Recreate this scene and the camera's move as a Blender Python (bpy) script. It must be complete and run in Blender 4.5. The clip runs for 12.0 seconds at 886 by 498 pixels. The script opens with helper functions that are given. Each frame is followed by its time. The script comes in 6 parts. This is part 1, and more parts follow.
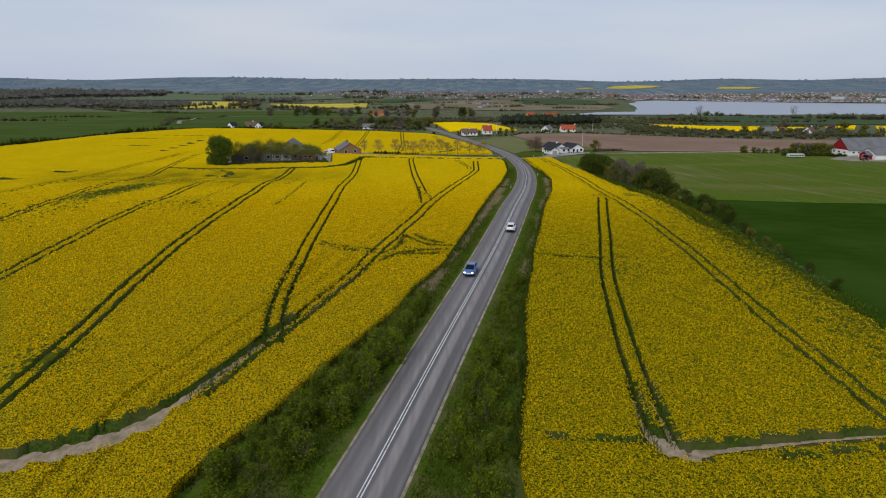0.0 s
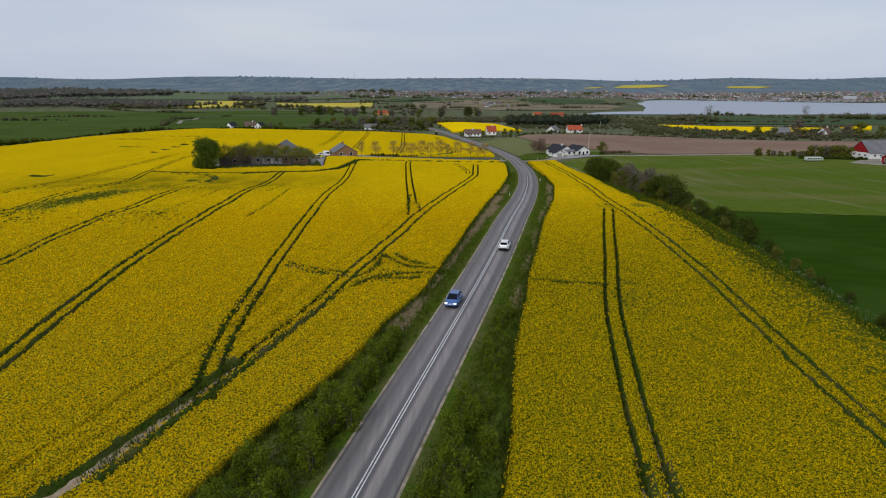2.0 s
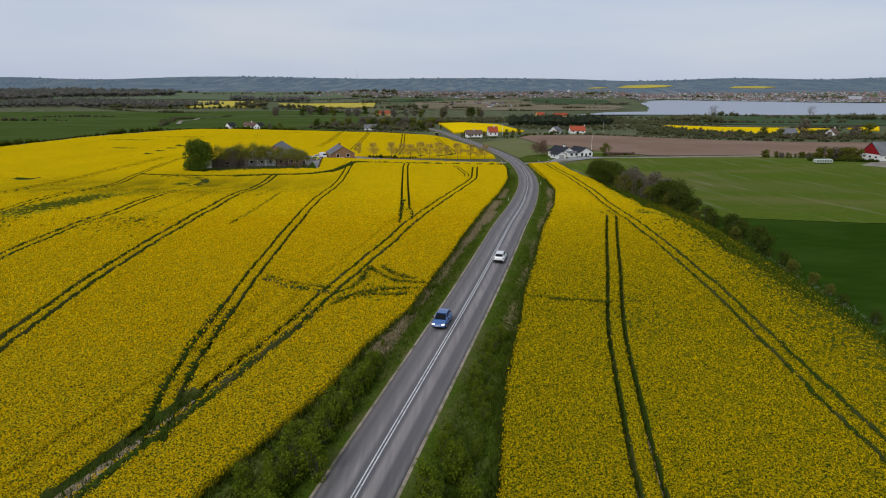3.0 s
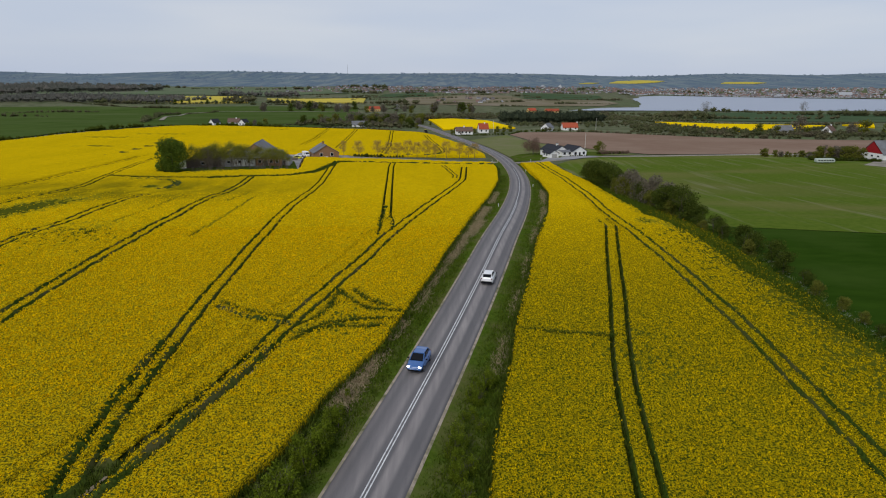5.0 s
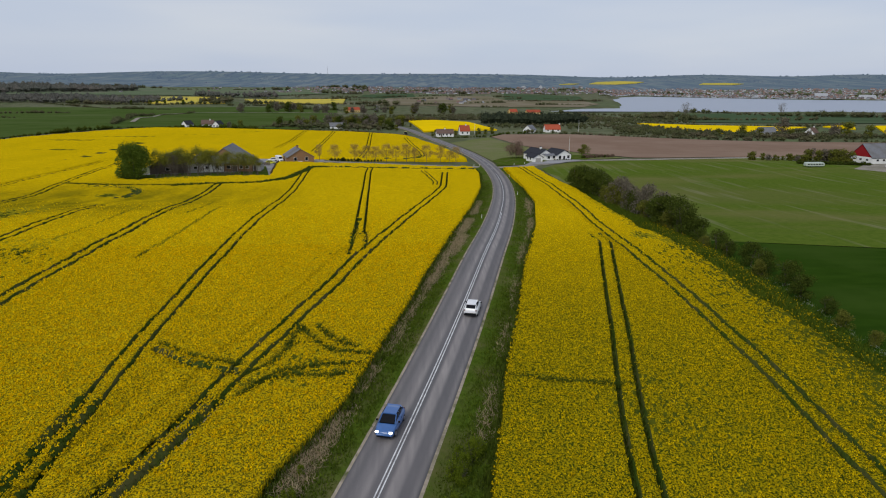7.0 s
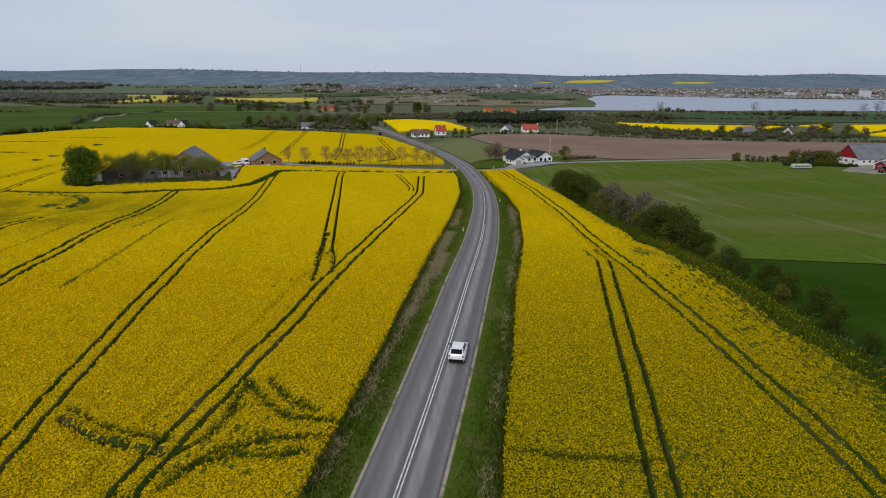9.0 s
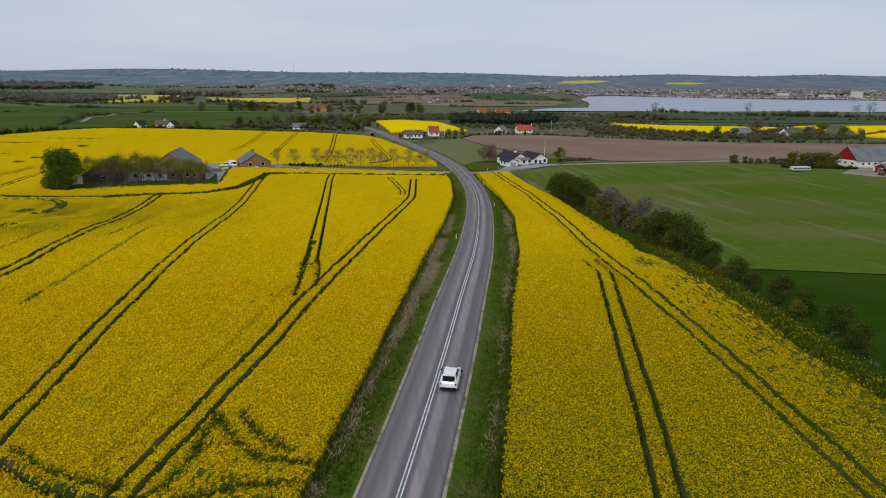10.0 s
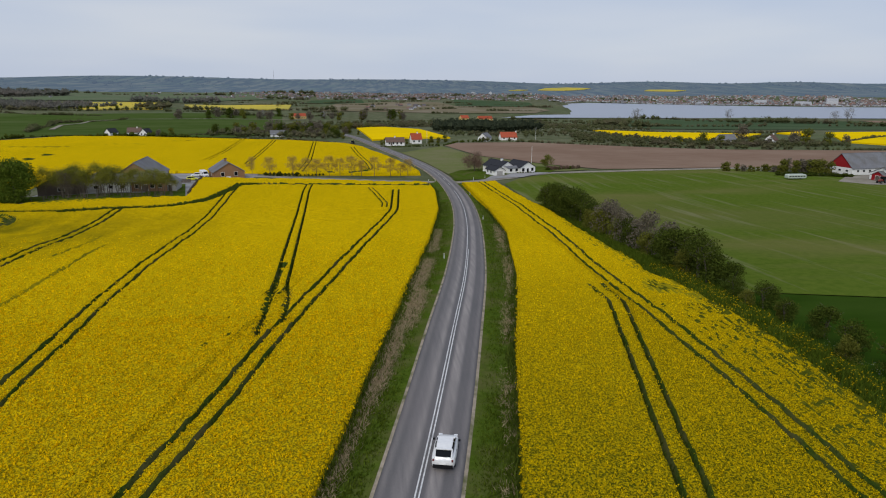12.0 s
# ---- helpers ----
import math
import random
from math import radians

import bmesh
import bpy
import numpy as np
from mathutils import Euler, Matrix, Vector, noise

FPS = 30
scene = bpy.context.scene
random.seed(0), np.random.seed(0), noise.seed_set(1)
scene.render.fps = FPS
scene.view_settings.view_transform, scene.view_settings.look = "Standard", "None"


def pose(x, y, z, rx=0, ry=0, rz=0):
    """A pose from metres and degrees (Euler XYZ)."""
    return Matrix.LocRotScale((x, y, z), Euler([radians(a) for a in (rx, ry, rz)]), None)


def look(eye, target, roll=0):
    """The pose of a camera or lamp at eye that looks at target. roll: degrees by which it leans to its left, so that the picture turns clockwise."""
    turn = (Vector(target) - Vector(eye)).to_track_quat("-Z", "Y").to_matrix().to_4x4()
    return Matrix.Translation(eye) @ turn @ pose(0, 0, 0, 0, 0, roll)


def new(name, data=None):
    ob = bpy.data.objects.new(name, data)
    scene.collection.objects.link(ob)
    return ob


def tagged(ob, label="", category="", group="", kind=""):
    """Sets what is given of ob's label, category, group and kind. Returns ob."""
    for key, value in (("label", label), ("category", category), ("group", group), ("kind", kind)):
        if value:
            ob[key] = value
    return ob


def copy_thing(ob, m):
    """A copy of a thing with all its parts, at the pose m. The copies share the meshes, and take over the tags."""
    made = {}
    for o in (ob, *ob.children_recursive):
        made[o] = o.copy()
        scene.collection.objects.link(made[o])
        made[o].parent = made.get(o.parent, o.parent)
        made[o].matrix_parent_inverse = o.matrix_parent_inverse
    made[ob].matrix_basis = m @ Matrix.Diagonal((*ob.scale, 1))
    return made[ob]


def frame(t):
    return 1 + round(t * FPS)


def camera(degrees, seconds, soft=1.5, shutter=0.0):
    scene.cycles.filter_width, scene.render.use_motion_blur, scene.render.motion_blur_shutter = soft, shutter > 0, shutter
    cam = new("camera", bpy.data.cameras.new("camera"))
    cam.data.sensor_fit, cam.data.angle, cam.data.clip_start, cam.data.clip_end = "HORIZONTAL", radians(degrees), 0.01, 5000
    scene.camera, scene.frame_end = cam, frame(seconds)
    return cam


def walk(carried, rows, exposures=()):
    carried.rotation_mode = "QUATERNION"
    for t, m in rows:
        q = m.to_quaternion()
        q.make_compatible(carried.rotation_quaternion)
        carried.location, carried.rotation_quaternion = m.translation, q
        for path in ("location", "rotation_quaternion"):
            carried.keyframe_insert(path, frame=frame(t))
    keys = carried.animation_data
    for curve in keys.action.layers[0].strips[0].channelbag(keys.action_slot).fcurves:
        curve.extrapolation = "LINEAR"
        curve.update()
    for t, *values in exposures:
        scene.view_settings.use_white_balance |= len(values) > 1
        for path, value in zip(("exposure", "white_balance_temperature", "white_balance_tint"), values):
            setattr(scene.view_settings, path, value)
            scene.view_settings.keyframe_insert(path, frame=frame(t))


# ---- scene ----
cam = camera(70.2, 12.0, soft=1.1)
PATH = [
    (0, (0.297, 0.41, 26.646), (0.294, 2.346, 26.143), 0.1),
    (0.5, (1.124, 3.788, 26.668), (1.117, 5.724, 26.166), 0.1),
    (1, (2.194, 7.109, 26.673), (2.177, 9.045, 26.171), 0.2),
    (1.5, (3.194, 10.681, 26.715), (3.172, 12.617, 26.212), 0.2),
    (2, (4.091, 14.439, 26.734), (4.065, 16.374, 26.229), 0.1),
    (2.5, (5.178, 18.321, 26.719), (5.143, 20.256, 26.213), 0.1),
    (2.7, (5.501, 19.77, 26.722), (5.465, 21.705, 26.218), 0.1),
    (4.5, (7.039, 31.228, 27.036), (7.019, 33.159, 26.518), 0.2),
    (5, (7.206, 33.987, 27.104), (7.197, 35.919, 26.585), 0.2),
    (5.5, (7.374, 36.789, 27.209), (7.379, 38.72, 26.689), 0.2),
    (6, (7.495, 39.559, 27.297), (7.513, 41.49, 26.776), 0.3),
    (6.5, (7.565, 42.523, 27.336), (7.599, 44.454, 26.817), 0.3),
    (7, (7.71, 45.588, 27.378), (7.759, 47.519, 26.861), 0.3),
    (7.2, (7.743, 46.875, 27.384), (7.8, 48.807, 26.867), 0.3),
    (9, (7.698, 59.066, 27.462), (7.823, 60.993, 26.941), 0.4),
    (9.5, (8.264, 62.175, 27.504), (8.395, 64.102, 26.983), 0.5),
    (10, (8.362, 65.04, 27.454), (8.507, 66.965, 26.934), 0.5),
    (10.5, (8.318, 68.06, 27.365), (8.479, 69.985, 26.849), 0.4),
    (11, (8.439, 71.245, 27.186), (8.613, 73.17, 26.673), 0.5),
    (11.5, (8.381, 74.571, 27.001), (8.572, 76.496, 26.492), 0.5),
    (12, (8.57, 77.344, 26.698), (8.771, 79.27, 26.199), 0.5),
]
walk(cam, [(t, look(eye, target, roll)) for t, eye, target, roll in PATH])

# ---- light ----
world = bpy.data.worlds.new("overcast_sky")
scene.world = world
world.use_nodes = True
wn, wl = world.node_tree.nodes, world.node_tree.links
wn.clear()
w_out, w_bg = wn.new("ShaderNodeOutputWorld"), wn.new("ShaderNodeBackground")
w_sky, w_mix = wn.new("ShaderNodeTexSky"), wn.new("ShaderNodeMix")
w_sky.sky_type, w_sky.sun_disc = "NISHITA", False
w_sky.sun_elevation, w_sky.sun_rotation = radians(41), radians(-153)
w_scale = wn.new("ShaderNodeVectorMath")
w_scale.operation, w_scale.inputs[3].default_value = "SCALE", 0.10
w_tc, w_map = wn.new("ShaderNodeTexCoord"), wn.new("ShaderNodeMapping")
w_map.inputs["Scale"].default_value = (1.2, 1.2, 7.0)
w_noise, w_ramp = wn.new("ShaderNodeTexNoise"), wn.new("ShaderNodeValToRGB")
w_noise.inputs["Scale"].default_value, w_noise.inputs["Detail"].default_value = 1.6, 3.0
w_ramp.color_ramp.elements[0].position, w_ramp.color_ramp.elements[1].position = 0.3, 0.72
w_ramp.color_ramp.elements[0].color = (0.47, 0.545, 0.70, 1)
w_ramp.color_ramp.elements[1].color = (0.60, 0.64, 0.725, 1)
w_mix.data_type = "RGBA"
w_mix.inputs[0].default_value = 0.9
wl.new(w_tc.outputs["Generated"], w_map.inputs[0])
wl.new(w_map.outputs[0], w_noise.inputs["Vector"])
wl.new(w_noise.outputs[0], w_ramp.inputs[0])
wl.new(w_sky.outputs[0], w_scale.inputs[0])
wl.new(w_scale.outputs[0], w_mix.inputs[6])
wl.new(w_ramp.outputs[0], w_mix.inputs[7])
wl.new(w_mix.outputs[2], w_bg.inputs[0])
w_bg.inputs[1].default_value = 1.0
wl.new(w_bg.outputs[0], w_out.inputs[0])

sun = new("sun", bpy.data.lights.new("sun", "SUN"))
sun.data.energy, sun.data.angle, sun.data.color = 1.5, radians(24), (1.0, 0.95, 0.87)
sun.matrix_world = look((-38, -24, 72), (0, 50, 0))


# ---- materials ----
def shader(name, rough=0.85, metal=0.0, spec=0.3):
    m = bpy.data.materials.new(name)
    m.use_nodes = True
    b = m.node_tree.nodes["Principled BSDF"]
    b.inputs["Roughness"].default_value, b.inputs["Metallic"].default_value = rough, metal
    b.inputs["Specular IOR Level"].default_value = spec
    return m, m.node_tree.nodes, m.node_tree.links, b


def rgba(c):
    return (c[0], c[1], c[2], 1)


def node_mix(n, l, fac, a, b, kind="MIX"):
    x = n.new("ShaderNodeMix")
    x.data_type, x.blend_type = "RGBA", kind
    for i, v in ((0, fac), (6, a), (7, b)):
        if isinstance(v, (int, float)):
            x.inputs[i].default_value = v
        elif isinstance(v, tuple):
            x.inputs[i].default_value = rgba(v)
        else:
            l.new(v, x.inputs[i])
    return x.outputs[2]


def node_noise(n, l, scale, detail=4.0, lo=0.35, hi=0.65, stretch=(1, 1, 1), rough=0.55, turn=0.0):
    tc, mp, t, r = n.new("ShaderNodeNewGeometry"), n.new("ShaderNodeMapping"), n.new("ShaderNodeTexNoise"), n.new("ShaderNodeMapRange")
    mp.inputs["Scale"].default_value = stretch
    mp.inputs["Rotation"].default_value = (0, 0, radians(turn))
    t.inputs["Scale"].default_value, t.inputs["Detail"].default_value, t.inputs["Roughness"].default_value = scale, detail, rough
    r.inputs[1].default_value, r.inputs[2].default_value = lo, hi
    l.new(tc.outputs["Position"], mp.inputs[0])
    l.new(mp.outputs[0], t.inputs["Vector"])
    l.new(t.outputs[0], r.inputs[0])
    return r.outputs[0]


def node_bump(n, l, b, height, strength=0.4, distance=0.05):
    x = n.new("ShaderNodeBump")
    x.inputs["Strength"].default_value, x.inputs["Distance"].default_value = strength, distance
    l.new(height, x.inputs["Height"])
    l.new(x.outputs[0], b.inputs["Normal"])


def surface(name, a, b, c=None, fine=3.0, broad=0.15, rough=0.9, bump=0.3, dist=0.03, island=0.0, obj=0.0, spec=0.0, stretch=(1, 1, 1)):
    """Two colours mixed by a fine noise, a third by a broad one."""
    m, n, l, bs = shader(name, rough, spec=spec)
    f = node_noise(n, l, fine, 6.0, stretch=stretch)
    col = node_mix(n, l, f, a, b)
    if c:
        col = node_mix(n, l, node_noise(n, l, broad, 4.0, 0.45, 0.7), col, c)
    if island or obj:
        src = n.new("ShaderNodeNewGeometry").outputs["Random Per Island"] if island else n.new("ShaderNodeObjectInfo").outputs["Random"]
        r = n.new("ShaderNodeMapRange")
        amount = island or obj
        r.inputs[3].default_value, r.inputs[4].default_value = 1 - amount, 1 + amount
        l.new(src, r.inputs[0])
        v = n.new("ShaderNodeVectorMath")
        v.operation = "SCALE"
        l.new(col, v.inputs[0])
        l.new(r.outputs[0], v.inputs[3])
        col = v.outputs[0]
    l.new(col, bs.inputs["Base Color"])
    if bump:
        node_bump(n, l, bs, f, bump, dist)
    return m


def leafy(name, a, b, c=None, fine=2.0, broad=0.3, island=0.35, through_light=0.4):
    """Leaves: some of the light passes through them."""
    m = surface(name, a, b, c, fine=fine, broad=broad, island=island, bump=0)
    n, l = m.node_tree.nodes, m.node_tree.links
    bs, out = n["Principled BSDF"], n["Material Output"]
    tr, mx = n.new("ShaderNodeBsdfTranslucent"), n.new("ShaderNodeMixShader")
    mx.inputs[0].default_value = through_light
    l.new(bs.inputs["Base Color"].links[0].from_socket, tr.inputs["Color"])
    l.new(bs.outputs[0], mx.inputs[1])
    l.new(tr.outputs[0], mx.inputs[2])
    l.new(mx.outputs[0], out.inputs["Surface"])
    return m


M_VERGE = surface("verge_grass", (0.045, 0.075, 0.008), (0.072, 0.11, 0.013), (0.10, 0.10, 0.034), fine=2.2, broad=0.25)
def cereal_material():
    """Young cereal with pale wheel streaks and thin, sandy places."""
    m, n, l, b = shader("winter_cereal", 0.95, spec=0.0)
    fine = node_noise(n, l, 0.8, 6.0)
    col = node_mix(n, l, fine, (0.072, 0.112, 0.014), (0.096, 0.134, 0.019))
    col = node_mix(n, l, node_noise(n, l, 0.012, 4.0, 0.45, 0.7, stretch=(0.4, 1, 1)), col, (0.135, 0.13, 0.045))
    col = node_mix(n, l, node_noise(n, l, 0.35, 6.0, 0.55, 0.78, stretch=(1, 0.05, 1), turn=12), col, (0.185, 0.185, 0.095))
    col = node_mix(n, l, node_noise(n, l, 0.03, 6.0, 0.52, 0.86, stretch=(0.35, 1.0, 1), turn=3), col, (0.175, 0.15, 0.06))
    l.new(col, b.inputs["Base Color"])
    node_bump(n, l, b, fine, 0.3, 0.05)
    return m


M_GREEN = cereal_material()
# green greyed towards blue: haze over the far fields put into the colour
M_HAZYSHORE = surface("hazed_shore_cereal", (0.052, 0.085, 0.042), (0.066, 0.10, 0.052), (0.08, 0.11, 0.06), fine=0.02, broad=0.006, bump=0)
M_DARKGREEN = surface("dark_cereal", (0.020, 0.046, 0.0045), (0.027, 0.058, 0.006), (0.036, 0.066, 0.010), fine=0.5, broad=0.05, stretch=(0.3, 1, 1))
M_BROWN = surface("ploughed_soil", (0.195, 0.128, 0.092), (0.235, 0.16, 0.118), (0.26, 0.185, 0.138), fine=0.4, broad=0.02, stretch=(0.2, 1, 1))
M_SOIL = surface("dry_soil", (0.26, 0.20, 0.14), (0.37, 0.295, 0.21), (0.19, 0.155, 0.09), fine=2.2, broad=0.7, stretch=(1, 0.7, 1))
M_CROPFLOOR = surface("crop_floor", (0.022, 0.042, 0.006), (0.055, 0.085, 0.012), (0.085, 0.08, 0.03), fine=3.5, broad=0.22)
M_FARRAPE = surface("distant_rape", (0.84, 0.57, 0.004), (0.76, 0.52, 0.004), (0.68, 0.48, 0.006), fine=0.05, broad=0.01, bump=0)
# duller yellow, with the haze before these far fields mixed into it
M_HAZERAPE = surface("hazed_rape", (0.56, 0.44, 0.07), (0.48, 0.39, 0.07), (0.38, 0.34, 0.09), fine=0.02, broad=0.008, bump=0)
M_GRAVEL = surface("gravel_lane", (0.25, 0.225, 0.19), (0.32, 0.29, 0.245), (0.2, 0.185, 0.14), fine=3.0, broad=0.2)
M_YARD = surface("yard_gravel", (0.27, 0.265, 0.27), (0.33, 0.325, 0.33), (0.22, 0.21, 0.2), fine=1.0, broad=0.1)
M_SHOULDER = surface("sandy_shoulder", (0.28, 0.235, 0.18), (0.38, 0.32, 0.25), (0.10, 0.11, 0.045), fine=2.0, broad=0.6)
M_LINE = surface("road_paint", (0.58, 0.58, 0.58), (0.70, 0.70, 0.69), (0.40, 0.40, 0.41), fine=6.0, broad=1.5, bump=0)
M_BARK = surface("bark", (0.09, 0.075, 0.06), (0.15, 0.13, 0.105), fine=6.0)
M_LEAF = leafy("fresh_leaves", (0.115, 0.160, 0.013), (0.165, 0.21, 0.018), fine=2.0, through_light=0.5)
M_LEAFDARK = leafy("dark_leaves", (0.055, 0.077, 0.013), (0.082, 0.106, 0.017), fine=1.5)
M_LEAFROUND = leafy("young_broad_leaves", (0.085, 0.135, 0.018), (0.125, 0.175, 0.024), fine=0.8)
M_LEAFOLIVE = leafy("olive_leaves", (0.135, 0.145, 0.024), (0.17, 0.175, 0.032), fine=1.5)
M_TWIG = leafy("bare_twigs", (0.155, 0.133, 0.098), (0.20, 0.175, 0.13), fine=1.5, island=0.3)
M_PURPLE = leafy("purple_buds", (0.20, 0.135, 0.10), (0.25, 0.17, 0.125), fine=1.5, island=0.3)
M_WILLOW = leafy("willow_leaves", (0.185, 0.192, 0.028), (0.24, 0.245, 0.04), fine=1.5, through_light=0.4)
M_BUDS = leafy("brown_buds", (0.36, 0.25, 0.07), (0.44, 0.31, 0.09), fine=1.5)
M_WOOD = leafy("distant_woodland", (0.10, 0.115, 0.048), (0.13, 0.135, 0.062), (0.155, 0.13, 0.085), fine=0.2, broad=0.025, island=0.25)
M_CONIFER = leafy("conifer_needles", (0.040, 0.052, 0.032), (0.058, 0.070, 0.042), fine=0.5, island=0.3)
M_STRAW = surface("dead_grass", (0.27, 0.21, 0.125), (0.36, 0.285, 0.175), fine=3.0, island=0.3, bump=0)
M_GRASS = leafy("grass_blades", (0.070, 0.110, 0.010), (0.11, 0.15, 0.016), fine=1.0, broad=0.3, island=0.4)
M_PARSLEY = surface("white_umbels", (0.26, 0.29, 0.20), (0.36, 0.39, 0.29), fine=3.0, island=0.2, bump=0)
M_WHITE = surface("white_render", (0.80, 0.80, 0.78), (0.87, 0.87, 0.85), (0.76, 0.75, 0.72), fine=1.5, broad=0.3, bump=0.05)
M_BRICK = surface("red_brown_brick", (0.235, 0.135, 0.075), (0.31, 0.18, 0.105), (0.25, 0.16, 0.105), fine=5.0, broad=0.5, bump=0.15)
M_REDTILE = surface("red_roof_tiles", (0.33, 0.075, 0.042), (0.42, 0.10, 0.055), fine=2.5, broad=0.4, bump=0.2, obj=0.12)
M_ORANGE = surface("ochre_wall", (0.62, 0.42, 0.16), (0.70, 0.48, 0.20), fine=2.0, bump=0.05)
M_GREYROOF = surface("grey_fibre_cement", (0.165, 0.17, 0.185), (0.20, 0.205, 0.22), (0.145, 0.14, 0.135), fine=1.2, broad=0.2, bump=0.15)
M_DARKROOF = surface("dark_roof_tiles", (0.034, 0.036, 0.044), (0.05, 0.052, 0.06), fine=3.0, bump=0.2)
M_BROWNROOF = surface("brown_roof_tiles", (0.13, 0.085, 0.068), (0.17, 0.115, 0.095), fine=2.0, bump=0.2)
M_REDWOOD = surface("red_painted_boards", (0.27, 0.018, 0.022), (0.34, 0.026, 0.03), fine=3.0, bump=0.1, stretch=(8, 8, 0.5))
M_TIMBER = surface("weathered_timber", (0.10, 0.08, 0.065), (0.16, 0.13, 0.105), fine=5.0, bump=0.2, stretch=(1, 1, 6))
M_GREYWALL = surface("grey_wall", (0.33, 0.32, 0.30), (0.42, 0.41, 0.39), fine=1.2, bump=0.05)
M_PLASTIC = surface("black_plastic", (0.012, 0.012, 0.013), (0.02, 0.02, 0.022), fine=8.0, rough=0.5, bump=0)


def plain(name, colour, rough=0.4, metal=0.0, spec=0.5, coat=0.0):
    m, n, l, b = shader(name, rough, metal, spec)
    f = node_noise(n, l, 4.0)
    l.new(node_mix(n, l, f, colour, tuple(c * 0.9 for c in colour)), b.inputs["Base Color"])
    b.inputs["Coat Weight"].default_value = coat
    return m


M_CARWHITE = plain("white_car_paint", (0.80, 0.80, 0.80), 0.3, coat=0.6)
M_CARBLUE = plain("blue_car_paint", (0.035, 0.12, 0.34), 0.3, coat=0.6)
M_CARYELLOW = plain("yellow_car_paint", (0.62, 0.60, 0.02), 0.35, coat=0.5)
M_GLASS = plain("dark_window_glass", (0.012, 0.013, 0.016), 0.2, spec=0.06)
M_TYRE = plain("tyre_rubber", (0.015, 0.015, 0.016), 0.8)
M_RIM = plain("alloy_rim", (0.35, 0.35, 0.37), 0.35, 0.8)
M_TAILLIGHT = plain("red_light_cluster", (0.14, 0.01, 0.012), 0.2)
M_CHROME = plain("bright_lamp_lens", (0.75, 0.76, 0.78), 0.15)


def road_material():
    m, n, l, b = shader("worn_asphalt", 0.88, spec=0.25)
    uv = n.new("ShaderNodeUVMap")
    uv.uv_map = "across"
    sep = n.new("ShaderNodeSeparateXYZ")
    l.new(uv.outputs[0], sep.inputs[0])
    ramp = n.new("ShaderNodeValToRGB")
    ramp.color_ramp.interpolation = "EASE"
    e = ramp.color_ramp.elements
    e[0].position, e[0].color = 0.0, (0, 0, 0, 1)
    e[1].position, e[1].color = 1.0, (0, 0, 0, 1)
    for p, v in ((0.06, 0.45), (0.14, 0.15), (0.24, 0.4), (0.34, 0.8), (0.42, 0.12), (0.56, 0.08), (0.63, 0.95), (0.71, 0.9), (0.785, 0.12), (0.86, 0.22), (0.94, 0.7)):
        s = e.new(p)
        s.color = (v, v, v, 1)
    l.new(sep.outputs[0], ramp.inputs[0])
    grain = node_noise(n, l, 14.0, 6.0)
    patch = node_noise(n, l, 0.09, 4.0, 0.4, 0.65)
    streak = node_noise(n, l, 1.1, 4.0, 0.3, 0.7, stretch=(2.2, 0.12, 1))
    base = node_mix(n, l, grain, (0.082, 0.080, 0.085), (0.110, 0.106, 0.110))
    worn = node_mix(n, l, grain, (0.285, 0.258, 0.244), (0.335, 0.305, 0.288))
    wear = n.new("ShaderNodeMath")
    wear.operation = "MULTIPLY"
    add = n.new("ShaderNodeMapRange")
    add.inputs[3].default_value, add.inputs[4].default_value = 0.5, 1.0
    l.new(streak, add.inputs[0])
    l.new(ramp.outputs[0], wear.inputs[0])
    l.new(add.outputs[0], wear.inputs[1])
    col = node_mix(n, l, wear.outputs[0], base, worn)
    dim = n.new("ShaderNodeMath")
    dim.operation, dim.inputs[1].default_value = "MULTIPLY", 0.35
    l.new(patch, dim.inputs[0])
    col = node_mix(n, l, dim.outputs[0], col, (0.17, 0.152, 0.152))
    l.new(col, b.inputs["Base Color"])
    node_bump(n, l, b, grain, 0.25, 0.01)
    return m


# town colours with less contrast: the haze is put into them
M_HAZYWALL = surface("hazed_pale_walls", (0.30, 0.31, 0.33), (0.40, 0.41, 0.43), fine=0.3, bump=0)
M_HAZYWHITE = surface("hazed_white_walls", (0.46, 0.47, 0.49), (0.54, 0.55, 0.57), fine=0.3, bump=0)
M_HAZYBRICK = surface("hazed_brick_walls", (0.20, 0.165, 0.15), (0.26, 0.22, 0.20), fine=0.3, bump=0)
M_HAZYROOF = surface("hazed_dark_roofs", (0.115, 0.105, 0.11), (0.155, 0.145, 0.15), fine=0.3, bump=0)
# woodland brown lightened and greyed, the haze painted in
M_FARWOOD = leafy("hazed_bare_woodland", (0.125, 0.13, 0.11), (0.16, 0.16, 0.135), (0.18, 0.16, 0.14), fine=0.05, broad=0.008, island=0.2)
# the town's red roofs, muted by the same painted haze
M_HAZYRED = surface("hazed_red_roofs", (0.18, 0.11, 0.09), (0.23, 0.15, 0.125), fine=0.3, bump=0)
M_ROAD = road_material()


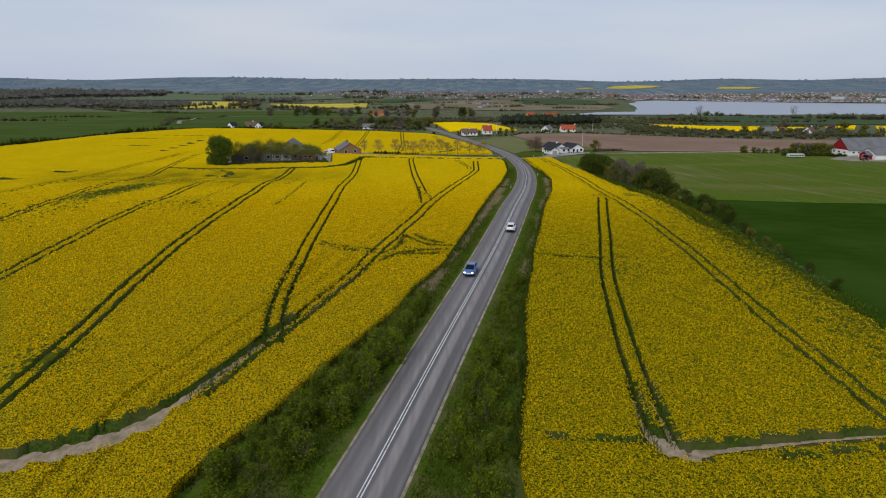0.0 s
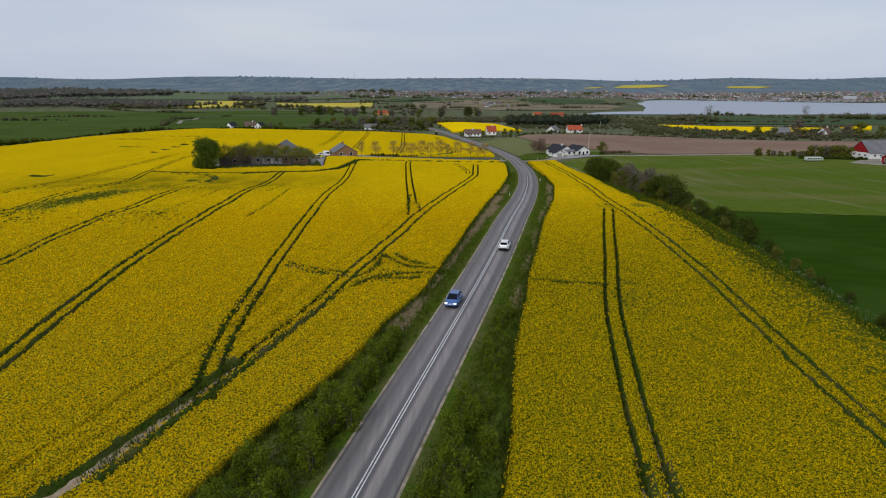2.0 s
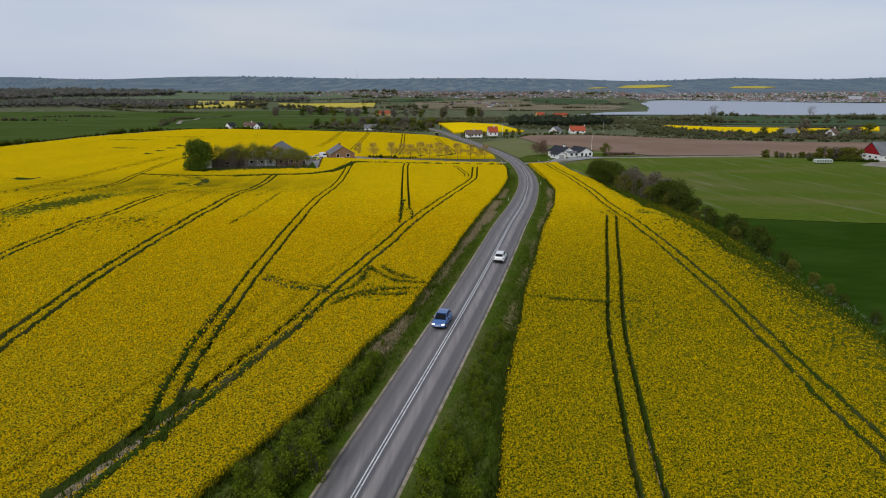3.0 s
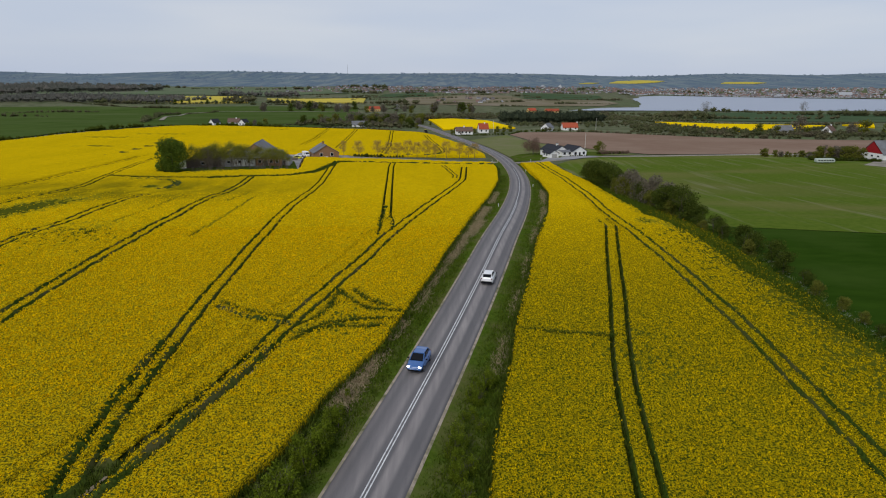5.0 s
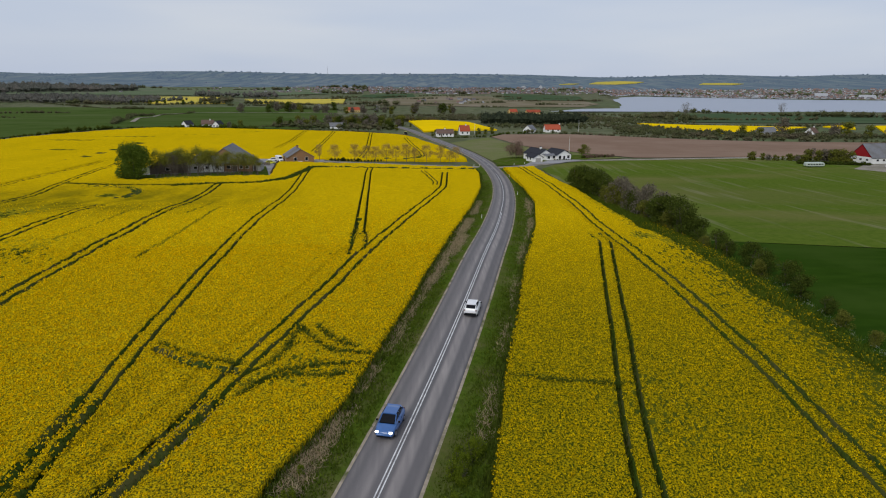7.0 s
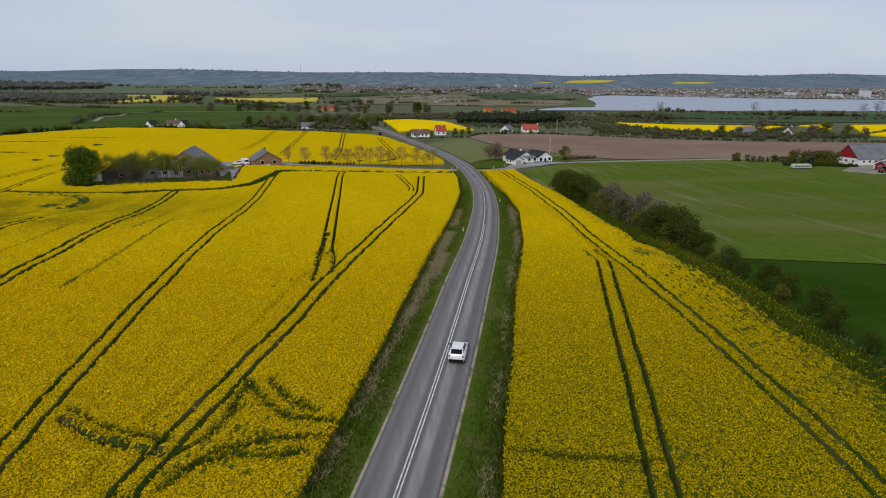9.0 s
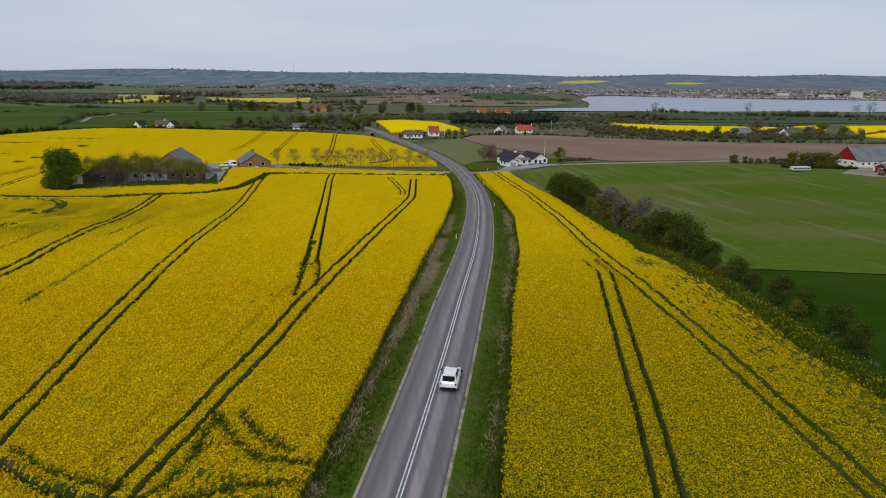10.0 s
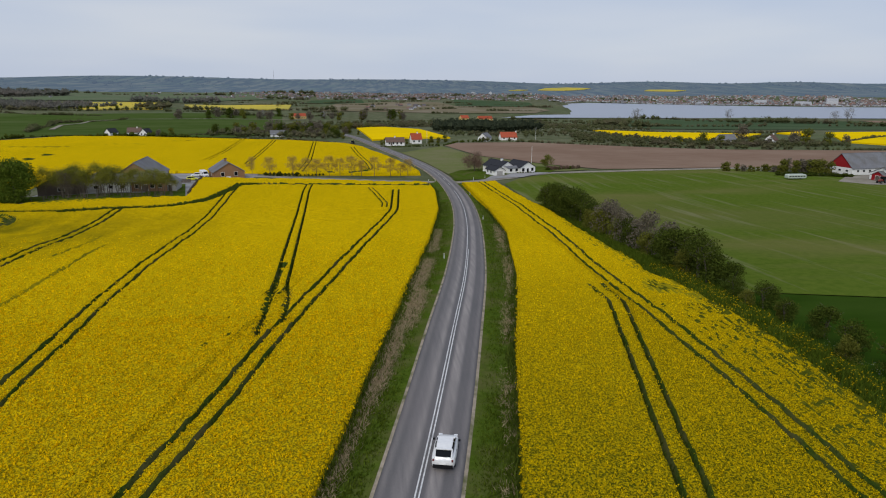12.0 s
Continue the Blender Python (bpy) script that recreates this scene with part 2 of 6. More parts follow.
def rape_canopy_material(name, y0, y1, leaf, flower):
    """The closed canopy: leaves between flower heads nearby, one sheet of flowers farther off, greener in drifts, a
    hollow's shade tinted in.
    """
    m, n, l, b = shader(name, 0.9, spec=0.0)
    geo, sep, far = n.new("ShaderNodeNewGeometry"), n.new("ShaderNodeSeparateXYZ"), n.new("ShaderNodeMapRange")
    far.interpolation_type = "SMOOTHSTEP"
    far.inputs[1].default_value, far.inputs[2].default_value = y0, y1
    l.new(geo.outputs["Position"], sep.inputs[0])
    l.new(sep.outputs[1], far.inputs[0])
    fine = node_noise(n, l, 6.0, 4.0, 0.41, 0.56)
    clump = node_noise(n, l, 1.6, 4.0, 0.36, 0.64)
    drift = node_noise(n, l, 0.045, 4.0, 0.44, 0.68, stretch=(1, 0.32, 1), turn=4)
    rows = node_noise(n, l, 0.5, 3.0, 0.46, 0.74, stretch=(1, 0.05, 1), turn=-6)
    near = node_mix(n, l, fine, node_mix(n, l, clump, leaf, tuple(c * 1.35 for c in leaf)), node_mix(n, l, clump, tuple(c * 0.85 for c in flower), flower))
    away = node_mix(n, l, fine, node_mix(n, l, clump, (0.41, 0.284, 0.005), (0.52, 0.354, 0.004)), node_mix(n, l, clump, (0.70, 0.468, 0.003), (0.80, 0.535, 0.003)))
    col = node_mix(n, l, far.outputs[0], near, away)
    # the sloping hollow's shade, put into the crop colour as an olive oval
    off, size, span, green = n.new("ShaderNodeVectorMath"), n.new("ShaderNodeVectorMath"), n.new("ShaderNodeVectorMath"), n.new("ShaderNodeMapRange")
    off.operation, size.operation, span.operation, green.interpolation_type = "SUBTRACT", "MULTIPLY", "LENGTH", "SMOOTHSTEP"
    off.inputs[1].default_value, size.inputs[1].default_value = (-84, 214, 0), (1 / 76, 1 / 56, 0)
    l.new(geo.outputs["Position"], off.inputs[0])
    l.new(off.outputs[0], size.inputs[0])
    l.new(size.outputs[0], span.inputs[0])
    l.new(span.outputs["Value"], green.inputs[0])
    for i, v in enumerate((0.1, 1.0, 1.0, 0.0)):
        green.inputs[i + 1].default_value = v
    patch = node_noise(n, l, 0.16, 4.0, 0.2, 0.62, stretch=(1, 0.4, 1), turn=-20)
    hollow_shade = n.new("ShaderNodeMath")
    hollow_shade.operation = "MULTIPLY"
    l.new(green.outputs[0], hollow_shade.inputs[0])
    l.new(patch, hollow_shade.inputs[1])
    col = node_mix(n, l, hollow_shade.outputs[0], col, (0.225, 0.18, 0.006))
    for amount, fac, tone in ((0.30, drift, (0.72, 0.75, 0.8)), (0.24, rows, (0.74, 0.77, 0.8))):
        k = n.new("ShaderNodeMath")
        k.operation, k.inputs[1].default_value = "MULTIPLY", amount
        l.new(fac, k.inputs[0])
        col = node_mix(n, l, k.outputs[0], col, tone, "MULTIPLY")
    l.new(col, b.inputs["Base Color"])
    node_bump(n, l, b, fine, 0.5, 0.2)
    return m


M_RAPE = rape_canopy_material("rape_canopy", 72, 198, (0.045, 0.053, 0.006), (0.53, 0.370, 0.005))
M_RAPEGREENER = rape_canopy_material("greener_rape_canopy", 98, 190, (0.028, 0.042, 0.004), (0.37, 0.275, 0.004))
M_RAPEDULL = surface("late_rape_canopy", (0.36, 0.275, 0.007), (0.25, 0.21, 0.008), (0.18, 0.165, 0.010), fine=0.5, broad=0.06, bump=0)
M_RAPETHIN = surface("thin_rape_canopy", (0.045, 0.062, 0.007), (0.12, 0.115, 0.008), (0.08, 0.09, 0.008), fine=1.6, broad=0.2, bump=0.6, dist=0.2)
M_HEAD = leafy("rape_flowers", (0.87, 0.598, 0.003), (0.76, 0.518, 0.003), (0.82, 0.562, 0.004), fine=1.2, broad=0.1, island=0.28, through_light=0.42)
M_HEADLEMON = leafy("lemon_rape_flowers", (0.84, 0.605, 0.004), (0.72, 0.517, 0.004), (0.79, 0.57, 0.005), fine=1.2, broad=0.1, island=0.28, through_light=0.42)
M_STEM = leafy("rape_leaves", (0.055, 0.085, 0.012), (0.095, 0.125, 0.018), fine=1.2, island=0.35)


def water_material():
    m, n, l, b = shader("bay_water", 0.3, spec=0.5)
    # pale blue base stands in for part of the sky's reflection
    b.inputs["Base Color"].default_value = (0.205, 0.235, 0.30, 1)
    f = node_noise(n, l, 0.25, 4.0, 0.2, 0.8, stretch=(0.3, 1, 1))
    node_bump(n, l, b, f, 0.25, 0.3)
    return m


M_WATER = water_material()


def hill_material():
    """Far hills; their blue haze is put in as emission."""
    m, n, l, b = shader("hills_haze_glow", 1.0, spec=0.0)
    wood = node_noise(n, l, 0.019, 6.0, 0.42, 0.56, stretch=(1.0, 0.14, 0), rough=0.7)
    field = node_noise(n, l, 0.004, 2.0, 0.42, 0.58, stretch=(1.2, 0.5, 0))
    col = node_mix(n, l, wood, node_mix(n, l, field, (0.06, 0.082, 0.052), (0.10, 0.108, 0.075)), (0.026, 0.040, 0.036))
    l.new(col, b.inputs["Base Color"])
    # haze as a faint blue glow of the surface
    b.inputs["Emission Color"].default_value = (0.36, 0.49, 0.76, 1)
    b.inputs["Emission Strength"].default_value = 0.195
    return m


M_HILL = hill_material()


def patchwork_material():
    """Lowland of small fields, scrub and hedges, as it looks from far off."""
    m, n, l, b = shader("lowland_patchwork", 0.95, spec=0.1)
    g, mp, v = n.new("ShaderNodeNewGeometry"), n.new("ShaderNodeMapping"), n.new("ShaderNodeTexVoronoi")
    mp.inputs["Scale"].default_value = (0.004, 0.0035, 0)
    l.new(g.outputs["Position"], mp.inputs[0])
    l.new(mp.outputs[0], v.inputs["Vector"])
    v.inputs["Scale"].default_value = 1.0
    ramp = n.new("ShaderNodeValToRGB")
    ramp.color_ramp.interpolation = "CONSTANT"
    e = ramp.color_ramp.elements
    e[0].position, e[0].color = 0.0, (0.11, 0.145, 0.06, 1)
    e[1].position, e[1].color = 0.25, (0.16, 0.165, 0.09, 1)
    for p, c in ((0.45, (0.115, 0.155, 0.065, 1)), (0.6, (0.20, 0.175, 0.12, 1)), (0.75, (0.095, 0.13, 0.055, 1)), (0.88, (0.17, 0.16, 0.105, 1))):
        s = e.new(p)
        s.color = c
    sp = n.new("ShaderNodeSeparateColor")
    l.new(v.outputs["Color"], sp.inputs[0])
    l.new(sp.outputs[0], ramp.inputs[0])
    f = node_noise(n, l, 0.03, 5.0, 0.4, 0.65, stretch=(0.5, 1, 1))
    near = node_noise(n, l, 0.9, 5.0)
    col = node_mix(n, l, f, ramp.outputs[0], (0.135, 0.13, 0.08))
    col = node_mix(n, l, node_noise(n, l, 0.06, 5.0, 0.42, 0.58), col, (0.08, 0.09, 0.04))
    col = node_mix(n, l, 0.35, col, node_mix(n, l, near, (0.035, 0.055, 0.014), (0.09, 0.105, 0.035)))
    l.new(col, b.inputs["Base Color"])
    return m


M_PATCH = patchwork_material()


# ---- building blocks ----
rng = np.random.default_rng(7)


def put_mesh(name, verts, faces, mats, parent=None, mat_index=None, smooth=False, label=""):
    me = bpy.data.meshes.new(name)
    verts = np.asarray(verts, dtype=np.float32).reshape(-1, 3)
    if isinstance(faces, np.ndarray):
        k = faces.shape[1]
        me.vertices.add(len(verts))
        me.vertices.foreach_set("co", verts.ravel())
        me.loops.add(faces.size)
        me.loops.foreach_set("vertex_index", faces.astype(np.int32).ravel())
        me.polygons.add(len(faces))
        me.polygons.foreach_set("loop_start", np.arange(0, faces.size, k, dtype=np.int32))
        me.polygons.foreach_set("loop_total", np.full(len(faces), k, dtype=np.int32))
        me.update(calc_edges=True)
    else:
        me.from_pydata([tuple(v) for v in verts.tolist()], [], faces)
    for m in mats if isinstance(mats, (list, tuple)) else [mats]:
        me.materials.append(m)
    if mat_index is not None:
        me.polygons.foreach_set("material_index", np.asarray(mat_index, dtype=np.int32))
    if smooth:
        me.polygons.foreach_set("use_smooth", np.ones(len(me.polygons), dtype=bool))
    me.update()
    ob = new(name, me)
    ob.parent = parent
    if label:
        ob["label"] = label
    return ob


def part(name, bm, material, parent=None, label="", smooth=False):
    me = bpy.data.meshes.new(name)
    bm.normal_update()
    bm.to_mesh(me)
    bm.free()
    me.materials.append(material)
    if smooth:
        me.polygons.foreach_set("use_smooth", np.ones(len(me.polygons), dtype=bool))
    ob = new(name, me)
    ob.parent = parent
    if label:
        ob["label"] = label
    return ob


def thing(name, x, y, z=None, turn=0.0):
    e = new(name)
    e.empty_display_size = 0.3
    e.matrix_basis = pose(x, y, float(height(x, y)) if z is None else z, 0, 0, turn)
    return e


def box(bm, x0, x1, y0, y1, z0, z1, bevel=0.0):
    vs = [bm.verts.new((x, y, z)) for z in (z0, z1) for y in (y0, y1) for x in (x0, x1)]
    fs = [bm.faces.new([vs[i] for i in f]) for f in ((0, 2, 3, 1), (4, 5, 7, 6), (0, 1, 5, 4), (2, 6, 7, 3), (0, 4, 6, 2), (1, 3, 7, 5))]
    if bevel:
        bmesh.ops.bevel(bm, geom=list({e for f in fs for e in f.edges}), offset=bevel, segments=2, affect="EDGES", profile=0.6)
    return bm


def boxed(x0, x1, y0, y1, z0, z1, bevel=0.0):
    return box(bmesh.new(), x0, x1, y0, y1, z0, z1, bevel)


def tube(bm, p, q, r0, r1, n=6):
    p, q = Vector(p), Vector(q)
    u = (q - p).orthogonal().normalized()
    v = (q - p).normalized().cross(u)
    rings = []
    for c, r in ((p, r0), (q, r1)):
        rings.append([bm.verts.new(c + r * (math.cos(a) * u + math.sin(a) * v)) for a in (2 * math.pi * i / n for i in range(n))])
    for i in range(n):
        bm.faces.new((rings[0][i], rings[0][(i + 1) % n], rings[1][(i + 1) % n], rings[1][i]))
    bm.faces.new(rings[0][::-1])
    bm.faces.new(rings[1])


# ---- lie of the land ----
KNOT_Y = [-200, 0, 40, 60, 80, 100, 120, 140, 160, 180, 200, 225, 250, 300, 350, 450, 560, 700, 850, 1000, 1150, 1400, 1800, 2200, 2600, 3200, 4000, 4800, 6000]
KNOT_Z = [-6, -4.6, -4.0, -3.4, -2.6, -1.7, -0.8, -0.1, -0.9, -2.2, -3.5, -4.9, -6.0, -7.8, -9.2, -11, -11.6, -15, -20.5, -27.5, -31, -29, -20, -14, -6, 7, 30, 80, 80]
PROFILE_Y = np.linspace(-200, 6000, 3101)
kernel = np.exp(-0.5 * (np.arange(-12, 13) / 5) ** 2)
PROFILE_Z = np.convolve(np.pad(np.interp(PROFILE_Y, KNOT_Y, KNOT_Z), 12, mode="edge"), kernel / kernel.sum(), "valid")
BAY = [(245, 1290), (330, 1300), (560, 1300), (1000, 1315), (1500, 1330), (2300, 1500), (2400, 2200), (1650, 2130), (1240, 2230), (1020, 2400), (840, 2560), (720, 2420), (540, 1960), (485, 1640), (430, 1450), (340, 1420)]


def inside(x, y, poly):
    """Which points lie in the polygon."""
    res = np.zeros(np.shape(x), dtype=bool)
    for (x0, y0), (x1, y1) in zip(poly, poly[1:] + poly[:1]):
        if y0 == y1:
            continue
        res ^= ((y0 > y) != (y1 > y)) & (x < (x1 - x0) * (y - y0) / (y1 - y0) + x0)
    return res


def height(x, y):
    x, y = np.asarray(x, dtype=float), np.asarray(y, dtype=float)
    z = np.interp(y, PROFILE_Y, PROFILE_Z)
    z = z - 0.9 * np.clip(-x / 45, 0, 1) * np.clip((190 - y) / 60, 0, 1)
    z = z - 1.3 * np.exp(-((x + 70) / 45) ** 2 - ((y - 222) / 26) ** 2)
    z = z + 2.0 * np.exp(-((x + 68) / 38) ** 2 - ((y - 292) / 40) ** 2)
    z = z + 1.5 * np.exp(-((x - 66) / 26) ** 2 - ((y - 330) / 34) ** 2) + 1.4 * np.exp(-((x - 200) / 60) ** 2 - ((y - 315) / 45) ** 2)
    shore = np.interp(x, [560, 640, 720, 840, 1020, 1240, 1650, 2400], [1960, 2200, 2420, 2560, 2400, 2230, 2130, 2200])
    flat = np.minimum(z, -29.2 + 0.05 * np.maximum(0, y - shore))
    z = z + (flat - z) * np.clip((x - 560) / 120, 0, 1) * np.clip((y - 1900) / 100, 0, 1)
    rough = np.clip((y - 620) / 400, 0, 1) * np.clip((y - 900) / 700, 0.35, 1)
    z = z + rough * (2.0 * np.sin(x / 170 + 0.6) * np.sin(y / 230) + 1.0 * np.sin(x / 61 + y / 97))
    return np.where(inside(x, y, BAY), -36.0, z)


def graded(a, b, *rules):
    """Values from a to b; rules give the step at a value."""
    out, v = [a], a
    xs, ss = zip(*rules)
    while v < b:
        v += float(np.interp(v, xs, ss))
        out.append(v)
    return np.array(out)


def grid_faces(nx, ny):
    i = (np.arange(ny - 1)[:, None] * nx + np.arange(nx - 1)[None, :]).ravel()
    return np.stack([i, i + 1, i + 1 + nx, i + nx], axis=1)


gx = graded(-4200, 4200, (-4200, 130), (-700, 30), (-250, 8), (-80, 3.5), (80, 3.5), (250, 8), (700, 30), (4200, 130))
gy = graded(-150, 4000, (-150, 12), (0, 4), (300, 4), (600, 14), (1300, 30), (4000, 90))
X, Y = np.meshgrid(gx, gy)
ground = put_mesh("ground", np.stack([X, Y, height(X, Y) - 0.12 - 45 * np.clip((Y - 2780) / 300, 0, 1)], axis=-1), grid_faces(len(gx), len(gy)), M_PATCH, smooth=True)
tagged(ground, "rolling farmland of grass, scrub and small fields", "ground", kind="structure")

# far hills
hill_phase = [(rng.uniform(170, 900), rng.uniform(0, 6), rng.uniform(0, 6)) for _ in range(10)]


def hill_height(x, y):
    ridge = sum((w / 900) * 17 * np.sin(x / w + a + y / (w * 1.7)) * np.sin(y / (w * 0.8) + b) for w, a, b in hill_phase)
    rise = np.clip((y - 2800) / 900, 0, 1)
    base = np.interp(y, [2700, 2860, 3000, 3300, 3600, 4000, 4400, 4750, 4950], [-45, -5, 1, 9, 16, 31, 50, 68, 30])
    return base + np.clip((y - 3900) / 700, 0, 1) * ridge * 0.95 + rise * (12 * np.exp(-((x - 600) / 1500) ** 2) - 3)


hx, hy = np.linspace(-5200, 5200, 420), graded(2700, 4950, (2700, 40), (4950, 26))
X, Y = np.meshgrid(hx, hy)
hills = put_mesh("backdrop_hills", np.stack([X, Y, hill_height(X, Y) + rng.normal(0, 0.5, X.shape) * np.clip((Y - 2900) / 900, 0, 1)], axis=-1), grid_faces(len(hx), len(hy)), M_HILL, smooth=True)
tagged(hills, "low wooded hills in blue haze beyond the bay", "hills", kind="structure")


def drape(name, poly, material, off=0.06, step=6.0, label="", category="field", kind="structure", skirt=0.0, lie=None):
    """A sheet over the land within a polygon of the plan."""
    bm = bmesh.new()
    bm.faces.new([bm.verts.new((x, y, 0)) for x, y in poly])
    for axis in (0, 1):
        lo, hi = min(p[axis] for p in poly), max(p[axis] for p in poly)
        no = (1, 0, 0) if axis == 0 else (0, 1, 0)
        for c in np.arange(lo + step, hi, step):
            co = (c, 0, 0) if axis == 0 else (0, c, 0)
            bmesh.ops.bisect_plane(bm, geom=bm.verts[:] + bm.edges[:] + bm.faces[:], plane_co=co, plane_no=no)
    bmesh.ops.triangulate(bm, faces=bm.faces[:])
    for v in bm.verts:
        v.co.z = float((lie or height)(v.co.x, v.co.y)) + off
    if skirt:
        rim = [e for e in bm.edges if e.is_boundary]
        made = bmesh.ops.extrude_edge_only(bm, edges=rim)
        for v in made["geom"]:
            if isinstance(v, bmesh.types.BMVert):
                v.co.z -= skirt
    bmesh.ops.recalc_face_normals(bm, faces=bm.faces[:])
    ob = part(name, bm, material)
    return tagged(ob, label, category, kind=kind)


# ---- the road ----
ROAD = [(-60, -30.5), (0, -16.0), (42, -6.1), (52, -3.9), (64, -1.2), (80, 2.65), (90, 5.0), (101, 7.7), (110, 9.7), (122, 12.4), (134, 14.9), (146, 17.2), (165, 21.0), (190, 25.0), (217, 28.9), (245, 32.0), (270, 33.6), (296, 34.2), (325, 33.6), (352, 32.2), (384, 28.6), (420, 23.0), (450, 17.4), (518, 2.8), (580, -10.0), (650, -26.0)]


def spline(knots, ts):
    """A smooth line through the knots (parameter, value)."""
    k = np.array(knots, dtype=float)
    fine = np.linspace(k[0, 0], k[-1, 0], 2400)
    v = np.interp(fine, k[:, 0], k[:, 1])
    w = max(3, int(9.0 / (fine[1] - fine[0])))
    g = np.exp(-0.5 * (np.arange(-2 * w, 2 * w + 1) / w) ** 2)
    pad = np.concatenate([2 * v[0] - v[2 * w:0:-1], v, 2 * v[-1] - v[-2:-2 * w - 2:-1]])
    return np.interp(ts, fine, np.convolve(pad, g / g.sum(), "valid"))


def road_x(y):
    return spline(ROAD, y)


def road_frame(y):
    """Centre and the unit vector to its right, at y along the road."""
    x = road_x(y)
    dx = (road_x(y + 0.5) - road_x(y - 0.5))
    n = np.sqrt(1 + dx ** 2)
    return x, 1 / n, -dx / n


def ribbon(name, ys, offs, material, lift, label="", category="road", parent=None, drops=None):
    x, nx, ny = road_frame(ys)
    v = []
    for i, o in enumerate(offs):
        px, py = x + o * nx, ys + o * ny
        base = height(x, ys) if abs(o) < 4.5 else height(px, py)
        v.append(np.stack([px, py, base + lift + (drops[i] if drops else 0)], axis=-1))
    v = np.stack(v, axis=1)
    ob = put_mesh(name, v, grid_faces(len(offs), len(ys)), material, parent, smooth=False, label=label if parent else "")
    uv = ob.data.uv_layers.new(name="across")
    span = offs[-1] - offs[0]
    u = np.tile((np.array(offs) - offs[0]) / span, len(ys))
    idx = np.zeros(len(ob.data.loops), dtype=np.int32)
    ob.data.loops.foreach_get("vertex_index", idx)
    uv.data.foreach_set("uv", np.stack([u[idx], np.zeros(len(idx))], axis=1).ravel())
    if not parent:
        tagged(ob, label, category, kind="structure")
    return ob


road_ys = np.arange(-50, 640, 1.5)
road = ribbon("road", road_ys, [-3.05, -3.0, -1.5, 0, 1.5, 3.0, 3.05], M_ROAD, 0.24, "worn grey asphalt country road with paler wheel tracks", drops=[-0.2, 0, 0.03, 0.05, 0.03, 0, -0.2])
for side, name in ((-1, "road_shoulder"), (1, "road_shoulder")):
    o = sorted([side * 3.02, side * 3.3, side * 3.58])
    ribbon(name, road_ys, o, M_SHOULDER, 0.2, "narrow sandy shoulder along the asphalt", "shoulder", drops=[-0.12, -0.04, 0.015] if side < 0 else [0.015, -0.04, -0.12])
    for stretch, o, dr in ((road_ys[:98], (3.3, 4.2, 5.6, 9.5, 14.5), (0.0, -0.12, -0.25, -0.2, -0.17)), (road_ys[97:246], (3.3, 4.2, 5.6, 9.5), (0.0, -0.12, -0.25, -0.17))):
        o, dr = [side * d for d in o], list(dr)
        if side < 0:
            o, dr = o[::-1], dr[::-1]
        ribbon("verge", stretch, o, M_VERGE, 0.17, "mown and rough grass verge beside the road", "verge", drops=dr)
for off in (-0.14, 0.14):
    ribbon("lane_line", np.arange(-40, 190, 1.5), [off - 0.055, off + 0.055], M_LINE, 0.305, "solid white centre line", "road marking")
ribbon("lane_line", np.arange(189, 286, 1.5), [-0.2, -0.07], M_LINE, 0.305, "solid white centre line", "road marking")
for y0 in list(np.arange(300, 520, 15.0)):
    ribbon("lane_dash", np.arange(y0, y0 + 5.6, 1.0), [-0.06, 0.06], M_LINE, 0.305, "white dash of the centre line", "road marking")


def lane(name, pts, width, material, label, lift=0.12):
    p = np.array(pts, dtype=float)
    s = np.concatenate([[0], np.cumsum(np.hypot(*np.diff(p, axis=0).T))])
    t = np.linspace(0, s[-1], max(4, int(s[-1] / 2.0)))
    x, y = np.interp(t, s, p[:, 0]), np.interp(t, s, p[:, 1])
    dx, dy = np.gradient(x), np.gradient(y)
    n = np.hypot(dx, dy)
    rows = [np.stack([x + o * dy / n, y - o * dx / n, height(x, y) + lift + d], axis=-1) for o, d in ((-width / 2, -0.1), (-width / 2 + 0.3, 0), (width / 2 - 0.3, 0), (width / 2, -0.1))]
    ob = put_mesh(name, np.stack(rows, axis=1), grid_faces(4, len(t)), material)
    return tagged(ob, label, "lane", kind="structure")


lane("farm_lane", [(32, 311), (10, 317), (-15, 325), (-40, 332), (-56, 336)], 4.2, M_GRAVEL, "pale gravel lane from the road to the farm")
lane("house_lane", [(35, 308), (46, 310), (60, 315.5), (80, 332), (99, 344), (125, 350), (170, 354), (200, 352), (240, 350)], 4.0, M_GRAVEL, "pale gravel lane past the white bungalow")

# ---- fields ----
drape("field_green", [(52.5, 158), (53.5, 240), (54, 300), (62, 312), (80, 328), (99, 340), (125, 346), (168, 350), (176, 330), (192, 306), (270, 300), (420, 300), (420, 135), (300, 134), (89, 149.5)], M_GREEN, 0.10, 8, "light green cereal field with pale streaks")
drape("field_dark_green", [(53, 10), (52.5, 157.6), (89, 149), (300, 133.5), (420, 134), (420, 10)], M_DARKGREEN, 0.10, 8, "dark green cereal field")
drape("field_ploughed", [(53, 497), (64, 519), (113, 524), (198, 476), (233, 465), (330, 456), (480, 450), (480, 357), (170, 357), (110, 356), (94, 374), (66, 425)], M_BROWN, 0.14, 14, "bare reddish brown ploughed field")
drape("meadow", [(39, 314), (36, 352), (33, 384), (28, 415), (22, 447), (50, 492), (64, 424), (92, 373), (104, 354), (84, 340), (58, 318)], surface("meadow_grass", (0.125, 0.145, 0.05), (0.155, 0.17, 0.065), (0.17, 0.165, 0.085), fine=0.8, broad=0.05), 0.14, 8, "green grass meadow beside the road")
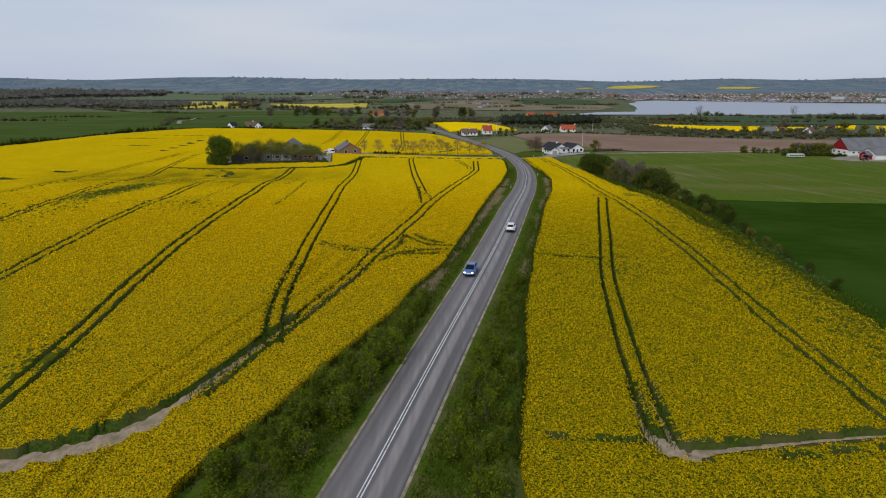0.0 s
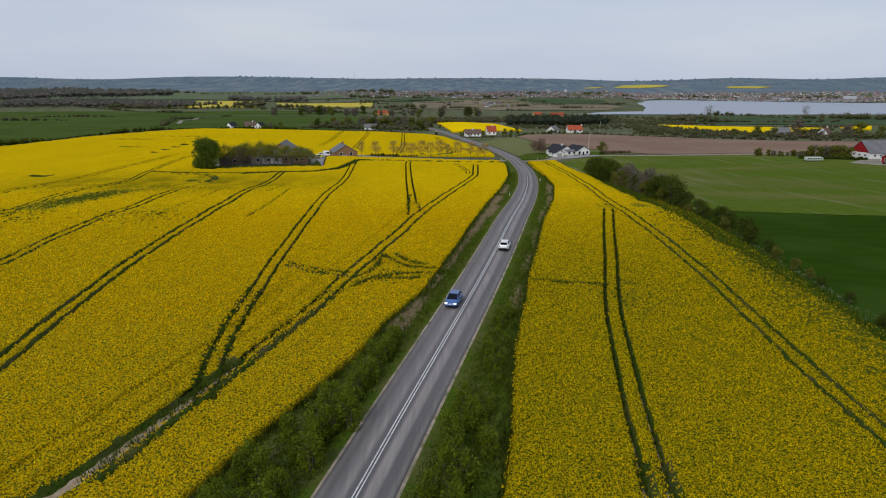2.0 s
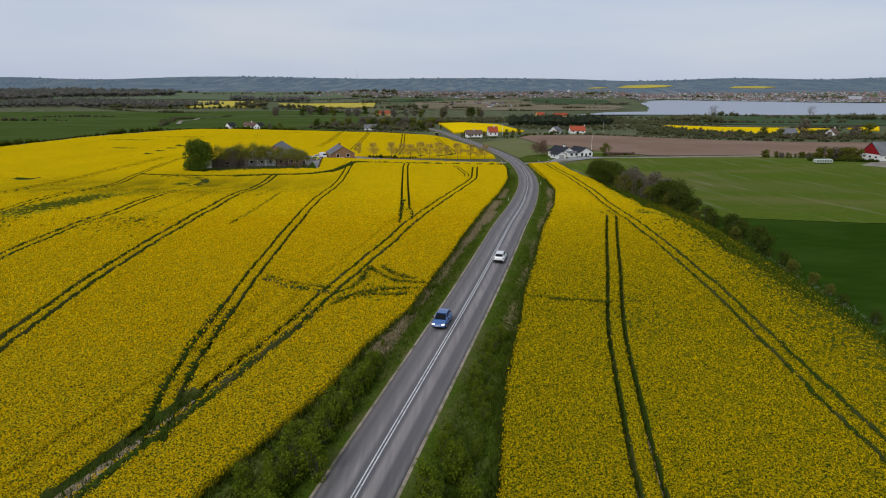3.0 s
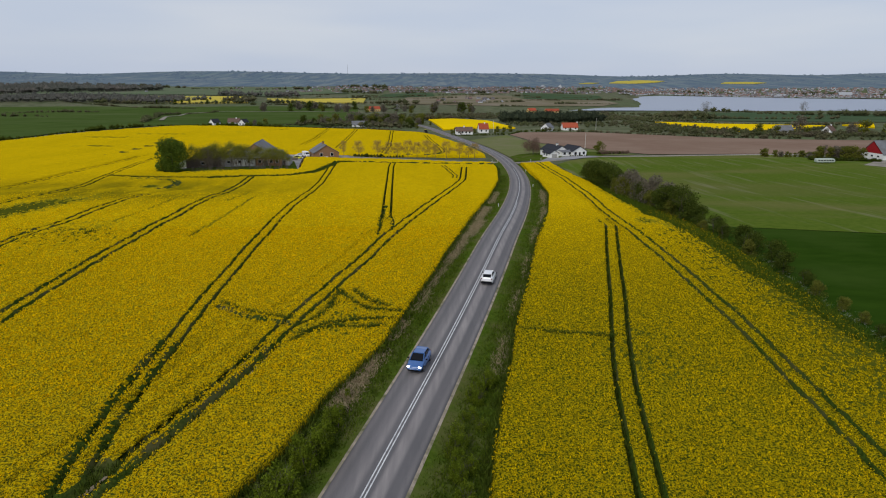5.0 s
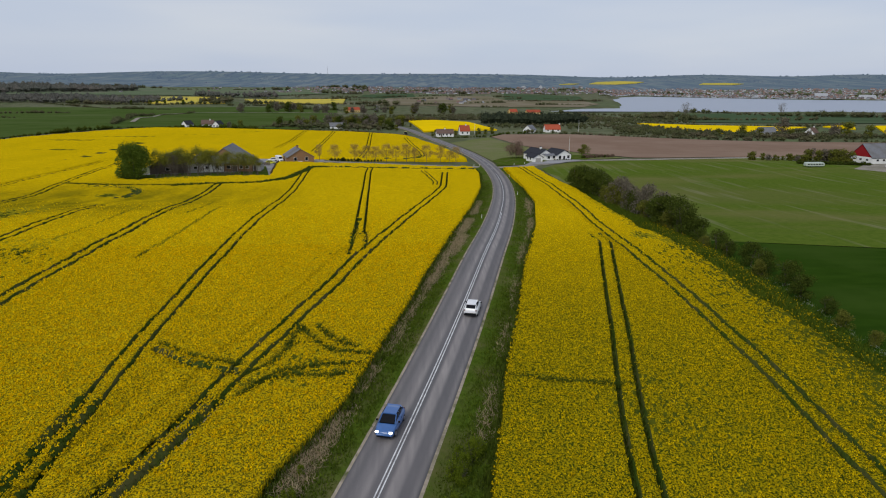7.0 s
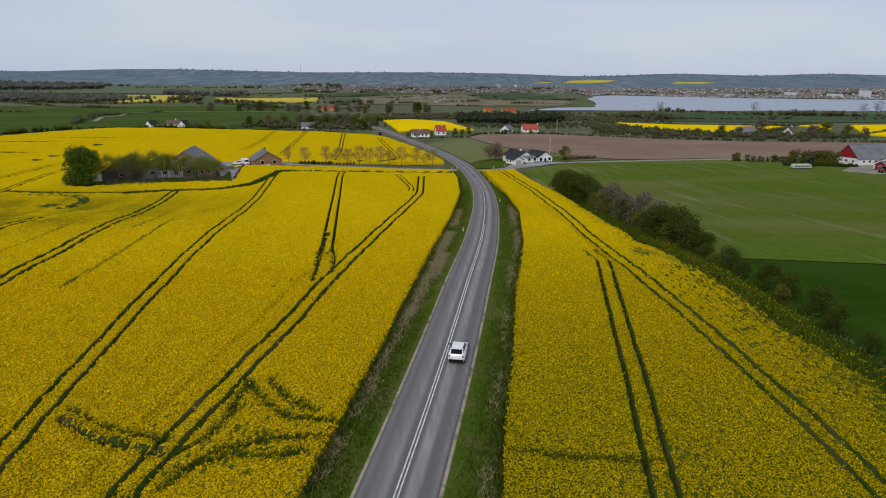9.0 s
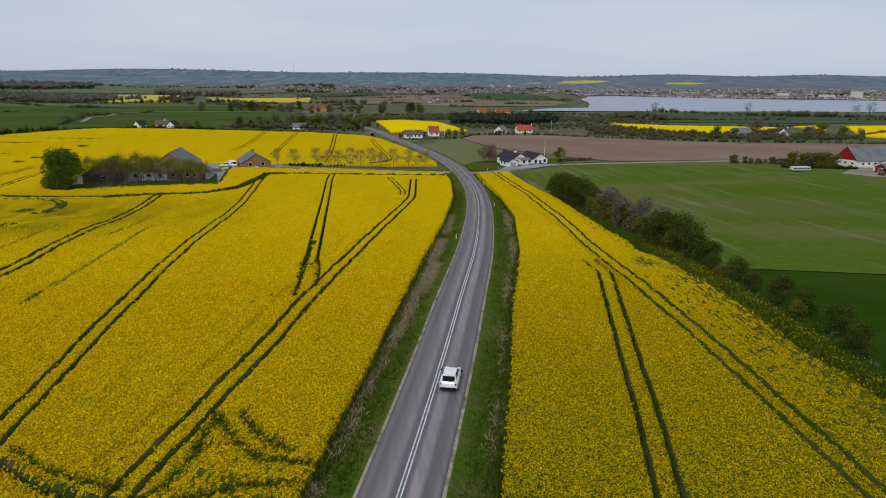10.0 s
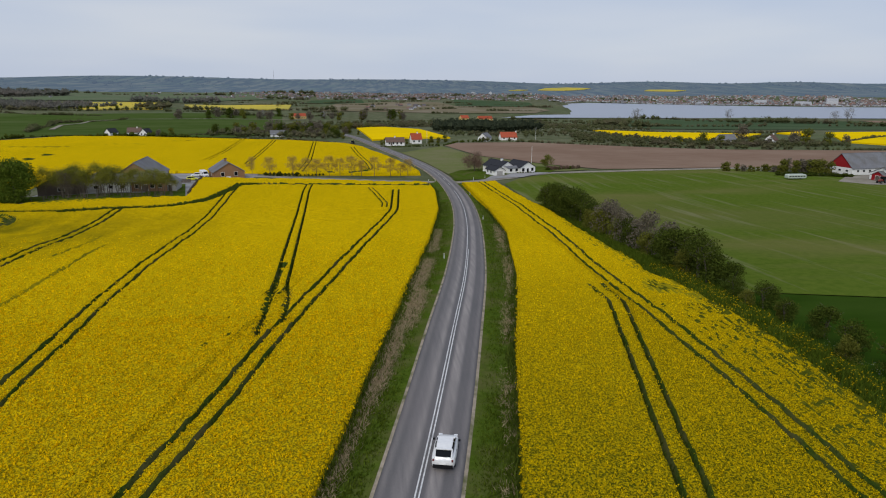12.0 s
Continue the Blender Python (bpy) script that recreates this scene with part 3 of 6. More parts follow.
drape("field_green", [(-1000, 1350), (-500, 1370), (-180, 1395), (-75, 640), (-100, 566), (-190, 591), (-234, 594), (-274, 490), (-276, 120), (-900, 120), (-1400, 700)], surface("left_cereal", (0.050, 0.082, 0.018), (0.066, 0.10, 0.025), (0.08, 0.11, 0.035), fine=0.05, broad=0.008), 0.4, 40, "green cereal field behind the hedge")
drape("field_green", [(310, 760), (395, 735), (640, 740), (1000, 760), (1000, 1180), (650, 1195), (575, 1240), (385, 1140)], M_HAZYSHORE, 0.5, 50, "dark green field above the shore")
drape("field_green", [(205, 1680), (410, 1700), (450, 1925), (250, 2110)], M_HAZYSHORE, 1.0, 60, "green field in the lowland")
drape("field_green", [(-185, 1822), (-25, 1836), (-37, 2060), (-187, 2035)], M_HAZYSHORE, 1.0, 60, "green field in the lowland")
# this field's green is paled further for haze
drape("field_green", [(-1300, 1900), (-500, 1850), (-300, 2100), (-500, 2600), (-1400, 2600)], surface("hazed_pale_cereal", (0.105, 0.14, 0.078), (0.125, 0.155, 0.09), (0.145, 0.155, 0.105), fine=0.02, broad=0.005, bump=0), 1.5, 90, "pale green field in the lowland")
drape("marsh", [(-120, 1470), (40, 1455), (230, 1440), (345, 1430), (415, 1560), (405, 1690), (200, 1665), (180, 1890), (60, 1880), (-100, 1810)], surface("marsh_grass", (0.20, 0.165, 0.115), (0.15, 0.135, 0.08), (0.235, 0.20, 0.15), fine=0.03, broad=0.008, stretch=(0.35, 1, 1), bump=0), 0.9, 40, "pinkish brown marsh grassland before the bay")
drape("field_stubble", [(900, 1150), (1000, 1060), (1300, 1080), (1300, 1230), (920, 1210)], M_BROWN, 0.9, 50, "pale brown stubble field near the shore")
for pts in ([(-17, 800), (17, 805), (50, 720), (64, 562), (30, 560), (5, 538)],
            [(225, 705), (267, 655), (356, 626), (300, 560), (238, 531), (222, 548), (216, 612)],
            [(440, 655), (640, 690), (640, 500), (370, 494), (355, 520)],
            [(380, 640), (436, 680), (378, 590)]):
    drape("field_rapeseed", pts, M_FARRAPE, 1.0, 20, "bright yellow rapeseed field in flower", kind="stuff", skirt=1.2)
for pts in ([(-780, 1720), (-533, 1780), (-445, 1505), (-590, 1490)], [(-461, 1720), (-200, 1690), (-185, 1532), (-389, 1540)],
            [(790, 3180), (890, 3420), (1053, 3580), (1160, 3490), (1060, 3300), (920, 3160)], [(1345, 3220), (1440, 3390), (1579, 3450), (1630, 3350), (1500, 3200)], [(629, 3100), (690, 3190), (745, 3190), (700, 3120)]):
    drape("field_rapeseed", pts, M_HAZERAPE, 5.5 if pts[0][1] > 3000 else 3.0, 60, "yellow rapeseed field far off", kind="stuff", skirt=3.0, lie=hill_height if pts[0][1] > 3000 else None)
water = put_mesh("water", [(x, y, -30.0) for x, y in BAY], [list(range(len(BAY)))], M_WATER)
tagged(water, "still pale grey-blue water of the bay", "water", kind="structure")

# ---- rapeseed with its wheel tracks ----
TRACKS, LOOSE, SHALLOW = [], [], []


def track(pts, gauge=1.85, half=0.27, tram=None, pressed=False):
    """Two wheel lines along a middle line of the plan; gauge 0: one line. tram: past this y the crop's rows run along it."""
    p = np.array(pts, dtype=float)
    s = np.concatenate([[0], np.cumsum(np.hypot(*np.diff(p, axis=0).T))])
    t = np.linspace(0, s[-1], max(3, int(s[-1] / 2.5)))
    x, y = np.interp(t, s, p[:, 0]), np.interp(t, s, p[:, 1])
    k = np.array([1, 2, 3, 2, 1]) / 9.0
    for _ in range(2 if len(t) > 6 else 0):
        x, y = (np.convolve(np.concatenate([[2 * v[0] - v[2], 2 * v[0] - v[1]], v, [2 * v[-1] - v[-2], 2 * v[-1] - v[-3]]]), k, "valid") for v in (x, y))
    dx, dy = np.gradient(x), np.gradient(y)
    n = np.hypot(dx, dy)
    wheels = []
    for o in ((-gauge / 2, gauge / 2) if gauge else (0,)):
        line = np.stack([x + o * dy / n, y - o * dx / n], axis=1)
        if pressed:
            SHALLOW.append((line, half))
            continue
        TRACKS.append((line, half))
        if tram is None:
            LOOSE.append((line, half))
        else:
            low = line[line[:, 1] < tram + 3]
            if len(low) > 2:
                LOOSE.append((low, half))
            order = np.argsort(line[:, 1])
            wheels.append(line[order])
    return None if tram is None else (sorted(wheels, key=lambda w: w[len(w) // 2, 0]), tram, half)


# strip beside the road, then the large field, row by row
TRAM_B = track([(45.7, 303), (47.4, 249), (45.3, 201), (42.2, 168), (41.6, 143), (41.7, 126), (42.2, 108), (42.1, 95), (41.6, 83), (41.4, 60), (41, 24)], tram=20)
TRAM_A = track([(40.6, 159.5), (33.6, 130), (29.5, 111), (26.6, 98.9), (24.7, 90), (23.0, 79), (21.0, 66), (19.6, 54), (19.3, 49)], tram=58)
track([(19.4, 47.2), (24.6, 48.1), (32.3, 49.3), (41, 50.5), (54, 51.2)], 0, 0.85)
track([(27.5, 46.4), (32.8, 47.1), (41, 48.2), (54, 48.9)], 0, 0.2)
track([(9.5, 49.4), (14, 49.0), (19, 48.6)], 0, 0.24)
track([(18.6, 49.8), (19.8, 47.8), (21.4, 46.9)], 0, 1.2)
track([(16.2, 102.4), (22, 101), (27.5, 100.6)], 0, 0.36, pressed=True)
TRAM_C = track([(-38.0, 297), (-37.4, 283), (-33.1, 236), (-29.2, 181), (-25.8, 146), (-24.8, 125), (-24.1, 110), (-23.1, 95), (-22.6, 84), (-20.6, 71), (-19.6, 69)], tram=97)
TRAM_D = track([(14.4, 284), (14.0, 275), (12.7, 241), (6.0, 200), (0.2, 160), (-2.1, 147), (-5.2, 129), (-8.3, 116.5), (-11.2, 104.8), (-13.2, 94.8), (-15.6, 85.9), (-18.6, 76), (-22.0, 65.1), (-24.2, 57.4)], 1.85, 0.3, tram=97)
track([(-19.2, 77), (-22.8, 65.5), (-25.5, 56.4), (-27.9, 51.8)], 0, 1.0)
track([(-26.6, 53.8), (-29.4, 49.9), (-32.6, 47.5), (-36.3, 46.2), (-60, 44.9)], 0, 2.05)
TRAM_E = track([(-15.0, 299), (-14.6, 284), (-9.8, 220), (-6.2, 175), (-4.9, 158)], tram=158)
track([(-6.8, 178), (-5.8, 160), (-5.2, 150), (-4.9, 143)], 0, 0.2)
track([(-4.3, 164), (-3.2, 156), (-2.7, 147)], 0, 0.16)
TRAM_F = track([(6.0, 290), (8.2, 272), (9.9, 258), (11.0, 246)], 1.3, 0.2, tram=245)
track([(-21.8, 109.4), (-17.7, 106.1), (-13.4, 104.3), (-11.4, 103.8)], 0, 0.24)
track([(-21.8, 111.1), (-17.7, 107.8), (-13.4, 106.0), (-11.4, 105.5)], 0, 0.4, pressed=True)
track([(-10.6, 103.1), (-7.8, 106.3), (-7.3, 111.2), (-7.2, 115)], 0, 0.27, pressed=True)
track([(-10.2, 99.2), (-7.1, 103.4), (-2.2, 102.6), (0.2, 103.3)], 0, 0.33, pressed=True)
track([(-9.5, 101.2), (-5.6, 105.2), (-1.6, 104.8), (1.0, 105.3)], 0, 0.27, pressed=True)
track([(-7.1, 114.7), (-4.3, 109.6), (-1.2, 107.3), (1.6, 107.4)], 0, 0.33, pressed=True)
track([(-5.2, 115), (-2.6, 110.6), (0.4, 108.8)], 0, 0.27, pressed=True)
TRAM_G = track([(-43.2, 24), (-43.5, 58), (-44.0, 65), (-45.1, 77), (-47.0, 97), (-48.2, 118), (-48.4, 144), (-49.9, 165), (-55.6, 203), (-59.0, 247)], 1.95, 0.4, tram=20)
TRAM_H = track([(-66.2, 24), (-68.2, 94), (-68.4, 109), (-69.1, 132), (-68.9, 157), (-76.2, 207)], 1.9, 0.36, tram=20)
TRAM_I = track([(-88, 24), (-91.3, 127), (-92.9, 150), (-99.7, 183), (-104.4, 226), (-109.8, 251), (-126, 330)], 1.9, 0.32, tram=20)
TRAM_J = track([(-112, 24), (-114.8, 162), (-117.8, 191), (-123.9, 236), (-131.5, 304), (-140, 370)], 1.85, 0.2, tram=20)
track([(-138, 160), (-142, 250), (-152, 340), (-165, 440)], 1.85, 0.18)
track([(-109, 249), (-98, 246.5), (-84, 245), (-70, 245.6)], 0, 0.5)
track([(-100, 244), (-85, 242.5), (-79, 237), (-77, 229), (-79, 222)], 1.6, 0.24)
track([(-72, 245.6), (-62, 248.3), (-46, 250), (-39.8, 260), (-38, 278), (-37.0, 294)], 0, 1.25)
track([(-37.0, 294), (-30, 299), (-10.3, 300.5), (10, 299), (26, 297.5)], 2.2, 0.95)
track([(-43.2, 200), (-40.2, 173), (-38.9, 158), (-38.6, 143)], 0, 0.24, pressed=True)
track([(-49.5, 214), (-47.6, 200), (-46.8, 188)], 0, 0.22, pressed=True)
track([(-64.5, 205), (-60.2, 180), (-59.0, 160), (-58.6, 145)], 0, 0.22, pressed=True)
TRAM_V = track([(-52, 380), (-56, 434), (-62, 520), (-66, 562)], 1.85, 0.26, tram=378)
TRAM_U = track([(-24, 350), (-25, 393), (-32, 490), (-34, 520)], 1.85, 0.26, tram=348)
TRAM_W = track([(-75, 400), (-78, 450), (-86, 543)], 1.85, 0.2, tram=398)
TRAM_X = track([(-7, 476), (-1, 420), (4.5, 375), (5.5, 357)], 1.85, 0.24, tram=350)
track([(5.5, 358), (4, 346), (-2, 341), (-14, 343), (-24, 349)], 1.5, 0.2)

LEFT_FIELD = [(-19.4, 30), (-20.6, 43), (-18.6, 49), (-15.8, 55), (-12.6, 64), (-8.8, 73), (-5.9, 80), (-4.1, 88.3), (-1.8, 93.5), (0.3, 99), (2.8, 110.6), (5.6, 123.4), (9.6, 145), (18.9, 201), (24.8, 243.5), (27.4, 281), (27.2, 300), (23, 308.5), (-15, 319), (-40, 317.5), (-55.5, 316), (-47.5, 267.5), (-75, 262), (-92.5, 257.8), (-97.5, 268), (-101, 335), (-96, 349), (-75, 344), (-52, 345), (-40, 342), (-24, 336), (26, 333.5), (26.6, 352), (17.5, 404), (11, 435), (-2, 486), (-14, 508), (-50, 533), (-100, 549), (-190, 578), (-229, 580), (-264, 480), (-266, 380), (-266, 20)]
RIGHT_FIELD = [(6.4, 30), (6.6, 46.5), (7.7, 54), (9.4, 63.4), (11.0, 78.5), (12.5, 86.3), (14.6, 98), (15.7, 104.4), (18.7, 118), (22.8, 139), (29.4, 168), (35.9, 208), (38.1, 245), (38.7, 303), (51, 304), (53.3, 237), (51.6, 197), (50.4, 172), (49.2, 166), (51.0, 157), (51.4, 143), (51.2, 125), (52.4, 116), (53, 106), (54, 95), (54.5, 30)]


def gap(px, py, segs, half, reach):
    """Distance past the edge of the wheel lines, and the way out of them."""
    best = np.full(px.shape, 9.0)
    ox, oy = np.zeros(px.shape), np.zeros(px.shape)
    for line, h in TRACKS if segs is None else segs:
        lo, hi = line.min(axis=0) - reach, line.max(axis=0) + reach
        sel = np.nonzero((px > lo[0]) & (px < hi[0]) & (py > lo[1]) & (py < hi[1]))[0]
        if not len(sel):
            continue
        qx, qy = px[sel], py[sel]
        near, nxv, nyv = np.full(qx.shape, 9.0), np.zeros(qx.shape), np.zeros(qx.shape)
        for a, b in zip(line[:-1], line[1:]):
            k = np.nonzero((np.abs(qx - (a[0] + b[0]) / 2) < abs(b[0] - a[0]) / 2 + reach) & (np.abs(qy - (a[1] + b[1]) / 2) < abs(b[1] - a[1]) / 2 + reach))[0]
            if not len(k):
                continue
            d = b - a
            t = np.clip(((qx[k] - a[0]) * d[0] + (qy[k] - a[1]) * d[1]) / max(d @ d, 1e-9), 0, 1)
            vx, vy = qx[k] - (a[0] + t * d[0]), qy[k] - (a[1] + t * d[1])
            r = np.hypot(vx, vy)
            m = r < near[k]
            near[k[m]], nxv[k[m]], nyv[k[m]] = r[m], vx[m], vy[m]
        w = half * 0 + h
        m = near - w < best[sel]
        best[sel[m]] = (near - w)[m]
        r = np.maximum(near, 1e-6)
        ox[sel[m]], oy[sel[m]] = (nxv / r)[m], (nyv / r)[m]
    return best, ox, oy


def edge_gap(px, py, poly):
    closed = np.array(poly + poly[:1], dtype=float)
    return gap(px, py, [(closed, 0.0)], 0.0, 1.6)


def lumps(x, y):
    return 0.10 * np.sin(x * 1.3 + np.sin(y * 0.7)) * np.sin(y * 1.1 + 1.0) + 0.12 * np.sin(x * 0.23 + y * 0.11) * np.sin(y * 0.19)


def thinness(x, y, spotty=True):
    """How thin the crop stands: named thin places and a scatter of small ones."""
    t = np.zeros(np.shape(x))
    for cx, cy, rx, ry, slant, k in ((-62, 150, 9, 12, 0.0, 0.5), (-80, 262, 14, 6, 0.0, 0.9), (-44, 66, 3, 4, 0.0, 0.9),
                                     (55.5, 130, 7.0, 90, 0.0, 1.05), (53, 72, 6, 30, 0, 0.6), (47.5, 158, 2.6, 5, 0.0, 0.8), (30, 96, 4, 7, 0, 0.3), (-210, 452, 22, 4, 0.1, 0.8), (-193, 480, 24, 4, 0.1, 0.8), (-185, 384, 16, 5, 0.1, 0.7), (-150, 500, 18, 4, 0, 0.5), (-120, 530, 14, 3, 0, 0.6), (-6, 156, 3, 12, 0, 0.15), (-5, 106, 6, 4, 0, 0.4), (-88.5, 169, 7.0, 30, 0.05, 1.1), (-84, 226, 3, 3.5, 0, 1.1)):
        u = (x - cx - slant * (y - cy)) / rx
        t = np.maximum(t, k * np.exp(-u ** 2 - ((y - cy) / ry) ** 2))
    if not spotty:
        return t
    spots = np.sin(x * 0.9 + 2.0 * np.sin(y * 0.31)) * np.sin(y * 0.53 + 1.7 * np.sin(x * 0.37))
    return np.maximum(t, np.clip((spots - np.where(x > 5, 0.68, 0.86)) * 6, 0, 0.8) * np.clip((125 - y) / 30, 0, 1))


def rape_field(name, poly, ys, left, right, trams, counts, label, canopy):
    """The canopy as a sheet whose columns run along the tramlines; wheel lines sink to the ground."""
    def middle(tr):
        a, b = (np.interp(ys, w[:, 1], w[:, 0]) for w in tr[0])
        return a, b

    lines = [middle(tr) for tr in trams]
    for i in range(len(lines) - 1, -1, -1):
        a, b = lines[i]
        limit = (right if i == len(lines) - 1 else lines[i + 1][0] - 0.6) - 0.6
        shift = np.maximum(0, b - limit)
        lines[i] = (a - shift, b - shift)
    cols, sunk, twin = [], [], []

    def add(x, low=None, near=False):
        cols.append(x)
        twin.append(near)
        sunk.append(np.zeros(len(ys), dtype=bool) if low is None else low)

    edge = left
    for (a, b), tr, n in zip(lines, trams, counts):
        half = tr[2]
        stop = a - half
        for k in range(n):
            add(edge + (stop - edge) * k / n)
        live = (ys > tr[1]) & (ys > tr[0][0][0, 1]) & (ys < tr[0][0][-1, 1])
        for w, nxt in ((a, b), (b, None)):
            add(w - half)
            add(w - half + 0.07, live, True)
            add(w + half - 0.07, live)
            if nxt is not None:
                add(w + half, None, True)
                add(w + half + (nxt - w - 2 * half) * 0.35)
                add(w + half + (nxt - w - 2 * half) * 0.65)
        edge = b + half
    n = counts[-1]
    for k in range(n + 1):
        add(edge + (right - edge) * k / n)
    X = np.stack(cols, axis=1)
    low = np.stack(sunk, axis=1)
    nx, ny = X.shape[1], len(ys)
    Y = np.repeat(ys[:, None], nx, axis=1)
    X, Y, low = X.ravel().copy(), Y.ravel().copy(), low.ravel().copy()
    ok = inside(X, Y, poly)
    e, ex, ey = edge_gap(X, Y, poly)
    g, ox, oy = gap(X, Y, LOOSE, 0, 1.0)
    pull = (g > 0) & (g < 0.22) & ~low
    X[pull] -= (ox * g)[pull]
    Y[pull] -= (oy * g)[pull]
    pull_in = pull.copy()
    low |= g <= 0
    pull = (e < 0.3) & ~low
    X[pull] -= (ex * e)[pull]
    Y[pull] -= (ey * e)[pull]
    keep = ok | (e < 0.3)
    uneven = rng.normal(0, 0.06, (ny, nx))
    for k in range(1, nx):
        if twin[k]:
            uneven[:, k] = uneven[:, k - 1]
    top = 0.92 + lumps(X, Y) + uneven.ravel()
    top[pull_in] = 0.62
    mat = gap(X, Y, SHALLOW, 0, 1.0)[0] <= 0
    top[mat] = np.where(Y[mat] < 150, 0.78, 0.3)
    top[low] = 0.06
    F = grid_faces(nx, ny)
    F = F[keep[F].all(axis=1)]
    shared = np.bincount(F.ravel(), minlength=nx * ny)
    top[shared < 4] = -0.05
    used = np.unique(F)
    index = np.full(nx * ny, -1)
    index[used] = np.arange(len(used))
    fx, fy = X[F].mean(axis=1), Y[F].mean(axis=1)
    mi = np.zeros(len(F), dtype=np.int32)
    thin, chance = thinness(fx, fy, False), rng.random(fx.shape)
    mi[(chance < thin * 0.9) & (fy < 150)] = 2
    mi[(thin > 0.22 + 0.5 * chance) & (fy >= 150)] = 3
    mi[(thin > 0.5 + 0.45 * chance) & (fy >= 150)] = 2
    floor = low[F].any(axis=1)
    trod = mat[F].sum(axis=1) > 1
    mi[trod & (fy >= 150)] = 3
    mi[floor] = 1
    V = np.stack([X, Y, height(X, Y) + top], axis=1)[used]
    ob = put_mesh(name, V, index[F], [canopy, M_CROPFLOOR, M_RAPETHIN, M_RAPEDULL], mat_index=mi)
    return tagged(ob, label, "rapeseed field", kind="stuff")


LOWER_FIELD = LEFT_FIELD[:25] + [(-113, 330), (-113, 345), (-266, 345), (-266, 30)]
UPPER_FIELD = [(-113, 322)] + LEFT_FIELD[25:43] + [(-266, 322)]
ys_field = graded(33, 585, (33, 0.55), (116, 0.55), (128, 0.9), (170, 1.1), (300, 1.6), (585, 3.6))
ys_field = np.union1d(ys_field, np.concatenate([np.arange(220, 238, 0.7), np.arange(238, 253, 0.33), np.arange(294, 303, 0.45)]))
ys_low, ys_up = ys_field[ys_field < 346], ys_field[ys_field > 320]
side = np.array(LEFT_FIELD[:18] + [(23, 350)])
left_field = rape_field("rapeseed_field", LOWER_FIELD, ys_low, np.full(len(ys_low), -266.0), np.interp(ys_low, side[:, 1], side[:, 0]), [TRAM_J, TRAM_I, TRAM_H, TRAM_G, TRAM_C, TRAM_E, TRAM_F, TRAM_D], [36, 26, 36, 44, 58, 56, 28, 6, 32], "large yellow rapeseed field in flower with tractor tracks", M_RAPE)
side = np.array([(26, 333.5), (26.6, 352), (17.5, 404), (11, 435), (-2, 486), (-14, 508), (-50, 533), (-100, 549), (-190, 578), (-229, 580)])
upper_field = rape_field("rapeseed_field", UPPER_FIELD, ys_up, np.full(len(ys_up), -266.0), np.interp(ys_up, side[:, 1], side[:, 0]), [TRAM_W, TRAM_V, TRAM_U, TRAM_X], [80, 26, 26, 24, 20], "yellow rapeseed field in flower behind the farm", M_RAPE)
ys_strip = ys_field[ys_field < 304.5]
side_l, side_r = np.array(RIGHT_FIELD[:14]), np.array(RIGHT_FIELD[14:][::-1])
right_field = rape_field("rapeseed_field", RIGHT_FIELD, ys_strip, np.interp(ys_strip, side_l[:, 1], side_l[:, 0]), np.interp(ys_strip, side_r[:, 1], side_r[:, 0]), [TRAM_A, TRAM_B], [32, 48, 26], "strip of yellow rapeseed beside the road with tractor tracks", M_RAPEGREENER)


def scatter(poly, x0, x1, y0, y1, step):
    """Plants on a loose grid inside the field, thinned where the crop is thin."""
    gx_, gy_ = np.meshgrid(np.arange(x0, x1, step), np.arange(y0, y1, step))
    px = (gx_ + rng.uniform(-0.5, 0.5, gx_.shape) * step * 1.1).ravel()
    py = (gy_ + rng.uniform(-0.5, 0.5, gx_.shape) * step * 1.1).ravel()
    m = (np.abs(px - 4) < 0.70 * py + 6) & inside(px, py, poly)
    px, py = px[m], py[m]
    g = gap(px, py, None, 0, 1.0)[0]
    g2 = gap(px, py, SHALLOW, 0, 1.0)[0]
    m = (g > rng.uniform(-0.05, 0.14, len(px))) & ((g2 > 0.04) | (rng.random(len(px)) < 0.14)) & (rng.random(len(px)) > thinness(px, py) * 0.9)
    return px[m], py[m]


PEAK_F = np.array([(0, 1, 3), (1, 2, 3)])


def flower_heads(name, fields, parent, material):
    """Each plant carries a few uneven upright spikes of flowers over its leaves."""
    V = []
    for poly, x0, x1, y0, y1, step, heads, r0, fade in fields:
        px, py = scatter(poly, x0, x1, y0, y1, step)
        if fade:
            m = rng.random(len(px)) > (py - y0) / (y1 - y0)
            px, py = px[m], py[m]
        tall = np.repeat(rng.uniform(-0.14, 0.16, len(px)), heads)
        px, py = np.repeat(px, heads), np.repeat(py, heads)
        n = len(px)
        px, py = px + rng.normal(0, step * 0.24, n), py + rng.normal(0, step * 0.24, n)
        z = height(px, py) + 0.88 + lumps(px, py) + tall + rng.uniform(-0.08, 0.1, n)
        r = r0 * rng.uniform(0.6, 1.25, n)
        a = rng.uniform(0, 2 * np.pi, n)
        v = np.zeros((n, 4, 3))
        for i in range(3):
            ang = a + i * 2.0944
            rr = r * rng.uniform(0.6, 1.3, n)
            v[:, i, 0], v[:, i, 1], v[:, i, 2] = px + rr * np.cos(ang), py + rr * np.sin(ang), z + r * rng.uniform(-0.5, 0.5, n)
        v[:, 3] = np.stack([px + r * rng.uniform(-0.6, 0.6, n), py + r * rng.uniform(-0.6, 0.6, n), z + r * rng.uniform(0.9, 2.4, n)], axis=1)
        V.append(v.reshape(-1, 3))
    V = np.concatenate(V)
    n = len(V) // 4
    F = (np.arange(n)[:, None, None] * 4 + PEAK_F[None]).reshape(-1, 3)
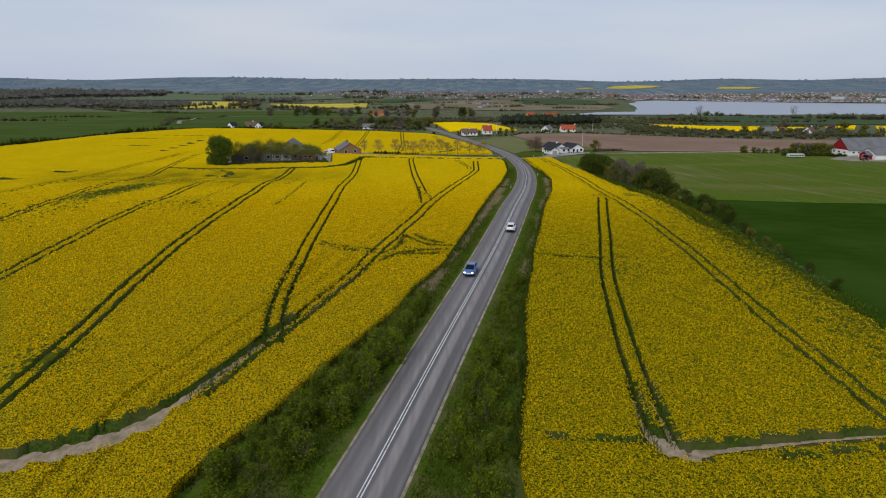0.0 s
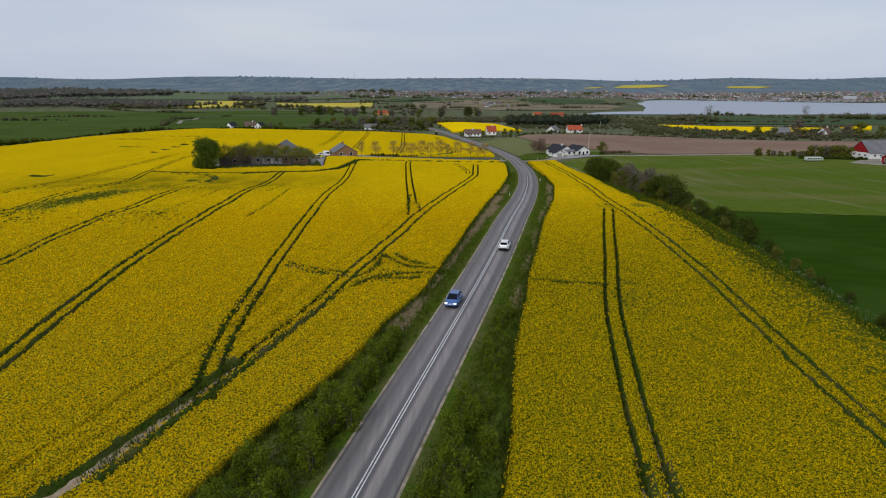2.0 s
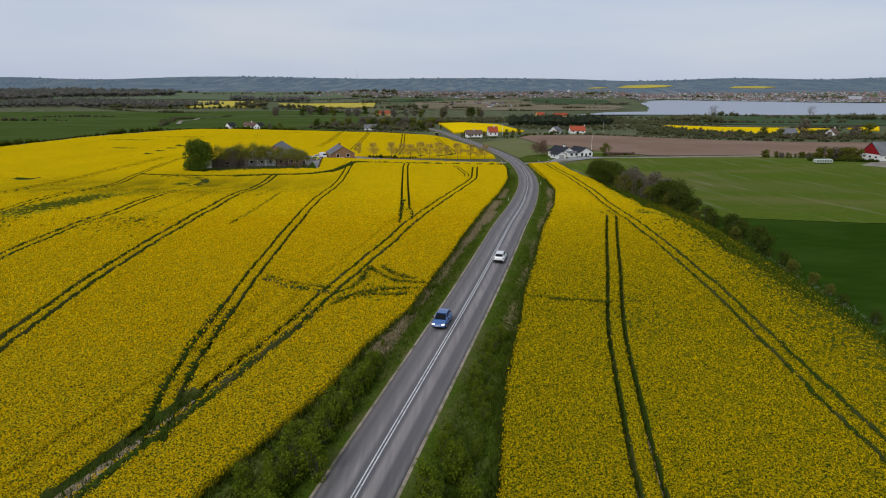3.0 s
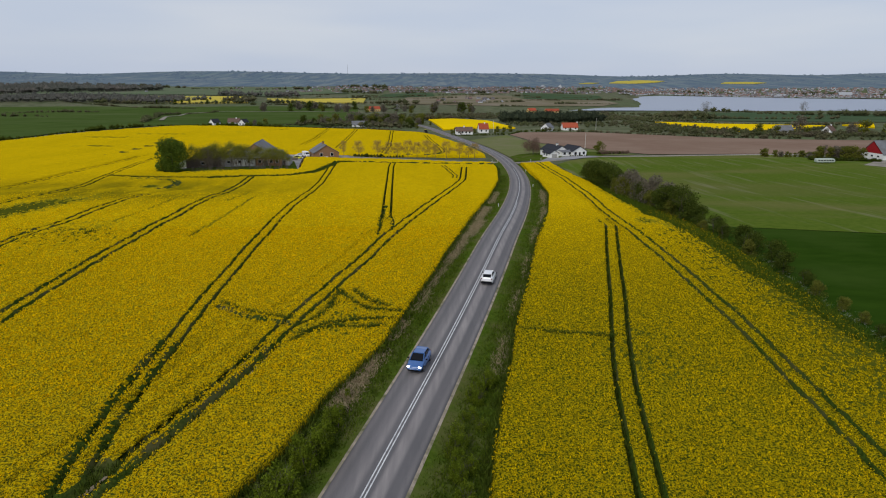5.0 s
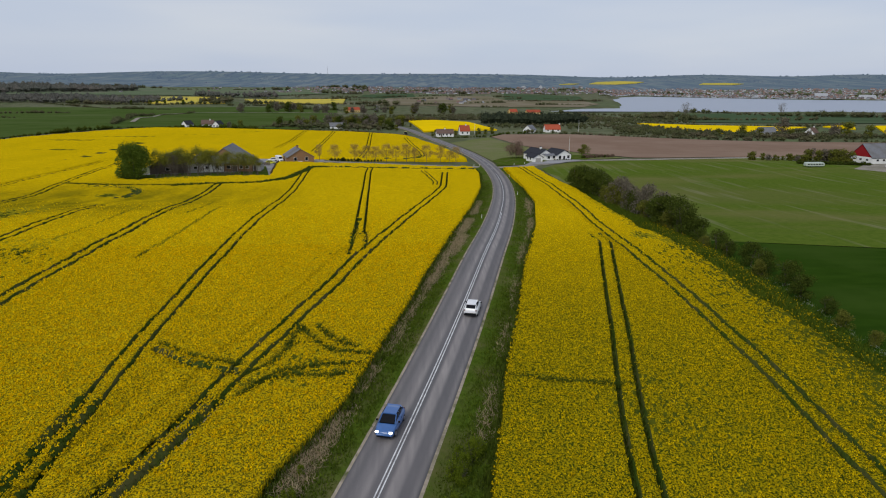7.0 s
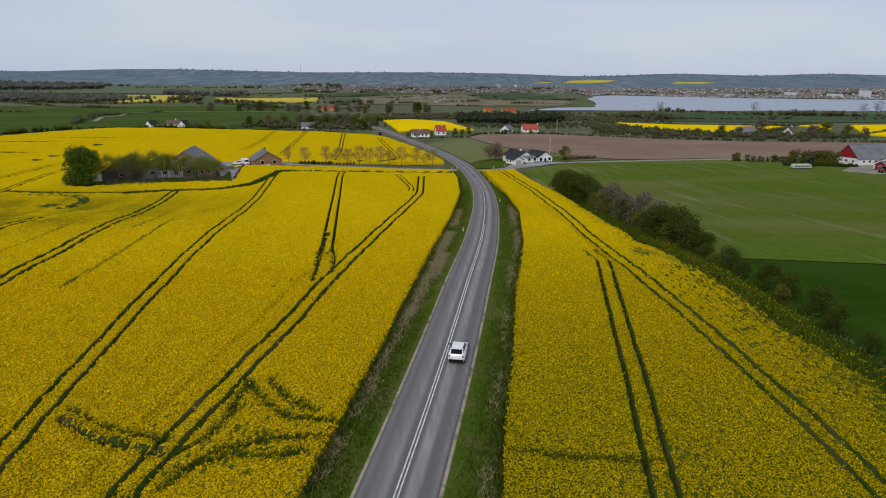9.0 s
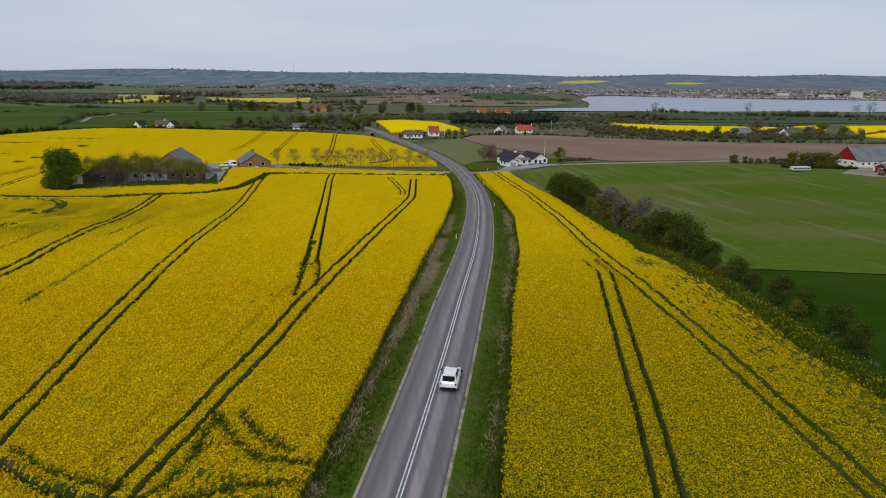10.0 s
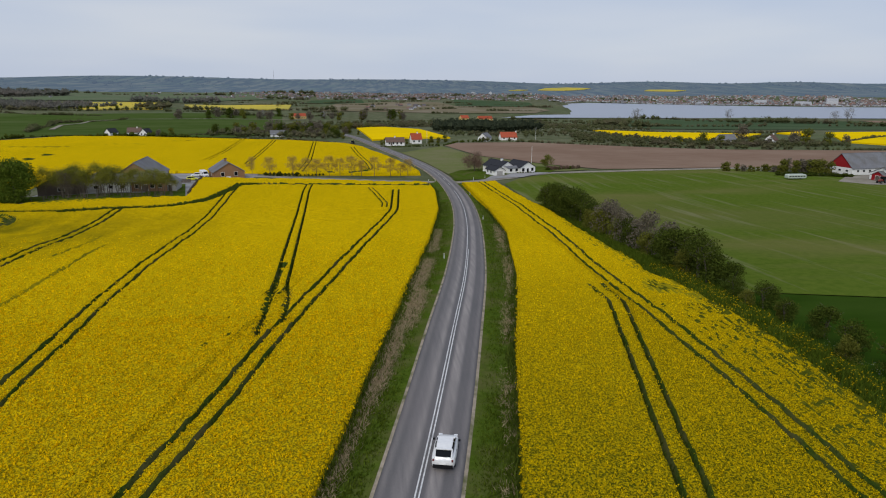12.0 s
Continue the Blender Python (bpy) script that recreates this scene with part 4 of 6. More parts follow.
    ob = put_mesh(name, V, F, material, parent, label="bright yellow flower heads")
    ob["kind"] = "stuff"
    return ob


flower_heads("flower_heads", [(LEFT_FIELD, -46, 8, 37, 88, 0.32, 5, 0.060, False), (LEFT_FIELD, -46, 10, 88, 150, 0.34, 5, 0.078, False), (LEFT_FIELD, -66, -46, 50, 150, 0.44, 4, 0.095, False), (LEFT_FIELD, -100, -66, 90, 150, 0.6, 3, 0.125, False), (LEFT_FIELD, -110, 22, 150, 215, 0.62, 3, 0.105, True)], left_field, M_HEAD)
flower_heads("flower_heads", [(RIGHT_FIELD, 6, 55, 37, 142, 0.32, 5, 0.058, False), (RIGHT_FIELD, 20, 56, 142, 205, 0.55, 3, 0.1, True)], right_field, M_HEADLEMON)


# dry soil where machines turn
def soil_strip(pts, widths):
    """A worn strip of bare soil, its edges uneven."""
    p = np.array(pts, dtype=float)
    s = np.concatenate([[0], np.cumsum(np.hypot(*np.diff(p, axis=0).T))])
    t = np.linspace(0, s[-1], max(8, int(s[-1] / 0.3)))
    x, y = np.interp(t, s, p[:, 0]), np.interp(t, s, p[:, 1])
    k = np.ones(9) / 9
    x, y = (np.convolve(np.pad(v, 4, mode="reflect", reflect_type="odd"), k, "valid") for v in (x, y))
    w = np.interp(t, s, widths)
    dx, dy = np.gradient(x), np.gradient(y)
    n = np.hypot(dx, dy)
    rows = []
    for o in (-1, -0.4, 0.35, 1):
        q = o * w * (1 + (0.14 * np.sin(t * 2.1 + 3 * o) + 0.1 * np.sin(t * 4.7 + o) if abs(o) == 1 else 0))
        X, Y = x + q * dy / n, y - q * dx / n
        rows.append(np.stack([X, Y, height(X, Y) + 0.13 + 0.02 * (o * o < 0.5)], axis=-1))
    ob = put_mesh("soil_strip", np.stack(rows, axis=1), grid_faces(4, len(t)), M_SOIL)
    return tagged(ob, "dry bare soil worn by machines at the field's end", "soil", kind="structure")


soil_strip([(-19.2, 77), (-22.8, 65.5), (-25.6, 56.4), (-27.9, 51.8), (-29.5, 50.0), (-32.7, 47.6), (-36.3, 46.3), (-60, 45.0)], [0.15, 0.5, 0.85, 1.4, 1.75, 1.95, 2.0, 2.0])
soil_strip([(18.9, 57), (18.4, 52), (19.0, 49.4), (20.4, 47.6), (21.8, 46.9)], [0.08, 0.22, 0.9, 1.15, 0.7])
soil_strip([(20.6, 56.5), (20.4, 51), (20.3, 48)], [0.08, 0.22, 0.5])
soil_strip([(20.0, 47.5), (24.6, 48.4), (32.3, 49.7), (41, 50.9), (50, 51.4)], [0.8, 0.3, 0.2, 0.16, 0.05])


# wheel lines worn to the soil here and there
for line, y0, y1, w in ((TRAM_D[0][0], 86, 108, 0.14), (TRAM_D[0][1], 88, 116, 0.16), (TRAM_D[0][0], 139, 149, 0.27), (TRAM_D[0][1], 141, 147, 0.22), (TRAM_C[0][0], 97, 104, 0.14), (TRAM_A[0][0], 58, 66, 0.14), (TRAM_A[0][1], 58, 72, 0.14)):
    q = line[(line[:, 1] > y0) & (line[:, 1] < y1)]
    soil_strip(q.tolist(), [0.03] + [w] * (len(q) - 2) + [0.03])


# fields going on behind the camera
for nm, pts in (("rapeseed_field", [(-266, 33.4), (-19.6, 33.4), (-24, 10), (-42, -60), (-55, -120), (-266, -120)]), ("rapeseed_field", [(6.4, 33.4), (54.5, 33.4), (54.5, -120), (-30, -120), (-10, -45)])):
    drape(nm, pts, M_RAPE, 0.9, 8, "yellow rapeseed field in flower", "rapeseed field", kind="stuff", skirt=1.0)


# ---- plants ----
def leaf_cloud(centres, radii, count, size, squash=0.8, hollow=0.45):
    """Leaves as small bent quads, thick towards the outside of each lobe."""
    centres, radii = np.asarray(centres, dtype=float), np.asarray(radii, dtype=float)
    share = radii ** 2 / (radii ** 2).sum()
    which = rng.choice(len(centres), count, p=share)
    d = rng.normal(size=(count, 3))
    d /= np.linalg.norm(d, axis=1)[:, None]
    rad = radii[which] * (hollow + (1 - hollow) * rng.uniform(0, 1, count) ** 0.6) * rng.uniform(0.85, 1.12, count)
    p = centres[which] + d * rad[:, None] * np.array([1, 1, squash])
    nrm = d + rng.normal(0, 0.7, (count, 3)) + np.array([0, 0, 0.35])
    nrm /= np.linalg.norm(nrm, axis=1)[:, None]
    u = np.cross(nrm, rng.normal(size=(count, 3)))
    u /= np.linalg.norm(u, axis=1)[:, None]
    w = np.cross(nrm, u)
    s = (size * rng.uniform(0.6, 1.4, count))[:, None]
    V = np.stack([p - u * s, p - w * s * 0.55 + nrm * s * 0.15, p + u * s, p + w * s * 0.55 + nrm * s * 0.15], axis=1).reshape(-1, 3)
    return V, np.arange(count * 4).reshape(-1, 4)


def cores(centres, radii, squash=0.9):
    """Rough solid hearts for clumps, so that no light shows through them."""
    c, r = np.asarray(centres, dtype=float), np.asarray(radii, dtype=float)
    d = np.array([(1, 0, 0), (-1, 0, 0), (0, 1, 0), (0, -1, 0), (0, 0, 1), (0, 0, -1)], dtype=float)
    V = c[:, None] + d[None] * r[:, None, None] * rng.uniform(0.55, 0.95, (len(c), 6, 1)) * np.array([1, 1, squash])
    k = np.array([(0, 2, 4), (2, 1, 4), (1, 3, 4), (3, 0, 4), (2, 0, 5), (1, 2, 5), (3, 1, 5), (0, 3, 5)])
    F = (np.arange(len(c))[:, None, None] * 6 + k[None]).reshape(-1, 3)
    return V.reshape(-1, 3), np.concatenate([F, F[:, 2:]], axis=1)


def clumped(name, centres, radii, count, size, material, squash=0.9):
    V, F = leaf_cloud(centres, radii, count, size, squash, 0.75)
    W, G = cores(centres, radii, squash)
    faces = F.tolist() + [f[:3] for f in (G + len(V)).tolist()]
    return put_mesh(name, np.concatenate([V, W]), faces, material)


def woody(height_m, spread, stems=1, limbs=6, thick=0.16):
    bm = bmesh.new()
    tips = []
    for s in range(stems):
        a = rng.uniform(0, 6.28)
        lean = 0.0 if stems == 1 else spread * 0.45
        base = Vector((0.25 * lean * math.cos(a), 0.25 * lean * math.sin(a), -0.3))
        mid = Vector((0.5 * lean * math.cos(a), 0.5 * lean * math.sin(a), height_m * 0.35))
        top = Vector((lean * math.cos(a), lean * math.sin(a), height_m * 0.8))
        tube(bm, base, mid, thick, thick * 0.75)
        tube(bm, mid, top, thick * 0.75, thick * 0.2)
        for i in range(limbs):
            t = rng.uniform(0.1, 0.95)
            p = mid.lerp(top, t)
            b = rng.uniform(0, 6.28)
            q = p + Vector((math.cos(b), math.sin(b), rng.uniform(0.3, 0.9))) * spread * rng.uniform(0.45, 0.8)
            tube(bm, p, q, thick * 0.35 * (1 - 0.5 * t), thick * 0.07, 3)
            tips.append(q)
    return bm, tips


def plant(name, h, spread, material, leaves, size, label, category, stems=1, low=0.25, lobes=12, thick=0.14, squash=0.8, hollow=0.45, at=(0, 0, 0), grain=1.0):
    """A tree or bush: trunk with limbs, and a crown of many leaves in uneven lobes."""
    e = new(name)
    e.matrix_basis = pose(*at)
    bm, tips = woody(h, spread, stems, limbs=7 if stems == 1 else 3, thick=thick)
    part("trunk", bm, M_BARK, e)
    cs, rs = [], []
    for i in range(lobes):
        a, t = rng.uniform(0, 6.28), rng.uniform(0, 1)
        z = h * (low + (0.88 - low) * t)
        reach = spread * (1 - abs(t - 0.4) * 0.9) * rng.uniform(0.25, 0.75)
        cs.append((reach * math.cos(a), reach * math.sin(a), z))
        rs.append(spread * grain * rng.uniform(0.3, 0.52))
    V, F = leaf_cloud(cs, rs, leaves, size, squash, hollow)
    V[:, 2] = np.maximum(V[:, 2], 0.02)
    put_mesh("crown", V, F, material, e)
    return tagged(e, label, category)


def plant_row(first, spots, jitter=0.0):
    """Copies of a plant; spots: x, y, scale."""
    for x, y, s in spots:
        m = pose(x, y, float(height(x, y)) - 0.05, 0, 0, rng.uniform(0, 360)) @ Matrix.Diagonal((s * rng.uniform(0.9, 1.1), s * rng.uniform(0.9, 1.1), s, 1))
        c = copy_thing(first, m)
        c.matrix_basis = m


def plant_at(x, y):
    return (x, y, float(height(x, y)) - 0.05)


# bushes on the left bank of the road
bank = []
for i in range(4):
    x, y = -11.5 + i * 2.2, 47 + i * 6.0
    bank.append(plant("willow_bush", 3.0 + 0.3 * i, 1.9, M_LEAF, 1100, 0.13, "dense fresh green willow bush on the road bank", "bush", stems=5, low=0.1, lobes=30, thick=0.04, hollow=0.1, grain=0.6, squash=1.7, at=plant_at(x, y)))
    bank[-1]["group"] = "bushes on the bank"
edge_l, edge_r = np.array(LEFT_FIELD[:11]), np.array(RIGHT_FIELD[:9])
for i in range(86):
    y = rng.uniform(37, 86)
    cx = float(road_x(np.array([y]))[0])
    lim = float(np.interp(y, edge_l[:, 1], edge_l[:, 0])) + 2.1
    x = rng.uniform(lim, min(lim + 5.0, cx - 5.4)) if cx - 5.6 > lim else lim
    size = 0.9 if y < 72 else 1.0 - 0.55 * (y - 72) / 16
    plant_row(bank[i % 4], [(x, y, rng.uniform(0.62, 1.0) * size)])
for i in range(64):
    y = rng.uniform(38, 96)
    cx = float(road_x(np.array([y]))[0])
    lim = float(np.interp(y, edge_r[:, 1], edge_r[:, 0])) - 1.0
    x = rng.uniform(max(cx + 5.0, lim - 4.6), lim - 0.4)
    plant_row(bank[i % 4], [(x, y, rng.uniform(0.45, 0.85) * (1.15 if y < 66 else 0.7))])
for i in range(16):
    y = rng.uniform(84, 135)
    cx = float(road_x(np.array([y]))[0])
    plant_row(bank[i % 4], [(cx - rng.uniform(6.4, 7.4), y, rng.uniform(0.14, 0.3))])

# hedge between the rapeseed and the green fields
hedge_trees = [plant("hedge_tree", 6.2, 3.2, M_LEAFDARK, 2700, 0.165, "dense dark green hedge tree", "tree", stems=3, low=0.1, lobes=18, thick=0.12, at=plant_at(56.5, 236)),
               plant("hedge_tree", 6.0, 3.0, M_TWIG, 1900, 0.16, "grey-brown hedge tree not yet in leaf", "tree", stems=3, low=0.15, lobes=16, thick=0.12, at=plant_at(57, 194)),
               plant("hedge_tree", 5.6, 3.2, M_LEAFOLIVE, 2000, 0.2, "olive green hedge tree", "tree", stems=3, low=0.1, lobes=18, thick=0.12, at=plant_at(56, 205))]
far_trees = [plant("far_tree", 6.2, 3.2, m, 700, 0.34, lab, "tree", stems=2, low=0.12, lobes=20, thick=0.12, at=plant_at(x, y)) for m, lab, x, y in ((M_LEAFDARK, "dark green tree in the distance", -60, 612), (M_TWIG, "bare grey-brown tree in the distance", -48, 618), (M_LEAFOLIVE, "olive green tree in the distance", -40, 609))]
plant_row(hedge_trees[0], [(56, 251, 0.95), (57, 247.5, 1.15), (56, 244, 1.2), (57.5, 240.5, 1.25), (56, 237, 1.2), (57.5, 233, 1.25), (56.2, 229.5, 1.2), (57.5, 226, 1.25), (56.5, 222, 1.2), (57.5, 218, 1.1), (56.5, 214, 1.0), (58, 209, 0.95)])
plant_row(hedge_trees[1], [(57, 204, 1.25), (58, 199, 1.1), (57, 185, 1.25), (58.5, 180, 1.05), (58, 190, 0.85)])
plant_row(hedge_trees[0], [(57, 194, 0.95), (56, 189, 0.8), (57, 176, 1.05), (56, 172, 1.1), (58, 169, 1.15), (57, 165, 1.05), (56.5, 161, 0.95), (58, 158, 0.7), (56.5, 154, 0.5), (57.5, 149, 0.6), (57, 144, 0.5), (58, 139, 0.66), (57.5, 134, 0.66), (58.5, 129, 0.66), (57.5, 124, 0.6), (58, 119, 0.4), (57.5, 102, 0.3), (58, 96, 0.3), (57.5, 88, 0.34)])
plant_row(hedge_trees[2], [(55.5, 211, 0.85), (56.5, 207, 0.9), (56, 197, 0.8), (55.8, 182, 0.75), (56, 168, 0.7), (55.5, 150, 0.42), (57, 145, 0.4), (56.5, 133, 0.5), (57.5, 115, 0.4), (58, 110, 0.35), (58, 106, 0.3)])

# ---- farms and houses ----
def gable_house(name, x, y, turn, length, width, wall_h, roof_h, wall_m, roof_m, label, windows=(), doors=(), chimney=None, gable_m=None, over=0.35, z=None):
    """Walls along local x; windows: (side, place, sill, width, height), sides f, b, l, r."""
    e = thing(name, x, y, z, turn)
    L, W = length / 2, width / 2
    bm = boxed(-L, L, -W, W, -0.8, wall_h)
    part("wall", bm, wall_m, e)
    for s in (-1, 1):
        bm = bmesh.new()
        pts = [(s * L, -W, wall_h), (s * L, W, wall_h), (s * L, 0, wall_h + roof_h)]
        a = [bm.verts.new(p) for p in pts]
        b = [bm.verts.new((p[0] - s * 0.25, p[1], p[2])) for p in pts]
        bm.faces.new(a), bm.faces.new(b[::-1])
        for i in range(3):
            bm.faces.new((a[i], a[(i + 1) % 3], b[(i + 1) % 3], b[i]))
        bmesh.ops.recalc_face_normals(bm, faces=bm.faces[:])
        part("gable", bm, gable_m or wall_m, e)
    for s in (-1, 1):
        slope = roof_h / W
        bm = bmesh.new()
        lo, t = W + over, 0.14
        prof = [(s * lo, wall_h - over * slope + 0.02), (0, wall_h + roof_h + 0.02), (0, wall_h + roof_h + 0.02 + t), (s * lo, wall_h - over * slope + 0.02 + t)]
        a = [bm.verts.new((-L - over, py, pz)) for py, pz in prof]
        b = [bm.verts.new((L + over, py, pz)) for py, pz in prof]
        bm.faces.new(a), bm.faces.new(b[::-1])
        for i in range(4):
            bm.faces.new((a[i], b[i], b[(i + 1) % 4], a[(i + 1) % 4]))
        bmesh.ops.recalc_face_normals(bm, faces=bm.faces[:])
        part("roof", bm, roof_m, e)
    bm = boxed(-L - over, L + over, -0.12, 0.12, wall_h + roof_h + 0.1, wall_h + roof_h + 0.24, 0.04)
    part("ridge", bm, roof_m, e)

    def opening(kind, side, place, sill, w, h, m):
        frame_m = M_WHITE
        holder = None
        for nm, d, grow, mm in (("window_frame" if kind == "window" else "door_frame", 0.04, 0.09, frame_m), ("pane" if kind == "window" else "panel", 0.06, 0.0, m)):
            u0, u1, z0, z1 = place - w / 2 - grow, place + w / 2 + grow, sill - grow, sill + h + grow
            if side in "fb":
                s = -1 if side == "f" else 1
                yy = sorted((s * (W - 0.05), s * (W + d)))
                bm = boxed(u0, u1, yy[0], yy[1], z0, z1)
            else:
                s = -1 if side == "l" else 1
                xx = sorted((s * (L - 0.05), s * (L + d)))
                bm = boxed(xx[0], xx[1], u0, u1, z0, z1)
            ob = part(kind if holder is None else nm, bm, mm, holder or e)
            holder = holder or ob
        return holder

    for side, place, sill, w, h in windows:
        opening("window", side, place, sill, w, h, M_GLASS)
    for side, place, w, h, m in doors:
        opening("door", side, place, 0.02, w, h, m)
    if chimney is not None:
        c = part("chimney", boxed(chimney - 0.4, chimney + 0.4, -0.4, 0.4, wall_h + roof_h - 0.6, wall_h + roof_h + 1.0, 0.03), wall_m, e)
        part("chimney_cap", boxed(chimney - 0.48, chimney + 0.48, -0.48, 0.48, wall_h + roof_h + 1.0, wall_h + roof_h + 1.12, 0.02), M_DARKROOF, c)
    return tagged(e, label, "house")


# farm in the large field
drape("farm_yard", [(-48, 268.5), (-75, 263), (-90, 259.5), (-93, 268), (-94, 335), (-90, 346), (-75, 343), (-52, 344), (-40, 341), (-39, 322), (-55.5, 319)], M_YARD, 0.05, 6, "grey gravel farm yard", "yard")
drape("farm_grass", [(-98.5, 259), (-92.6, 260.3), (-75, 263.6), (-61.4, 267), (-61, 275), (-75, 274), (-98, 271)], M_VERGE, 0.12, 4, "rough dark grass under the farm's trees", "grass")
drape("farm_lawn", [(-48.4, 269.2), (-61, 266.6), (-63, 284), (-56, 296)], M_VERGE, 0.12, 4, "small dark lawn beside the farm fence", "lawn")
gable_house("brick_house", -49.2, 326, 112, 12, 11.2, 2.8, 3.3, M_BRICK, M_GREYROOF, "brick farm house with a grey roof beside the yard", [("l", -2.4, 1.3, 1.2, 1.4), ("l", 2.4, 1.3, 1.2, 1.4), ("f", -3, 1.0, 1.2, 1.2), ("f", 3, 1.0, 1.2, 1.2), ("b", 0, 1.0, 1.4, 1.2)], [("l", 0.3, 1.5, 1.0, M_WHITE)], 1.0)
gable_house("barn", -73.5, 307, 96, 20, 13.6, 2.8, 4.6, M_BRICK, M_GREYROOF, "large barn with a grey fibre cement roof behind trees", [("l", -4, 1.4, 1.2, 0.9), ("l", 4, 1.4, 1.2, 0.9)], [("l", 0, 3.2, 3.2, M_TIMBER)])
gable_house("shed", -86.5, 281, 100, 15, 12.5, 2.6, 4.0, M_TIMBER, M_DARKROOF, "dark boarded shed among the farm's trees", [("l", 0, 1.2, 1.6, 1.0)], [])
gable_house("shed", -77.4, 283, 98, 13, 6.4, 2.8, 2.8, M_GREYWALL, M_GREYROOF, "small grey shed behind bare trees", [("l", 0, 1.2, 1.2, 0.9)], [])
gable_house("white_wing", -70.8, 279.5, 5, 8.0, 6.5, 3.0, 2.2, M_WHITE, M_GREYROOF, "whitewashed farm wing behind bare trees", [("f", -1.6, 1.2, 1.1, 0.9), ("f", 1.8, 1.2, 1.1, 0.9)], [])
gable_house("brick_wing", -61.6, 280.5, 5, 10.0, 6.5, 3.2, 2.4, M_BRICK, M_GREYROOF, "low brick farm wing behind bare trees", [("f", -3.4, 1.2, 1.1, 1.1), ("f", 3.2, 1.2, 1.1, 1.1), ("f", 1.0, 1.2, 1.1, 1.1)], [("f", -1.2, 1.8, 2.2, M_TIMBER)])
gable_house("grey_wing", -56.0, 283, 95, 8, 3.6, 2.4, 1.1, M_GREYWALL, M_GREYROOF, "narrow grey-walled lean-to beside the brick wing", [], [("l", 0, 1.0, 2.0, M_TIMBER)])
plant("round_tree", 12.0, 7.8, M_LEAFROUND, 17000, 0.24, "broad round dark green tree at the farm's corner", "tree", low=0.14, lobes=60, thick=0.4, squash=0.9, hollow=0.6, grain=0.7, at=plant_at(-92.5, 263))
willow = plant("willow_tree", 9.6, 4.4, M_WILLOW, 4300, 0.115, "thin willow tree with first yellow-green leaves by the farm", "tree", stems=4, low=0.45, lobes=30, thick=0.09, hollow=0.0, grain=0.85, squash=1.0, at=plant_at(-70, 268))
greywillow = plant("willow_tree", 8.6, 3.4, M_TWIG, 1300, 0.10, "bare grey-brown willow tree by the farm", "tree", stems=5, low=0.3, lobes=30, thick=0.08, hollow=0.0, grain=0.6, squash=1.2, at=plant_at(-80, 267))
for x, y, k in ((-86.5, 267, 1.0), (-83.5, 269, 0.92), (-78.5, 270, 1.05), (-75.5, 267.5, 0.9), (-73, 270, 1.08), (-67.5, 270.5, 0.95), (-64.5, 269, 0.8), (-62.5, 270.8, 0.92), (-59.2, 269.6, 0.88), (-57.4, 272, 0.84), (-55.2, 270.5, 0.8), (-53.6, 273.5, 0.7), (-80.5, 268.4, 0.95), (-70.5, 271.5, 0.9)):
    plant_row(willow, [(x, y, k)])
for x, y, k in ((-81.5, 267.5, 1.0), (-77, 268.5, 0.95), (-71.5, 268, 0.7), (-66, 268.5, 0.66), (-60.5, 269, 0.6)):
    plant_row(greywillow, [(x, y, k)])
for i in range(22):
    a = i / 21
    plant_row(greywillow, [(-88 + 36 * a + rng.uniform(-1, 1), 263 + 5.2 * a + rng.uniform(-0.3, 1.0), rng.uniform(0.14, 0.27))])

# timber fence round the lawn
def board_fence(x0, y0, x1, y1, label, tall=1.3):
    e = thing("board_fence", x0, y0, None, math.degrees(math.atan2(y1 - y0, x1 - x0)))
    run = math.hypot(x1 - x0, y1 - y0)
    n = int(run / 2.0)
    for i in range(n + 1):
        u = run * i / n
        dz = float(height(x0 + (x1 - x0) * i / n, y0 + (y1 - y0) * i / n)) - e.location.z
        part("post", boxed(u - 0.06, u + 0.06, -0.06, 0.06, dz - 0.3, dz + tall + 0.1, 0.01), M_TIMBER, e)
    for k in range(5):
        bm = bmesh.new()
        z0 = 0.12 + k * tall / 5
        for i in range(n):
            u0, u1 = run * i / n, run * (i + 1) / n
            d0 = float(height(x0 + (x1 - x0) * i / n, y0 + (y1 - y0) * i / n)) - e.location.z
            box(bm, u0, u1 + 0.01, -0.09, -0.06, d0 + z0, d0 + z0 + tall / 5 - 0.04)
        part("board", bm, M_TIMBER, e)
    return tagged(e, label, "fence")


board_fence(-47.9, 269.5, -55.3, 314.5, "dark weathered board fence between yard and crop")
board_fence(-55.6, 301, -63, 299, "dark weathered board fence across the yard")


# ---- vehicles ----
def loft(bm, sections):
    """Close a skin over cross sections, each a list of points of equal count."""
    rings = [[bm.verts.new(p) for p in s] for s in sections]
    n = len(rings[0])
    for a, b in zip(rings, rings[1:]):
        for i in range(n):
            bm.faces.new((a[i], a[(i + 1) % n], b[(i + 1) % n], b[i]))
    bm.faces.new(rings[0][::-1])
    bm.faces.new(rings[-1])
    bmesh.ops.recalc_face_normals(bm, faces=bm.faces[:])
    return bm


def ring(x, w, z0, z1, tuck=0.12):
    return [(x, -w, z0 + 0.1), (x, -w * 0.9, z0), (x, w * 0.9, z0), (x, w, z0 + 0.1), (x, w, z1 - tuck), (x, w * 0.86, z1), (x, -w * 0.86, z1), (x, -w, z1 - tuck)]


